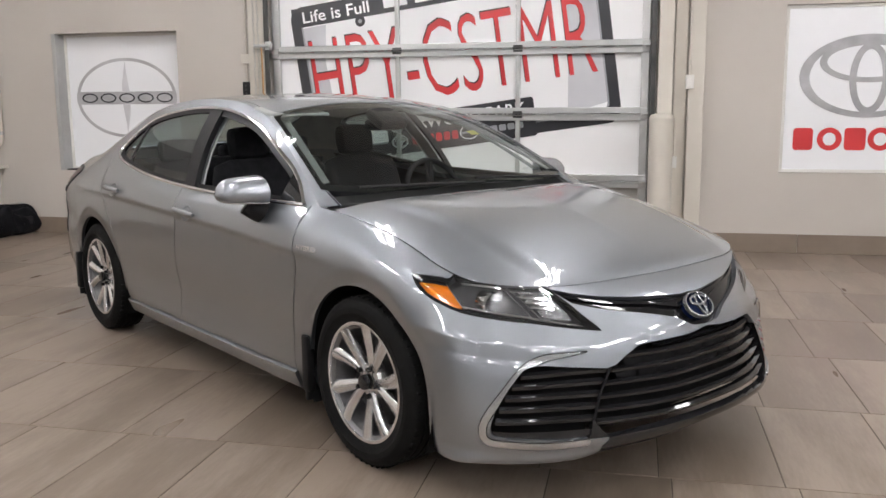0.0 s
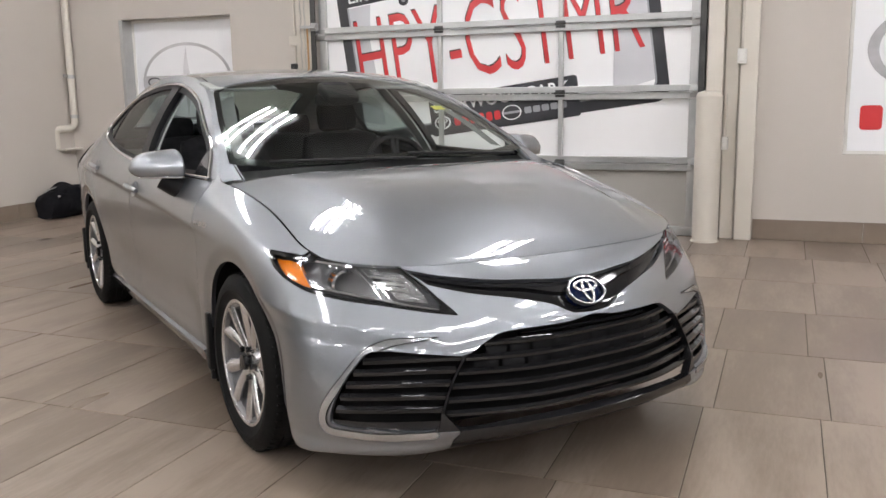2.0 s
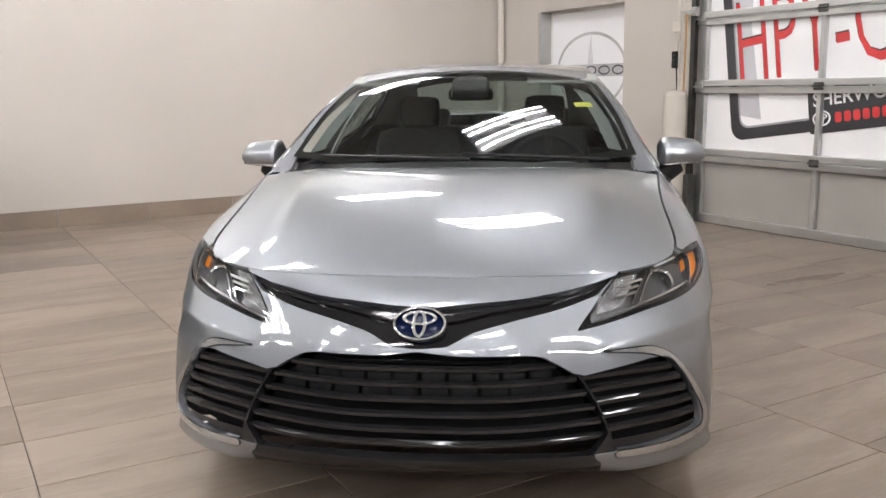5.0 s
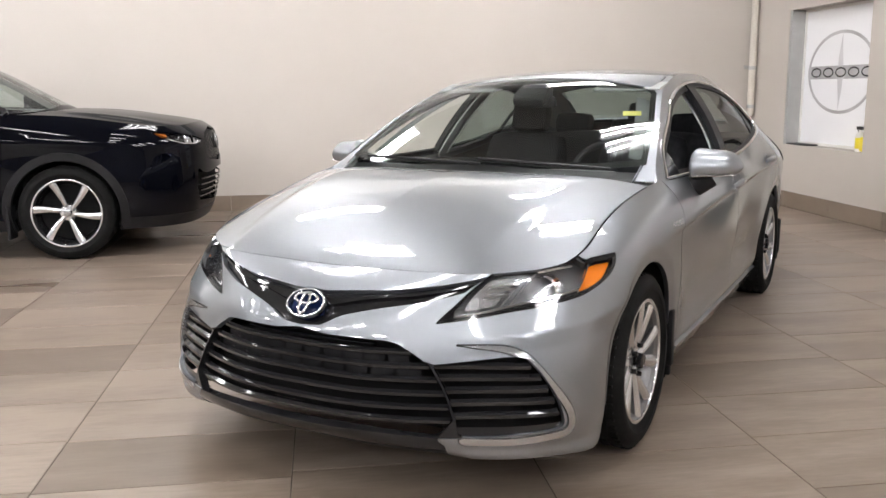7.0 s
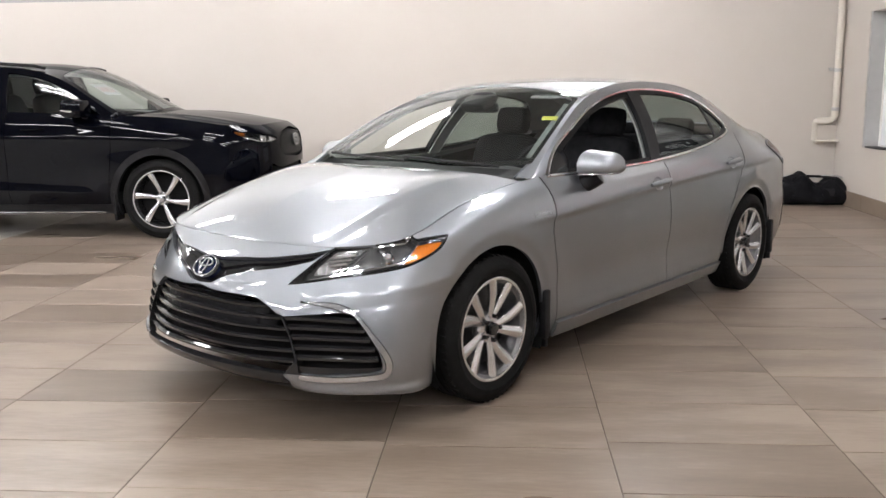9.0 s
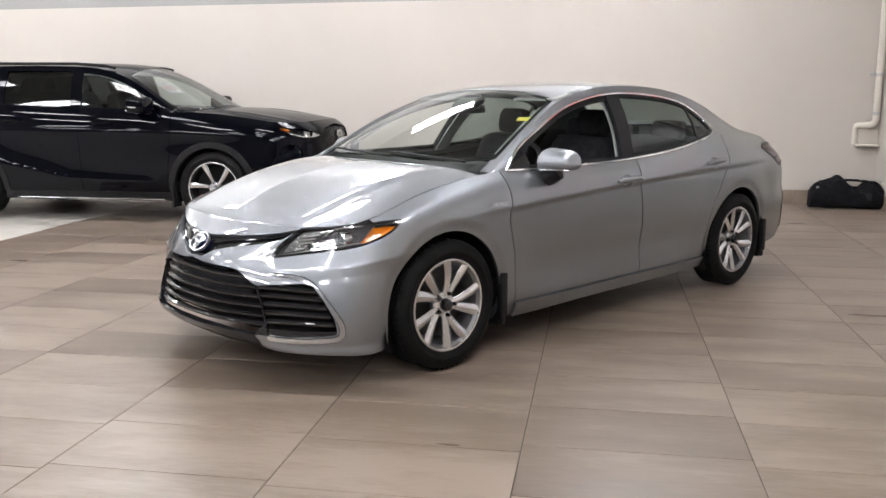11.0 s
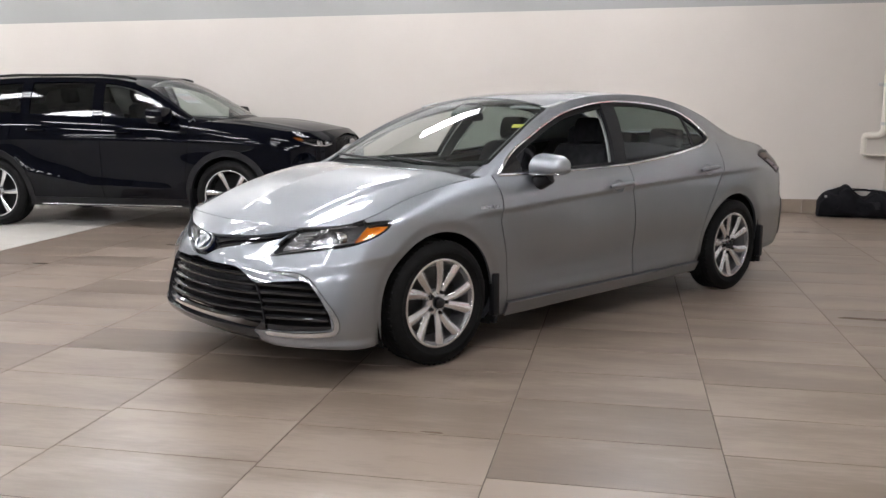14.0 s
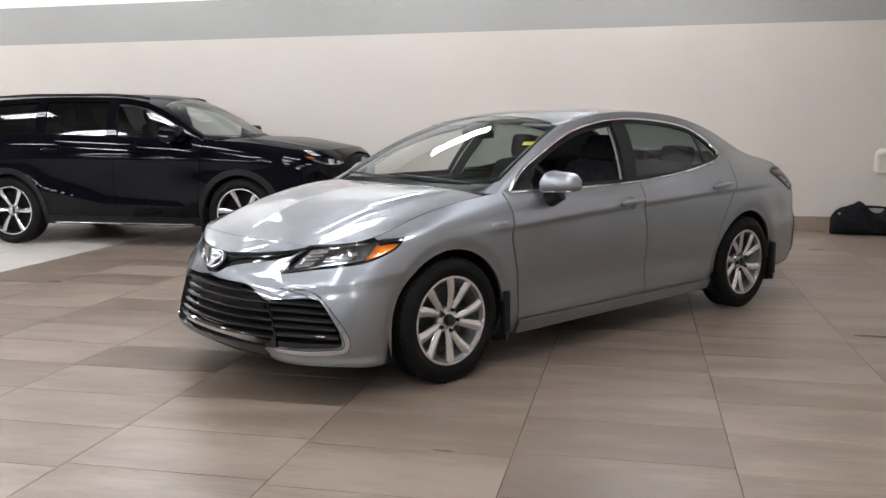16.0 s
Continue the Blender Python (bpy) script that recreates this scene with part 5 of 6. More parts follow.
def poster():
    """Printed film on the door panels: a tilted plate with letters and a banner. Each print lies a hair above the one below."""
    ob = empty("door_poster")
    m = wall_plane(-3.09, YD + .0215, .785, 7.8)
    w, h = 3.13, 1.56
    c = Matrix.Translation((w / 2, h / 2, 0))

    def flat(name, outline, mat, lift, label=""):
        bm = bmesh.new()
        add_prism(bm, outline, m @ Matrix.Translation((0, 0, lift - .001)), .001)
        return part(name, bm, mat, ob, label)

    off = lambda pts, u, v: [(x + u, y + v) for x, y in pts]
    flat("plate_frame", off(rounded(w, h, .13, 8), w / 2, h / 2), M["poster_black"], .0015, "black plate frame")
    flat("plate_edge", off(rounded(w - .20, h - .20, .10, 8), w / 2, h / 2 ), M["poster_grey"], .0025)
    flat("plate_face", off(rounded(w - .235, h - .235, .09, 8), w / 2, h / 2), M["pale_print"], .0035, "pale plate face")
    flat("plate_shade", [(.118, .22), (.34, .16), (.30, 1.0), (.36, h - .21), (.118, h - .21)], M["plate_grey"], .0042, "grey shading at the plate's side")
    flat("plate_shade", [(w - .118, .20), (w - .50, .14), (w - .40, .9), (w - .46, h - .21), (w - .118, h - .21)], M["plate_grey"], .0042)
    flat("title_band", [(.02, h - .20), (w - .02, h - .20), (w - .02, h - .01), (.02, h - .01)], M["poster_black"], .0052, "black title band")
    for u in (.72, w - .72):
        for nm, rad, lift, mat in (("bolt_hole", .052, .0052, M["poster_black"]), ("bolt_head", .02, .0066, M["poster_grey"])):
            bm = bmesh.new()
            add_prism(bm, [(u + rad * math.cos(a), h - .235 + rad * math.sin(a)) for a in np.linspace(0, 2 * math.pi, 24, endpoint=False)], m @ Matrix.Translation((0, 0, lift)), .001)
            part(nm, bm, mat, ob)
    text_fit("title", "Life is Full", .13, h - .165, .70, .115, M["poster_white"], ob, m @ Matrix.Translation((0, 0, .0065)), .001, .012, "white title lettering")
    sh = text_fit("letters_shadow", "HPY-CSTMR", .150 - .008, .485 + .013, 2.81, .735, M["poster_black"], ob, m @ Matrix.Translation((0, 0, .0055)), .0008, -.012)
    text_fit("letters", "HPY-CSTMR", .150, .485, 2.81, .735, M["poster_red"], ob, m @ Matrix.Translation((0, 0, .0068)), .0012, -.012, "tall red lettering")
    for u0, u1 in ((.98, 1.22), (1.30, 1.62), (1.70, 2.36)):
        flat("title_bar", [(u0, h - .155), (u1, h - .155), (u1, h - .065), (u0, h - .065)], M["poster_white"], .0062, "white bar in place of a word")
    # banner across the foot of the plate
    flat("banner", off(rounded(1.49, .375, .03, 4), .83 + .745, .165), M["poster_black"], .0076, "black banner")
    text_fit("banner_text", "SHERWOOD PARK", .88, .20, 1.36, .115, M["poster_white"], ob, m @ Matrix.Translation((0, 0, .0086)), .001, .012, "white banner lettering")
    bm = bmesh.new()
    k = m @ Matrix.Translation((0, 0, .0082))
    add_ring(bm, .95, .10, .085, .065, .016, .013, k, .001)
    add_ring(bm, .95, .115, .055, .024, .012, .009, k, .0012)
    add_ring(bm, .95, .098, .024, .055, .011, .010, k, .0014)
    part("banner_mark", bm, M["poster_white"], ob, "plain ring mark")
    bm = bmesh.new()
    add_ring(bm, 1.66, .10, .095, .070, .010, .009, k, .001)
    part("banner_mark", bm, M["poster_white"], ob, "plain ring mark")
    for i in range(6):
        bm = bmesh.new()
        add_prism(bm, off(rounded(.062, .085, .02, 3), 1.105 + i * .082, .095), k, .001)
        part("banner_bar", bm, M["poster_red"], ob, "red bar in place of a letter")
    for i in range(5):
        bm = bmesh.new()
        add_prism(bm, off(rounded(.07, .06, .012, 3), 1.82 + i * .085, .10), k, .001)
        part("banner_bar", bm, M["poster_grey"], ob, "grey bar in place of a letter")
    bm = bmesh.new()
    add_prism(bm, off(rounded(.17, .022, .005, 2), 1.66, .10), k @ Matrix.Translation((0, 0, .0012)), .001)
    part("banner_bar", bm, M["poster_grey"], ob)
    return tagged(ob, "poster film with a tilted plate and tall red letters", "poster")


poster()

# tracks, jamb posts and conduits beside the door
for x0, x1, nm in ((DX0 - .045, DX0 + .006, "west"), (DX1 - .006, DX1 + .045, "east")):
    bm = bmesh.new()
    add_box(bm, (x0, YB - .10, 0), (x1, YB - .094, 3.3), 0)
    add_box(bm, (x0 if nm == "west" else x1 - .006, YB - .10, 0), ((x0 + .006) if nm == "west" else x1, YB - .002, 3.3), 0)
    tagged(part("door_track", bm, M["steel_dark"]), "dark steel vertical door track beside the opening", "door track", "door tracks")


def post(lo, hi, label):
    return tagged(block("steel_post", lo, hi, M["cream"], None, .006), label, "post", "painted posts beside the door")


post((.32, YB - .13, 0), (.45, YB - .001, 3.6), "beige painted steel jamb post beside the door")
post((.465, YB - .05, 0), (.575, YB - .001, 3.6), "narrow beige painted steel post in shade")
post((.59, YB - .11, 0), (.73, YB - .001, 3.6), "beige painted steel column with a switch box")
post((-3.72, YB - .06, 0), (-3.545, YB - .001, 3.6), "beige painted jamb beside the chain hoist")


def wall_box(x, z, w, h, y, name, label, tail):
    bm = bmesh.new()
    add_box(bm, (x - w / 2, y - .045, z - h / 2), (x + w / 2, y, z + h / 2), .006)
    ob = part(name, bm, M["white_plastic"], None, "", True)
    block("cover", (x - w * .30, y - .050, z - h * .30), (x + w * .30, y - .044, z + h * .30), M["white_plastic"], ob, .002)
    tube("conduit", [(x, y - .022, z + h / 2 - .005), (x, y - .022, tail)], .010, M["cream"], ob, 8)
    return tagged(ob, label, "switch box")


wall_box(.60, 1.565, .075, .125, YB - .109, "switch_box", "white switch box with conduit on the beige column", 3.5)
wall_box(.485, .835, .055, .11, YB - .049, "junction_box", "small grey junction box low on the post", 1.25)


def bollard(x, y, r, h):
    ob = empty("bollard")
    bm = bmesh.new()
    add_lathe(bm, [(r, .010), (r, h - .048), (r - .004, h - .046)], Matrix.Identity(4), 36)
    part("sleeve", bm, M["cream"], ob, "", True)
    bm = bmesh.new()
    add_lathe(bm, [(r - .002, h - .048), (r + .001, h - .046), (r * .97, h - .03), (r * .85, h - .012), (r * .5, h - .002), (.0005, h)], Matrix.Identity(4), 36)
    part("cap", bm, M["cream"], ob, "rounded top cap", True)
    bm = bmesh.new()
    add_lathe(bm, [(r + .012, 0), (r + .012, .008), (r + .004, .014), (r - .002, .014)], Matrix.Identity(4), 36)
    part("base_ring", bm, M["cream"], ob, "", True)
    ob.matrix_world = pose(x, y, 0)
    return tagged(ob, "cream painted steel bollard guarding the door jamb", "bollard", "bollards beside the door")


bollard(.36, 8.39, .108, 1.285)
bollard(-3.575, 8.41, .105, 1.25)


def chain_hoist():
    ob = empty("chain_hoist")
    for k, (x, y) in enumerate(((-3.63, 8.515), (-3.59, 8.525))):
        bm = bmesh.new()
        for i in range(74):
            z = 1.30 + i * .026
            f = pose(x + .004 * math.sin(i * .7 + k), y, z, 0, 0, 90 * (i % 2) + 20)
            pts = [f @ Vector((.008 * math.cos(a), 0, .016 * math.sin(a))) for a in np.linspace(0, 2 * math.pi, 9)]
            add_tube(bm, pts, .0022, 4, False)
        part("chain", bm, M["zinc"], ob, "hanging steel chain")
    block("bracket", (-3.625, 8.495, 1.955), (-3.455, 8.535, 1.985), M["zinc"], ob, .004)
    block("bracket_plate", (-3.515, 8.515, 1.93), (-3.455, 8.565, 2.01), M["zinc"], ob, .004)
    pts = [(-3.545 + .012 * math.sin(t * 5), 8.495 - .02 * math.sin(t * 3), 1.95 - 1.55 * t) for t in np.linspace(0, 1, 24)]
    tube("rope", pts + [(-3.505, 8.485, .34), (-3.475, 8.475, .30)], .009, M["rope"], ob, 7, "orange-tan hanging rope")
    return tagged(ob, "door chain hoist with hanging steel chains and a rope", "chain hoist")


M["rope"] = mottled("rope", (0.46, 0.25, 0.10), (0.55, 0.33, 0.16), 30, 0.8, 0.2)
chain_hoist()


def control_box():
    ob = empty("door_control")
    bm = bmesh.new()
    add_box(bm, (-3.8, 8.57, 1.46), (-3.72, 8.636, 1.62), .008)
    part("case", bm, M["black_plastic"], ob, "", True)
    bm = bmesh.new()
    for z in (1.58, 1.54, 1.50):
        add_lathe(bm, [(.0005, .012), (.009, .011), (.011, 0)], pose(-3.76, 8.57, z, 90, 0, 0), 14)
    part("button", bm, M["steel_dark"], ob, "", True)
    tube("conduit", [(-3.76, 8.615, 1.61), (-3.76, 8.615, 3.5)], .011, M["cream"], ob, 8)
    block("junction", (-3.815, 8.585, 1.80), (-3.72, 8.636, 1.90), M["cream"], ob, .005)
    tube("cable", [(-3.755, 8.595, 1.47), (-3.75, 8.605, 1.30), (-3.745, 8.615, .95)], .006, M["black_plastic"], ob, 6)
    return tagged(ob, "black door control box with conduit on the wall", "control box")


control_box()
bm = bmesh.new()
add_box(bm, (-3.485, 8.455, .02), (-3.415, 8.555, .46), .012)
add_box(bm, (-3.47, 8.44, .24), (-3.43, 8.465, .36), .008)
tagged(part("door_lock_box", bm, M["steel_dark"], None, "", True), "dark steel latch box low on the door track", "latch box")


# ---- sign recesses ----
def sign_panel(x0, x1, z0, z1, y, name, label):
    ob = empty(name)
    block("panel", (x0, y, z0), (x1, y + .02, z1), M["sign_white"], ob, 0, "bright white sign panel")
    for lo, hi in (((x0, y - .015, z0), (x0 + .028, y - .001, z1)), ((x1 - .028, y - .015, z0), (x1, y - .001, z1)), ((x0 + .028, y - .015, z0), (x1 - .028, y - .001, z0 + .028)), ((x0 + .028, y - .015, z1 - .028), (x1 - .028, y - .001, z1))):
        block("edge_strip", lo, hi, M["white_plastic"], ob, .003)
    return tagged(ob, label, "sign")


M["reveal"] = mottled("reveal_grey", (0.36, 0.36, 0.35), (0.43, 0.43, 0.42), 4, 0.45, 0.03)
M["sign_white"] = mottled("sign_white", (0.88, 0.89, 0.91), (0.91, 0.92, 0.94), 1.2, 0.3, 0.0)
ys = YB + .17
sc = sign_panel(SX0 + .045, SX1 - .003, SZ0 + .003, SZ1 - .003, ys, "wall_sign", "white recessed wall sign with a silver ring and a dark bar")
m = wall_plane(-5.275, ys - .001, 1.472)
block("reveal_liner", (SX0 + .0005, YB + .004, SZ0 + .002), (SX0 + .0445, ys + .018, SZ1 - .002), M["reveal"], sc, .004, "grey metal strip lining the recess")
bm = bmesh.new()
add_ring(bm, 0, 0, .60, .425, .035, .032, m, .002, 72)
part("ring", bm, M["chrome_print"], sc, "flat grey ring")
bm = bmesh.new()
add_prism(bm, rounded(1.20, .135, .03, 4), m @ Matrix.Translation((0, 0, .002)), .002)
part("bar", bm, M["chrome_print"], sc, "grey bar across the ring")
bm = bmesh.new()
for sgn in (1, -1):
    pts = [(-.045 * sgn + .0, 0.07 * sgn), (.045 * sgn, .07 * sgn), (.03 * sgn, .16 * sgn), (.012 * sgn, .28 * sgn), (.008 * sgn, .395 * sgn), (-.012 * sgn, .30 * sgn), (-.04 * sgn, .16 * sgn)]
    add_prism(bm, pts, m @ Matrix.Translation((.0, 0, 0)), .0018)
part("blade", bm, M["pale_chrome"], sc, "pale tapering blades in the ring")
for i in range(5):
    bm = bmesh.new()
    add_ring(bm, -.44 + i * .225, 0, .098, .052, .018, .014, m @ Matrix.Translation((0, 0, .004)), .001, 12)
    part("name_bar", bm, M["poster_black"], sc, "dark block in place of a letter")

yt = YB + .045
ty = sign_panel(TX0 + .003, TX1 - .003, TZ0 + .003, TZ1 - .003, yt, "wall_sign", "white recessed wall sign with grey rings and red bars")
m = wall_plane(2.145, yt - .001, 1.60)
bm = bmesh.new()
add_ring(bm, 0, 0, .585, .365, .085, .050, m, .003, 72)
part("ring", bm, M["chrome_print"], ty, "broad flat grey ring")
bm = bmesh.new()
add_ring(bm, 0, .13, .42, .185, .062, .045, m @ Matrix.Translation((0, 0, .001)), .003, 64)
add_ring(bm, 0, -.02, .165, .315, .058, .062, m @ Matrix.Translation((0, 0, .0015)), .003, 64)
part("inner_ring", bm, M["chrome_print"], ty, "two crossing inner rings")
for i, (w, kind) in enumerate(((.17, 0), (.21, 1), (.18, 0), (.21, 1), (.17, 0), (.20, 0))):
    bm = bmesh.new()
    u = -.61 + (0, .205, .435, .63, .86, 1.035)[i]
    if kind:
        add_ring(bm, u + w / 2, -.555, w / 2, .103, .05, .045, m, .002, 32)
    else:
        add_prism(bm, [(x + u + w / 2, y - .555) for x, y in rounded(w, .20, .03, 3)], m, .002)
    part("name_bar", bm, M["poster_red"], ty, "red block in place of a letter")

# things on the sign ledge
bm = bmesh.new()
add_box(bm, (-5.95, YB + .005, SZ0 + .001), (-5.57, YB + .15, SZ0 + .017), .004)
tagged(part("tray", bm, M["black_plastic"], None, "", True), "flat black tray lying on the sign ledge", "tray")
sp = empty("spray_bottle")
m = pose(-4.72, YB + .08, SZ0)
bm = bmesh.new()
add_lathe(bm, [(.0005, .001), (.040, .001), (.044, .01), (.044, .15), (.036, .175), (.014, .195), (.014, .215)], m, 24)
part("bottle", bm, M["white_plastic"], sp, "", True)
bm = bmesh.new()
add_lathe(bm, [(.0446, .03), (.0446, .135)], m, 24)
part("bottle_label", bm, M["yellow_plastic"], sp, "yellow label", True)
bm = bmesh.new()
add_box(bm, (-.055, -.012, .212), (.035, .012, .245), .006, m)
add_box(bm, (-.035, -.006, .175), (-.022, .006, .215), .004, m)
part("trigger_head", bm, M["black_plastic"], sp, "black trigger head", True)
tagged(sp, "spray bottle with yellow label on the sign ledge", "spray bottle")
bm = bmesh.new()
cushion(bm, (-.06, -.05, 0), (.06, .05, .15), .02, pose(-4.63, YB + .09, SZ0))
tagged(part("cloth", bm, M["yellow_plastic"], None, "", True), "yellow cleaning cloth heaped on the sign ledge", "cloth")

# downpipe in the corner
bm = bmesh.new()
px, py = -6.715, 8.575
add_tube(bm, [(px, py, ZC - .002), (px, py, 1.02), (px - .012, py - .02, .985), (px - .03, py - .05, .965), (px - .08, py - .15, .962), (px - .095, py - .18, .955), (px - .105, py - .195, .925), (px - .105, py - .195, .735)], .040, 16)
pipe = part("downpipe", bm, M["cream"], None, "", True)
bm = bmesh.new()
for z in (1.55, 1.10):
    add_lathe(bm, [(.040, -.02), (.046, -.018), (.046, .018), (.040, .02)], pose(px, py, z), 18)
add_box(bm, (px - .02, py - .10, 1.54), (px + .0, py - .03, 1.58), .004)
part("pipe_clamp", bm, M["zinc"], pipe, "", True)
block("pipe_bracket", (px - .20, py - .20, .715), (px + .03, py + .07, .735), M["cream"], pipe, .003)
tagged(pipe, "cream painted downpipe with an elbow in the room's corner", "pipe")


# ---- black duffel bag on the floor ----
def duffel():
    ob = empty("duffel_bag")
    bm = bmesh.new()
    n, k = 48, 44
    rows = []
    for i in range(n):
        t = i / (n - 1)
        y = -.42 + .84 * t
        e = 1 - abs(2 * t - 1) ** 4
        h = (.33 + .035 * math.sin(t * 7) + .03 * math.sin(t * 17 + 1)) * (.60 + .40 * e) - .05 * math.exp(-((t - .55) / .09) ** 2)
        w = .19 * (.70 + .30 * e)
        ring = []
        for j in range(k):
            a = 2 * math.pi * j / k
            c, s = math.cos(a), math.sin(a)
            x = w * math.copysign(abs(c) ** .75, c) * (1 + .05 * math.sin(5 * a + 9 * t))
            z = h / 2 + h / 2 * math.copysign(abs(s) ** .7, s) * (1 + .04 * math.sin(7 * a + 13 * t))
            lump = .035 * math.sin(9 * t + 3 * a) * math.sin(14 * t - 2 * a + 1) + .018 * math.sin(31 * t + 5 * a)
            ring.append(bm.verts.new((x * (1 + lump * 2.5), y * (1 - .02 * s), max(z * (1 + lump * 2.2), .002))))
        rows.append(ring)
    for p, q in zip(rows, rows[1:]):
        for j in range(k):
            bm.faces.new((p[j], p[(j + 1) % k], q[(j + 1) % k], q[j]))
    bm.faces.new(rows[0][::-1])
    bm.faces.new(rows[-1])
    bmesh.ops.recalc_face_normals(bm, faces=bm.faces)
    part("body", bm, M["bag_cloth"], ob, "", True)
    for s in (-1, 1):
        pts = [(s * .10, -.22 + .44 * t, .315 + .02 * math.sin(math.pi * t) * (1 if s > 0 else .4)) for t in np.linspace(0, 1, 12)]
        tube("carry_strap", [(s * .19, -.23, .12)] + pts + [(s * .19, .23, .12)], .012, M["bag_cloth"], ob, 6)
    block("strap_buckle", (.165, -.375, .245), (.178, -.348, .268), M["zinc"], ob, .003)
    tube("zip", [(.0, -.40 + .8 * t, .345 - .05 * abs(2 * t - 1) ** 4 - .04 * math.exp(-((t - .55) / .09) ** 2)) for t in np.linspace(0, 1, 16)], .006, M["zinc"], ob, 5)
    bm = bmesh.new()
    add_prism(bm, rounded(.14, .09, .02, 3), pose(.186, .16, .16, 90, 0, 90), .004)
    part("pocket_patch", bm, M["bag_patch"], ob, "grey patch on the side pocket")
    ob.matrix_world = pose(-6.52, 8.275, 0, 0, 0, -4)
    return tagged(ob, "black cloth duffel bag slumped on the floor by the wall", "bag")


duffel()

# ---- tiled baseboards ----
M["base_tile"] = mottled("base_tile", (0.20, 0.155, 0.12), (0.28, 0.225, 0.175), 1.6, 0.4, 0.05)
BH = .175


def skirting(name, pieces):
    ob = empty(name)
    tagged(ob, "brown stone tile baseboard along the wall", "baseboard", kind="structure")
    data = {}
    for (x0, y0), (x1, y1) in pieces:
        ln = round(max(abs(x1 - x0), abs(y1 - y0)) - .004, 3)
        along_x = abs(x1 - x0) > abs(y1 - y0)
        key = (ln, along_x)
        if key not in data:
            bm = bmesh.new()
            add_box(bm, (-ln / 2, -.006, 0) if along_x else (-.006, -ln / 2, 0), (ln / 2, .006, BH) if along_x else (.006, ln / 2, BH), .002)
            me = bpy.data.meshes.new("base_tile")
            bm.to_mesh(me)
            bm.free()
            me.materials.append(M["base_tile"])
            data[key] = me
        o = new("base_tile", data[key])
        o.parent, o.location = ob, ((x0 + x1) / 2, (y0 + y1) / 2, 0.0005)


def run(a, b, fixed, along_x, step=.88):
    out, p = [], a
    while p < b - .03:
        q = min(p + step, b)
        out.append(((p, fixed), (q, fixed)) if along_x else ((fixed, p), (fixed, q)))
        p = q
    return out


skirting("baseboard_west", run(YF, YB - .014, XL + .0075, False))
skirting("baseboard_north", run(XL + .015, DX0 - .26, YB - .0075, True) + run(.735, XR, YB - .0075, True))


# ---- black SUV ----
SUV_ROWS = [
    [(2.42, 0, .24), (2.39, .4, .24), (2.30, .68, .24), (2.12, .83, .24), (1.88, .90, .24), (1.425, .90, .24), (.95, .885, .24), (0, .88, .24), (-.9, .88, .24), (-1.425, .89, .25), (-2.0, .87, .28), (-2.3, .74, .30), (-2.40, .4, .30), (-2.42, 0, .30)],
    [(2.50, 0, .42), (2.46, .4, .42), (2.36, .70, .42), (2.17, .87, .42), (1.90, .945, .42), (1.425, .95, .42), (.95, .935, .42), (0, .93, .42), (-.9, .935, .42), (-1.425, .95, .43), (-2.0, .92, .44), (-2.36, .79, .45), (-2.46, .4, .45), (-2.48, 0, .45)],
    [(2.54, 0, .70), (2.50, .4, .70), (2.38, .70, .70), (2.17, .88, .70), (1.90, .955, .70), (1.425, .965, .71), (.95, .955, .72), (0, .95, .72), (-.9, .955, .73), (-1.425, .968, .74), (-2.0, .935, .75), (-2.38, .80, .75), (-2.48, .4, .75), (-2.5, 0, .75)],
    [(2.53, 0, .88), (2.49, .4, .88), (2.37, .69, .88), (2.17, .86, .88), (1.90, .94, .89), (1.425, .955, .90), (.95, .95, .92), (0, .952, .94), (-.9, .955, .95), (-1.425, .960, .96), (-2.0, .925, .97), (-2.37, .78, .98), (-2.46, .4, 1.0), (-2.48, 0, 1.0)],
    [(2.49, 0, 1.0), (2.45, .4, .995), (2.33, .68, .985), (2.13, .83, .99), (1.88, .905, 1.02), (1.425, .925, 1.06), (.95, .93, 1.09), (0, .935, 1.12), (-.9, .94, 1.14), (-1.425, .94, 1.15), (-2.0, .90, 1.16), (-2.35, .76, 1.17), (-2.44, .4, 1.18), (-2.46, 0, 1.18)],
    [(2.38, 0, 1.075), (2.35, .4, 1.07), (2.26, .62, 1.06), (2.08, .76, 1.07), (1.85, .80, 1.10), (1.425, .82, 1.155), (.95, .87, 1.175), (0, .895, 1.215), (-.9, .90, 1.25), (-1.425, .895, 1.27), (-2.0, .85, 1.29), (-2.32, .73, 1.29), (-2.42, .4, 1.30), (-2.44, 0, 1.30)],
]
SUV_RAIL = [(1.0, .865, 1.178), (.72, .79, 1.36), (.42, .735, 1.53), (.1, .705, 1.62), (-.4, .695, 1.655), (-1.0, .69, 1.66), (-1.6, .69, 1.635), (-2.0, .695, 1.57), (-2.22, .705, 1.45), (-2.34, .72, 1.295)]
SUV_MID = [(1.30, 0, 1.195), (.98, 0, 1.37), (.66, 0, 1.54), (.36, 0, 1.65), (-.2, 0, 1.70), (-.9, 0, 1.715), (-1.6, 0, 1.69), (-2.05, 0, 1.62), (-2.28, 0, 1.47), (-2.43, 0, 1.30)]
M["black_paint"] = paint("black_paint", (0.0012, 0.0015, 0.0034), 0.2, 0.0, 0.3, 0.62, 1.38)
M["privacy_glass"] = clear_glass("privacy_glass", (0.06, 0.066, 0.066), 0.6)
M["front_glass"] = clear_glass("front_door_glass", (0.66, 0.72, 0.70), 0.7)
M["dull_red"] = mottled("dull_red_ink", (0.17, 0.045, 0.045), (0.24, 0.07, 0.07), 9, 0.6, 0.0)
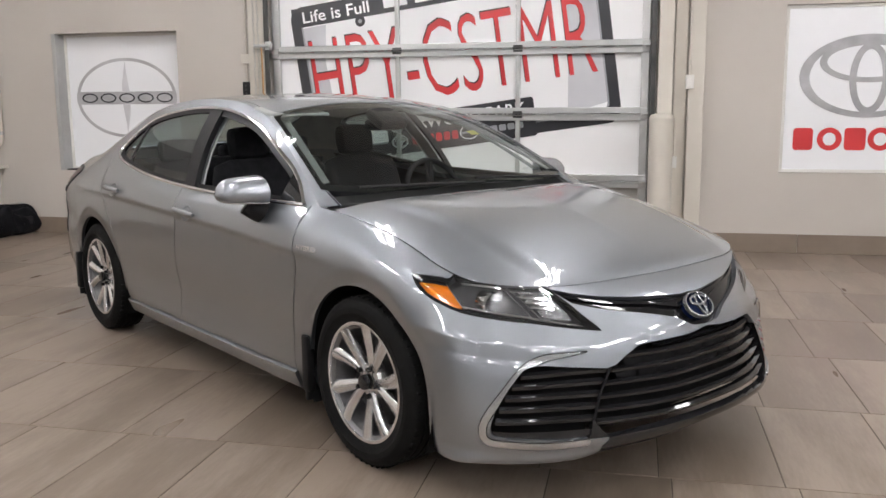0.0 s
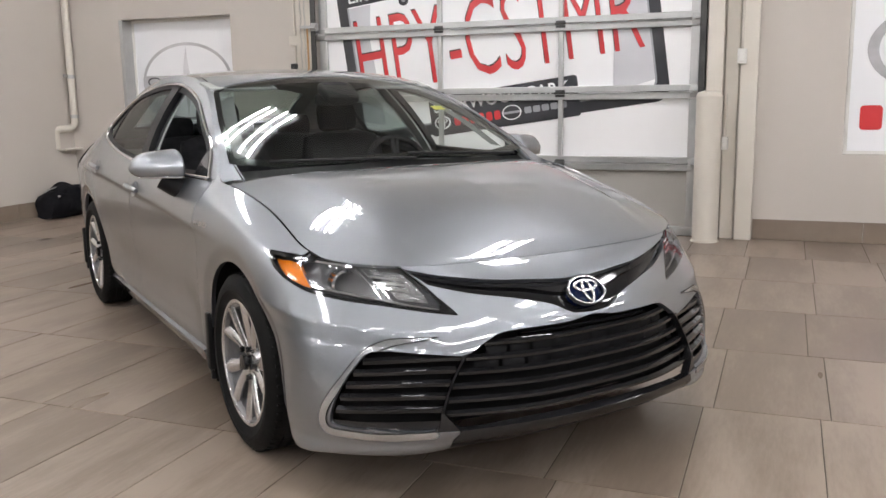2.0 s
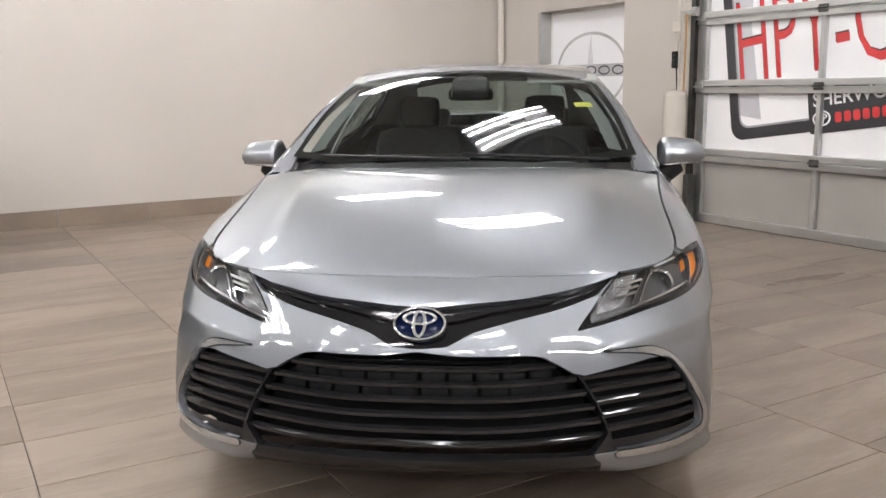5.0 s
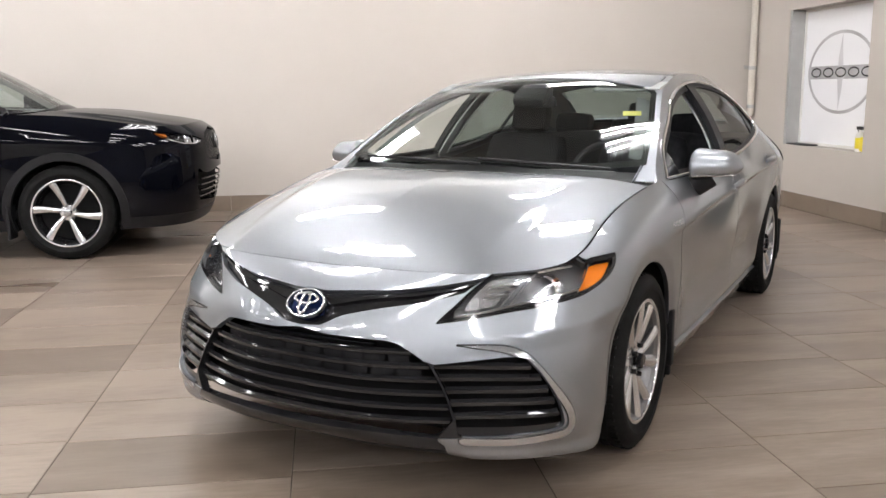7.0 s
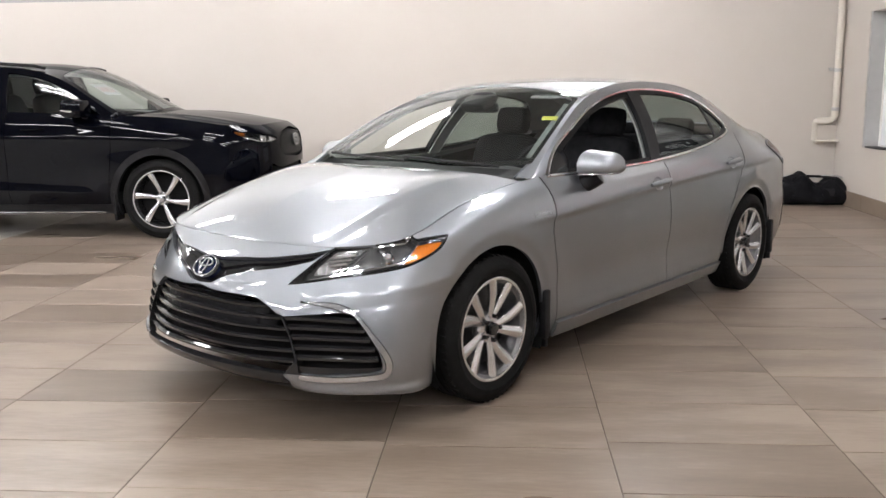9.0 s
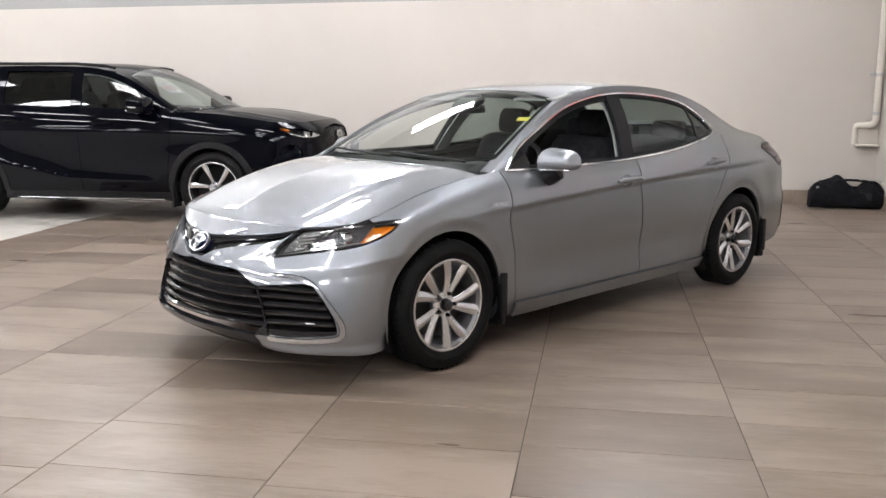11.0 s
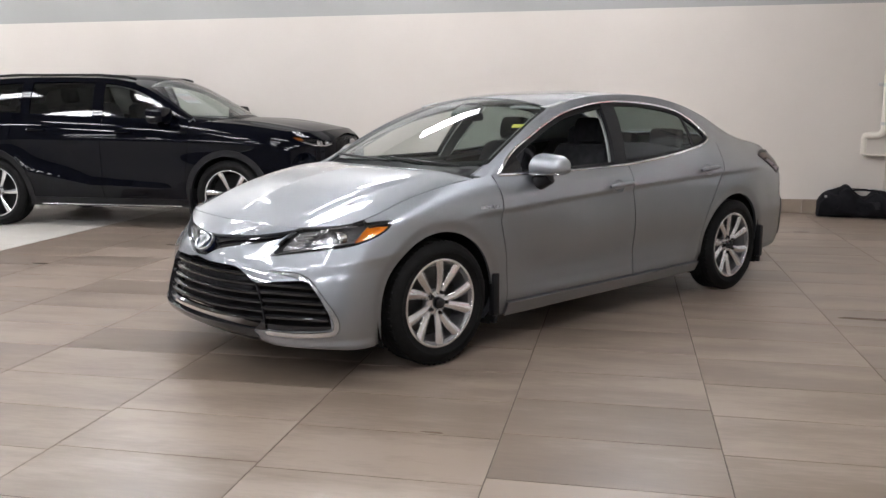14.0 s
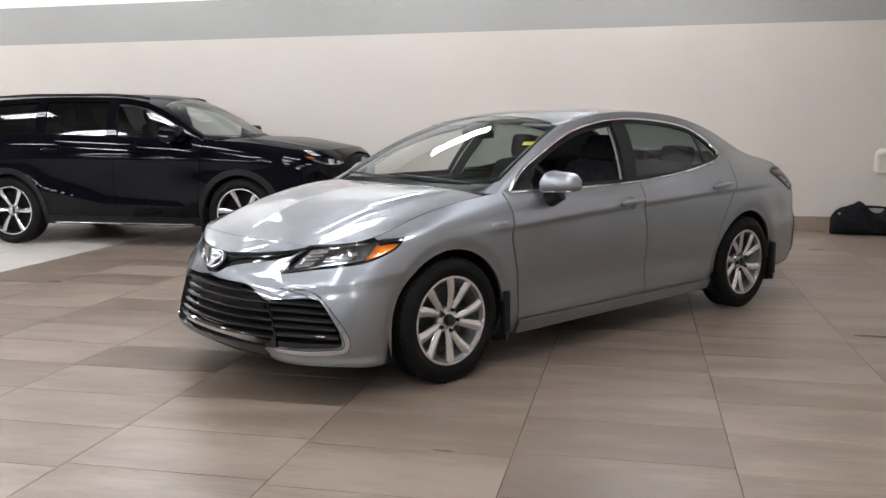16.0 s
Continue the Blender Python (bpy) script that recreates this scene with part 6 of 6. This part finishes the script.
M["clad"] = mottled("black_cladding", (0.008, 0.008, 0.009), (0.014, 0.014, 0.015), 14, 0.4, 0.08, Specular_IOR_Level=0.2)


def suv():
    car = empty("suv")
    b = Body(SUV_ROWS, 360, 48)
    ax, hub = 1.425, .383
    wx = lambda x: float(np.interp(-x, -b.g[24, 60:, 0], b.w[60:]))  # way round at a side station
    crease(b, [(wx(2.0), .93), (wx(.9), .97), (wx(-.9), .99), (wx(-2.0), 1.0)], .012, .07, wx(1.9), wx(-2.2))
    crease(b, [(wx(.9), .44), (wx(-.2), .47), (wx(-.95), .62), (wx(-1.2), .80)], .024, .07, wx(.9), wx(-1.3), .2, .8)
    s = Sheet(b.sheet.co, b.sheet.uv, b.sheet.faces)

    def arch(cx, r):
        return lambda q: np.where(q.co[:, 1] > .45, np.hypot(q.co[:, 0] - cx, q.co[:, 2] - hub), 9) - r
    for cx in (ax, -ax):
        _, s = s.cut(arch(cx, .425))
    clad = []
    for cx in (ax, -ax):
        c, s = s.cut(arch(cx, .490))
        clad.append(c)
    lamp, s = s.cut(inside_dist(round_poly([(.47, .935), (.47, .935), (.62, .975), (.80, 1.00), (1.05, 1.03), (1.05, 1.03), (.92, .955), (.74, .905), (.58, .905)])))
    grille, s = s.cut(inside_dist(round_poly([(-.1, 1.01), (.30, 1.0), (.43, .955), (.43, .955), (.46, .85), (.40, .76), (.40, .76), (-.1, .745)])))
    low, s = s.cut(inside_dist(round_poly([(-.1, .66), (.45, .65), (.62, .70), (.62, .70), (.64, .55), (.56, .42), (.56, .42), (-.1, .40)])))
    skirt, s = s.cut(lambda q: q.uv[:, 1] - .335)
    wing, rest = gap_cut(s, line_dist([(wx(.99), 1.3), (wx(.98), .9), (wx(.93), .5), (wx(.88), .2)]))
    if wing.co[:, 0].mean() < rest.co[:, 0].mean():
        wing, rest = rest, wing
    fdoor, rest = gap_cut(rest, line_dist([(wx(-.03), 1.4), (wx(-.06), .9), (wx(-.06), .2)]))
    if fdoor.co[:, 0].mean() < rest.co[:, 0].mean():
        fdoor, rest = rest, fdoor
    rdoor, quarter = gap_cut(rest, line_dist([(wx(-1.12), 1.4), (wx(-1.18), 1.0), (wx(-1.0), .70), (wx(-.93), .2)]))
    if rdoor.co[:, 0].mean() < quarter.co[:, 0].mean():
        rdoor, quarter = quarter, rdoor
    front = both(wing)
    put(front.rimmed(.02), "front_body", M["black_paint"], car)
    gr = put(both(grille.moved(-.03)), "grille", M["void"], car, "black mesh grille")
    for z in np.linspace(.78, .985, 7):
        for d in (-1, 1):
            bm = bmesh.new()
            for i in range(9):
                w0 = -.42 + .093 * i
                pts = [b.at(abs(w) + .001, zz, -.018, 1 if w >= 0 else -1) for w, zz in ((w0, z), (w0 + .0465, min(z + d * .016, 1.0)), (w0 + .093, z))]
                add_tube(bm, pts, .004, 5)
            part("grille_mesh", bm, M["gloss_black"], gr)
    lg = put(both(low.moved(-.05)), "lower_grille", M["void"], car)
    for z in (.45, .50, .55, .60):
        bm = bmesh.new()
        add_tube(bm, [b.at(abs(w) + .001, z, -.012, 1 if w >= 0 else -1) for w in np.linspace(-.56, .56, 31)], .010, 6)
        part("grille_bar", bm, M["gloss_black"], lg, "", True)
    f = b.skin_pose(.002, .90, -.01)
    f.translation.y = 0
    bm = bmesh.new()
    add_ring(bm, 0, 0, .095, .065, .016, .014, f, .014)
    add_ring(bm, 0, .016, .06, .028, .012, .009, f, .014)
    add_ring(bm, 0, -.003, .028, .056, .010, .010, f, .015)
    part("emblem", bm, M["satin"], car, "oval ring emblem", True)
    for flip in (False, True):
        q = (lambda a: a.mirrored()) if flip else (lambda a: a)
        side = -1 if flip else 1
        hl = put(q(lamp.moved(-.04)).rimmed(-.038), "headlamp", M["gloss_black"], car, "clear headlamp with amber corner")
        pane = put(q(lamp.moved(.001)), "lens", M["lens_glass"], hl)
        pane.visible_shadow = False
        am, _ = lamp.cut(inside_dist([(1.0, 1.02), (.90, 1.00), (.87, .975), (.93, .985)]))
        put(q(am.moved(-.008)).rimmed(.02), "turn_signal", M["amber_dark"], hl, "amber turn signal")
        for w, z in ((.56, .935), (.68, .95)):
            bm = bmesh.new()
            add_lathe(bm, [(.034, -.02), (.036, .006), (.028, .008), (.022, -.008), (.0005, -.012)], b.skin_pose(w, z, -.025, side), 22)
            part("reflector", bm, M["chrome"], hl, "", True)
        bm = bmesh.new()
        add_tube(bm, [b.at(w, z, -.012, side) for w, z in ((.49, .928), (.62, .912), (.76, .918), (.92, .965))], .007, 6)
        part("light_guide", bm, M["chrome"], hl, "", True)
        for c in clad:
            put(q(c.moved(.006)).rimmed(.05), "arch_cladding", M["clad"], car, "black arch cladding")
        put(q(skirt.moved(.004)).rimmed(.04), "side_skirt", M["clad"], car)
        bm = bmesh.new()
        add_tube(bm, [b.at(w, .262, .012, side) for w in np.linspace(wx(.86), wx(-.86), 20)], .008, 6)
        part("sill_strip", bm, M["chrome"], car, "thin chrome strip along the sill", True)
        for d, nm, x0, z0 in ((fdoor, "front_door", .13, 1.055), (rdoor, "rear_door", -.93, 1.08)):
            o = put(q(d).rimmed(.018), nm, M["black_paint"], car)
            bm = bmesh.new()
            pts = [b.at(wx(x0) - .20 * (1 - t) + .0, z0, .008 + .024 * math.sin(math.pi * (.12 + .76 * t)), side) for t in np.linspace(0, 1, 10)]
            add_tube(bm, pts, .013, 8)
            part("handle", bm, M["black_paint"], o, "", True)
        put(q(quarter).rimmed(.02), "rear_quarter", M["black_paint"], car)
        for cx in (ax, -ax):
            bm = bmesh.new()
            rows = []
            for k in range(24):
                a = radians(-20 + 220 * k / 23)
                rows.append([bm.verts.new((cx + .44 * math.cos(a), side * y, hub + .44 * math.sin(a))) for y in (.93, .55)])
            for p, r_ in zip(rows, rows[1:]):
                bm.faces.new((p[0], p[1], r_[1], r_[0]))
            bm.faces.new([r_[1] for r_ in rows])
            part("arch_liner", bm, M["void"], car)
            block("mud_flap", (cx - .46, min(side * .78, side * .955), .18), (cx - .435, max(side * .78, side * .955), .46), M["clad"], car, .006)

    # bonnet
    edge = b.g[-1]
    i5 = int(np.argmin(np.hypot(edge[:, 0] - 2.06, edge[:, 1] - .765)))
    i8 = int(np.argmin(np.abs(edge[:, 0] - 1.12) + (edge[:, 1] < .5) * 9))

    def resample(p, n):
        k = arc_length(p)
        return np.stack([np.interp(np.linspace(0, k[-1], n), k, p[:, j]) for j in range(3)], axis=1)
    na, nb = 40, 44
    front_c, side_c = resample(edge[:i5 + 1], na), resample(edge[i5:i8 + 1], nb)
    rear = curve3([(1.34, 0, 1.205), (1.32, .35, 1.20), (1.24, .65, 1.19), tuple(edge[i8])], na)
    mid = curve3([(2.38, 0, 1.075), (2.2, 0, 1.115), (1.9, 0, 1.155), (1.6, 0, 1.185), (1.34, 0, 1.205)], nb)
    g = coons(mid, side_c, front_c, rear)
    v, u = np.meshgrid(np.linspace(0, 1, na), np.linspace(0, 1, nb), indexing="ij")
    g[:, :, 2] += .014 * np.exp(-((v - .72) / .10) ** 2) * np.sin(np.pi * u) ** .7
    sh = Sheet(g.reshape(-1, 3), g[:, :, :2].reshape(-1, 2), grid_faces(na, nb)[:, ::-1])
    sh.co[:nb, 1] = 0
    put(both(sh).rimmed(.02), "bonnet", M["black_paint"], car)

    n = 140
    top, tg = top_sheet(SUV_MID, SUV_RAIL, n, 30, 0)
    top.co[:n, 1] = 0
    screen, rest = top.cut(inside_dist([(1.24, -.1), (1.22, .35), (1.15, .62), (1.02, .79), (.70, .735), (.45, .67), (.41, .62), (.385, .3), (.38, -.1)]))
    back, rest = rest.cut(inside_dist([(-2.10, -.1), (-2.12, .5), (-2.34, .55), (-2.36, -.1)]))
    put(both(rest).rimmed(.015), "roof", M["black_paint"], car)
    put(both(rest.moved(-.03)), "headliner", M["pale_trim"], car)
    p = put(both(screen.moved(-.002)), "windscreen", M["screen_glass"], car)
    p.visible_shadow = False
    p = put(both(back.moved(-.002)), "rear_window", M["privacy_glass"], car)
    rail = tg[-1]
    keep = edge[edge[:, 1] > .5]
    keep = keep[np.argsort(-keep[:, 0])]
    tr = (rail[:, 0] - rail[-1, 0]) / (rail[0, 0] - rail[-1, 0])
    bx = -2.36 + (1.03 + 2.36) * tr
    belt = np.stack([bx, np.interp(-bx, -keep[:, 0], keep[:, 1]), np.interp(-bx, -keep[:, 0], keep[:, 2])], axis=1)
    vv = np.linspace(0, 1, 26)[:, None, None]
    sg = belt[None] * (1 - vv) + rail[None] * vv
    sg[:, :, 1:2] += .05 * np.linalg.norm(rail - belt, axis=1)[None, :, None] * np.sin(np.pi * vv)
    side_sheet = Sheet(sg.reshape(-1, 3), np.stack([sg[:, :, 0], sg[:, :, 2]], axis=-1).reshape(-1, 2), grid_faces(26, n))
    dlo = inside_dist(round_poly([(.86, 1.195), (.86, 1.195), (.2, 1.212), (-.9, 1.258), (-1.7, 1.29), (-2.02, 1.315), (-2.02, 1.315), (-1.85, 1.53), (-1.65, 1.575), (-1.0, 1.60), (-.3, 1.598), (.1, 1.565), (.40, 1.475), (.66, 1.33)]))
    win, pil = side_sheet.cut(dlo)
    lines = ((-.035, -.08), (-.16, -.20), (-.94, -.97), (-1.04, -1.10))
    bp = lambda q, a: q.uv[:, 0] - (a[0] + (a[1] - a[0]) * (q.uv[:, 1] - 1.2) / .4)
    fwin, r1 = win.cut(lambda q: -bp(q, lines[0]))
    p1, r1 = r1.cut(lambda q: -bp(q, lines[1]))
    rwin, r1 = r1.cut(lambda q: -bp(q, lines[2]))
    p2, qwin = r1.cut(lambda q: -bp(q, lines[3]))
    for flip in (False, True):
        q = (lambda a: a.mirrored()) if flip else (lambda a: a)
        side = -1 if flip else 1
        put(q(pil).rimmed(.02), "side_pillar", M["black_paint"], car)
        put(q(pil.moved(-.035)), "pillar_trim", M["pale_trim"], car)
        for p in (p1, p2):
            put(q(p).rimmed(.02), "door_pillar", M["black_paint"], car)
        gl = put(q(fwin.moved(-.008)), "door_glass", M["front_glass"], car)
        gl.visible_shadow = False
        put(q(rwin.moved(-.008)), "door_glass", M["privacy_glass"], car, "dark privacy glass")
        put(q(qwin.moved(-.008)), "quarter_glass", M["privacy_glass"], car)
        tube("roof_bar", [(.25, side * .655, 1.63), (.15, side * .66, 1.655), (-.2, side * .66, 1.68), (-1.2, side * .66, 1.69), (-1.7, side * .66, 1.67), (-1.82, side * .65, 1.66)], .016, M["gloss_black"], car, 8, "black roof rail")
        bm = bmesh.new()
        cushion(bm, (-.11, -.12, -.085), (.10, .12, .085), .04, pose(.70, side * 1.00, 1.245))
        mi = part("door_mirror", bm, M["black_paint"], car, "", True)
        tube("mirror_foot", [(.74, side * .87, 1.16), (.73, side * .93, 1.18), (.72, side * .97, 1.20)], .03, M["clad"], mi, 8)
        tube("signal_strip", [(.60, side * 1.10, 1.235), (.66, side * 1.125, 1.225), (.77, side * 1.10, 1.22)], .008, M["chrome"], mi, 6)
    sp = spoke_set(6, (0,), .026, .060, 8, .58, .80, .03, .006)
    for x, side in ((ax, 1), (ax, -1), (-ax, 1), (-ax, -1)):
        w = wheel("wheel", .381, .235, .272, sp, (M["tyre"], M["gloss_black"], M["void"], M["satin"], M["disc"]), "", M["alloy"])
        tagged(w, "black and silver wheel with six broad spokes")
        w.parent = car
        w.matrix_basis = pose(x, side * .825, hub, 0, 25 + 50 * (x > 0), 0 if side > 0 else 180)
    block("underbody", (-2.2, -.78, .24), (2.2, .78, .40), M["void"], car, .02)
    block("bulkhead", (1.05, -.75, .40), (1.12, .75, 1.15), M["void"], car, .01)
    for x, y in ((.10, .40), (.10, -.40), (-.85, .40), (-.85, -.40)):
        bm = bmesh.new()
        cushion(bm, (-.26, -.25, 0), (.26, .25, .18), .05, pose(x, y, .62))
        cushion(bm, (-.09, -.25, 0), (.07, .25, .64), .05, pose(x - .25, y, .76, 0, -16, 0))
        cushion(bm, (-.055, -.13, 0), (.05, .13, .18), .04, pose(x - .44, y, 1.38, 0, -10, 0))
        part("seat", bm, M["seat"], car, "", True)
    bm = bmesh.new()
    cushion(bm, (-.25, -.76, -.2), (.25, .76, .14), .05, pose(.86, 0, 1.02))
    part("dashboard", bm, M["dash"], car, "", True)
    sheet_ = block("window_notice", (-.001, -.16, -.095), (.001, .16, .095), M["poster_grey"], car, 0, "grey paper notice with red lettering behind the windscreen")
    sheet_.matrix_basis = pose(.735, -.42, 1.42, 0, -58, 0)
    text_part("lettering", "SOLD", .12, M["dull_red"], sheet_, Matrix.Translation((.0022, 0, -.042)) @ Matrix(((0, 0, 1, 0), (1, 0, 0, 0), (0, 1, 0, 0), (0, 0, 0, 1))), .0005, .95, .002, "CENTER", "red letters")
    car.matrix_world = pose(-5.0, 0.0, 0, 0, 0, 90)
    return tagged(car, "black mid-size suv with dark rear glass parked on the pale tiles", "car")


suv()


# ---- floor: long stone-look tiles ----
def tile_material(name, stops, rough):
    m = principled(name, stops[1][1], rough, 0.0)
    info = nd(m, "ShaderNodeObjectInfo")
    geo = nd(m, "ShaderNodeNewGeometry")
    pos = nd(m, "ShaderNodeVectorMath")
    shift = nd(m, "ShaderNodeVectorMath")
    pick = nd(m, "ShaderNodeMath")
    pick.operation = "ADD"
    wire(m, info.outputs["Random"], pick.inputs[0])
    wire(m, geo.outputs["Random Per Island"], pick.inputs[1])
    shift.operation = "SCALE"
    shift.inputs[0].default_value = (17.0, 31.0, 9.0)
    wire(m, pick.outputs[0], shift.inputs["Scale"])
    wire(m, geo.outputs["Position"], pos.inputs[0])
    wire(m, shift.outputs[0], pos.inputs[1])
    mp = nd(m, "ShaderNodeMapping")
    mp.inputs["Scale"].default_value = (3.4, 0.8, 1.0)
    mp.inputs["Rotation"].default_value = (0, 0, 0.22)
    wire(m, pos.outputs[0], mp.inputs[0])
    streak = nd(m, "ShaderNodeTexNoise", Scale=1.4, Detail=5, Roughness=0.55)
    wire(m, mp.outputs[0], streak.inputs["Vector"])
    cloud = nd(m, "ShaderNodeTexNoise", Scale=0.6, Detail=3, Roughness=0.5)
    wire(m, mp.outputs[0], cloud.inputs["Vector"])
    mixf = nd(m, "ShaderNodeMix")
    mixf.inputs[0].default_value = 0.42
    wire(m, streak.outputs["Fac"], mixf.inputs[2])
    wire(m, cloud.outputs["Fac"], mixf.inputs[3])
    tone = nd(m, "ShaderNodeMath")
    tone.operation = "MULTIPLY_ADD"
    tone.inputs[1].default_value, tone.inputs[2].default_value = 0.18, -0.09
    wire(m, pick.outputs[0], tone.inputs[0])
    add = nd(m, "ShaderNodeMath")
    add.operation = "ADD"
    grain_map = nd(m, "ShaderNodeMapping")
    grain_map.inputs["Scale"].default_value = (60.0, 9.0, 1.0)
    grain_map.inputs["Rotation"].default_value = (0, 0, 0.10)
    wire(m, pos.outputs[0], grain_map.inputs[0])
    grain = nd(m, "ShaderNodeTexNoise", Scale=1.0, Detail=4, Roughness=0.65)
    wire(m, grain_map.outputs[0], grain.inputs["Vector"])
    fine = nd(m, "ShaderNodeMath")
    fine.operation = "MULTIPLY_ADD"
    fine.inputs[1].default_value = 0.22
    fine.inputs[2].default_value = -0.11
    wire(m, grain.outputs["Fac"], fine.inputs[0])
    grained = nd(m, "ShaderNodeMath")
    grained.operation = "ADD"
    wire(m, mixf.outputs[0], grained.inputs[0])
    wire(m, fine.outputs[0], grained.inputs[1])
    wire(m, grained.outputs[0], add.inputs[0])
    wire(m, tone.outputs[0], add.inputs[1])
    wire(m, ramp(m, add.outputs[0], stops), bsdf(m).inputs["Base Color"])
    rr = nd(m, "ShaderNodeMapRange")
    rr.inputs["To Min"].default_value, rr.inputs["To Max"].default_value = rough - 0.08, rough + 0.10
    wire(m, cloud.outputs["Fac"], rr.inputs["Value"])
    wire(m, rr.outputs[0], bsdf(m).inputs["Roughness"])
    return m


M["tile"] = tile_material("stone_tile", [(0.34, (0.150, 0.115, 0.088)), (0.50, (0.192, 0.149, 0.115)), (0.65, (0.28, 0.224, 0.179))], 0.30)
M["pale_tile"] = tile_material("pale_tile", [(0.3, (0.50, 0.47, 0.42)), (0.5, (0.56, 0.53, 0.48)), (0.7, (0.62, 0.59, 0.54))], 0.34)

floor = tagged(block("floor", (XL - 0.2, YF - 0.2, -0.2), (XR + 0.2, YB + TH + 0.4, -0.0025), M["grout"]), "showroom floor of long grey-brown stone tiles", "floor", kind="structure")
TY, TX, GAP, YPALE = 0.88, 0.447, 0.0034, -0.18


def tile_mesh(name, w, d, mat):
    bm = bmesh.new()
    c = 0.0015
    lo = [bm.verts.new((x * w / 2, y * d / 2, -0.004)) for x, y in ((-1, -1), (1, -1), (1, 1), (-1, 1))]
    hi = [bm.verts.new((x * (w / 2 - c), y * (d / 2 - c), 0)) for x, y in ((-1, -1), (1, -1), (1, 1), (-1, 1))]
    bm.faces.new(hi)
    for k in range(4):
        bm.faces.new((lo[k], lo[(k + 1) % 4], hi[(k + 1) % 4], hi[k]))
    me = bpy.data.meshes.new(name)
    bm.to_mesh(me)
    bm.free()
    me.materials.append(mat)
    return me


tiles, rest_v, rest_f, pale_v, pale_f = [], [], [], [], []
row = 0
for j in range(-14, 9):
    y0, y1 = 2.46 + TY * j, 2.46 + TY * (j + 1)
    off = (0.315, 0.27, 0.31, 0.24, 0.30)[j % 5]
    for i in range(-20, 28):
        x0, x1 = off + TX * i, off + TX * (i + 1)
        x0, x1, ya, yb = max(x0, XL), min(x1, XR), max(y0, YF), min(y1, YB)
        if x1 - x0 < 0.02 or yb - ya < 0.02:
            continue
        for pale, yc, yd in ((True, ya, min(yb, YPALE)), (False, max(ya, YPALE), yb)):
            if yd - yc < 0.02:
                continue
            cx, cy, w, d = (x0 + x1) / 2, (yc + yd) / 2, x1 - x0 - GAP, yd - yc - GAP
            if not pale and -3.4 < cx < 4.1 and 1.5 < cy < 8.4:
                tiles.append((cx, cy, round(w, 3), round(d, 3)))
            else:
                v, f = (pale_v, pale_f) if pale else (rest_v, rest_f)
                n, c = len(v), 0.0015
                v += [(cx + sx * w / 2, cy + sy * d / 2, -0.004) for sx, sy in ((-1, -1), (1, -1), (1, 1), (-1, 1))]
                v += [(cx + sx * (w / 2 - c), cy + sy * (d / 2 - c), 0) for sx, sy in ((-1, -1), (1, -1), (1, 1), (-1, 1))]
                f += [(n + 4, n + 5, n + 6, n + 7)] + [(n + k, n + (k + 1) % 4, n + 4 + (k + 1) % 4, n + 4 + k) for k in range(4)]
tagged(mesh_from("tile_field", rest_v, rest_f, M["tile"], floor), kind="stuff")
tagged(mesh_from("pale_tile_field", pale_v, pale_f, M["pale_tile"], floor, label="pale cream floor tiles"), kind="stuff")
tile_data = {}
for cx, cy, w, d in tiles:
    if (w, d) not in tile_data:
        tile_data[w, d] = tile_mesh("tile", w, d, M["tile"])
    ob = new("tile", tile_data[w, d])
    ob.parent, ob.location = floor, (cx, cy, 0)
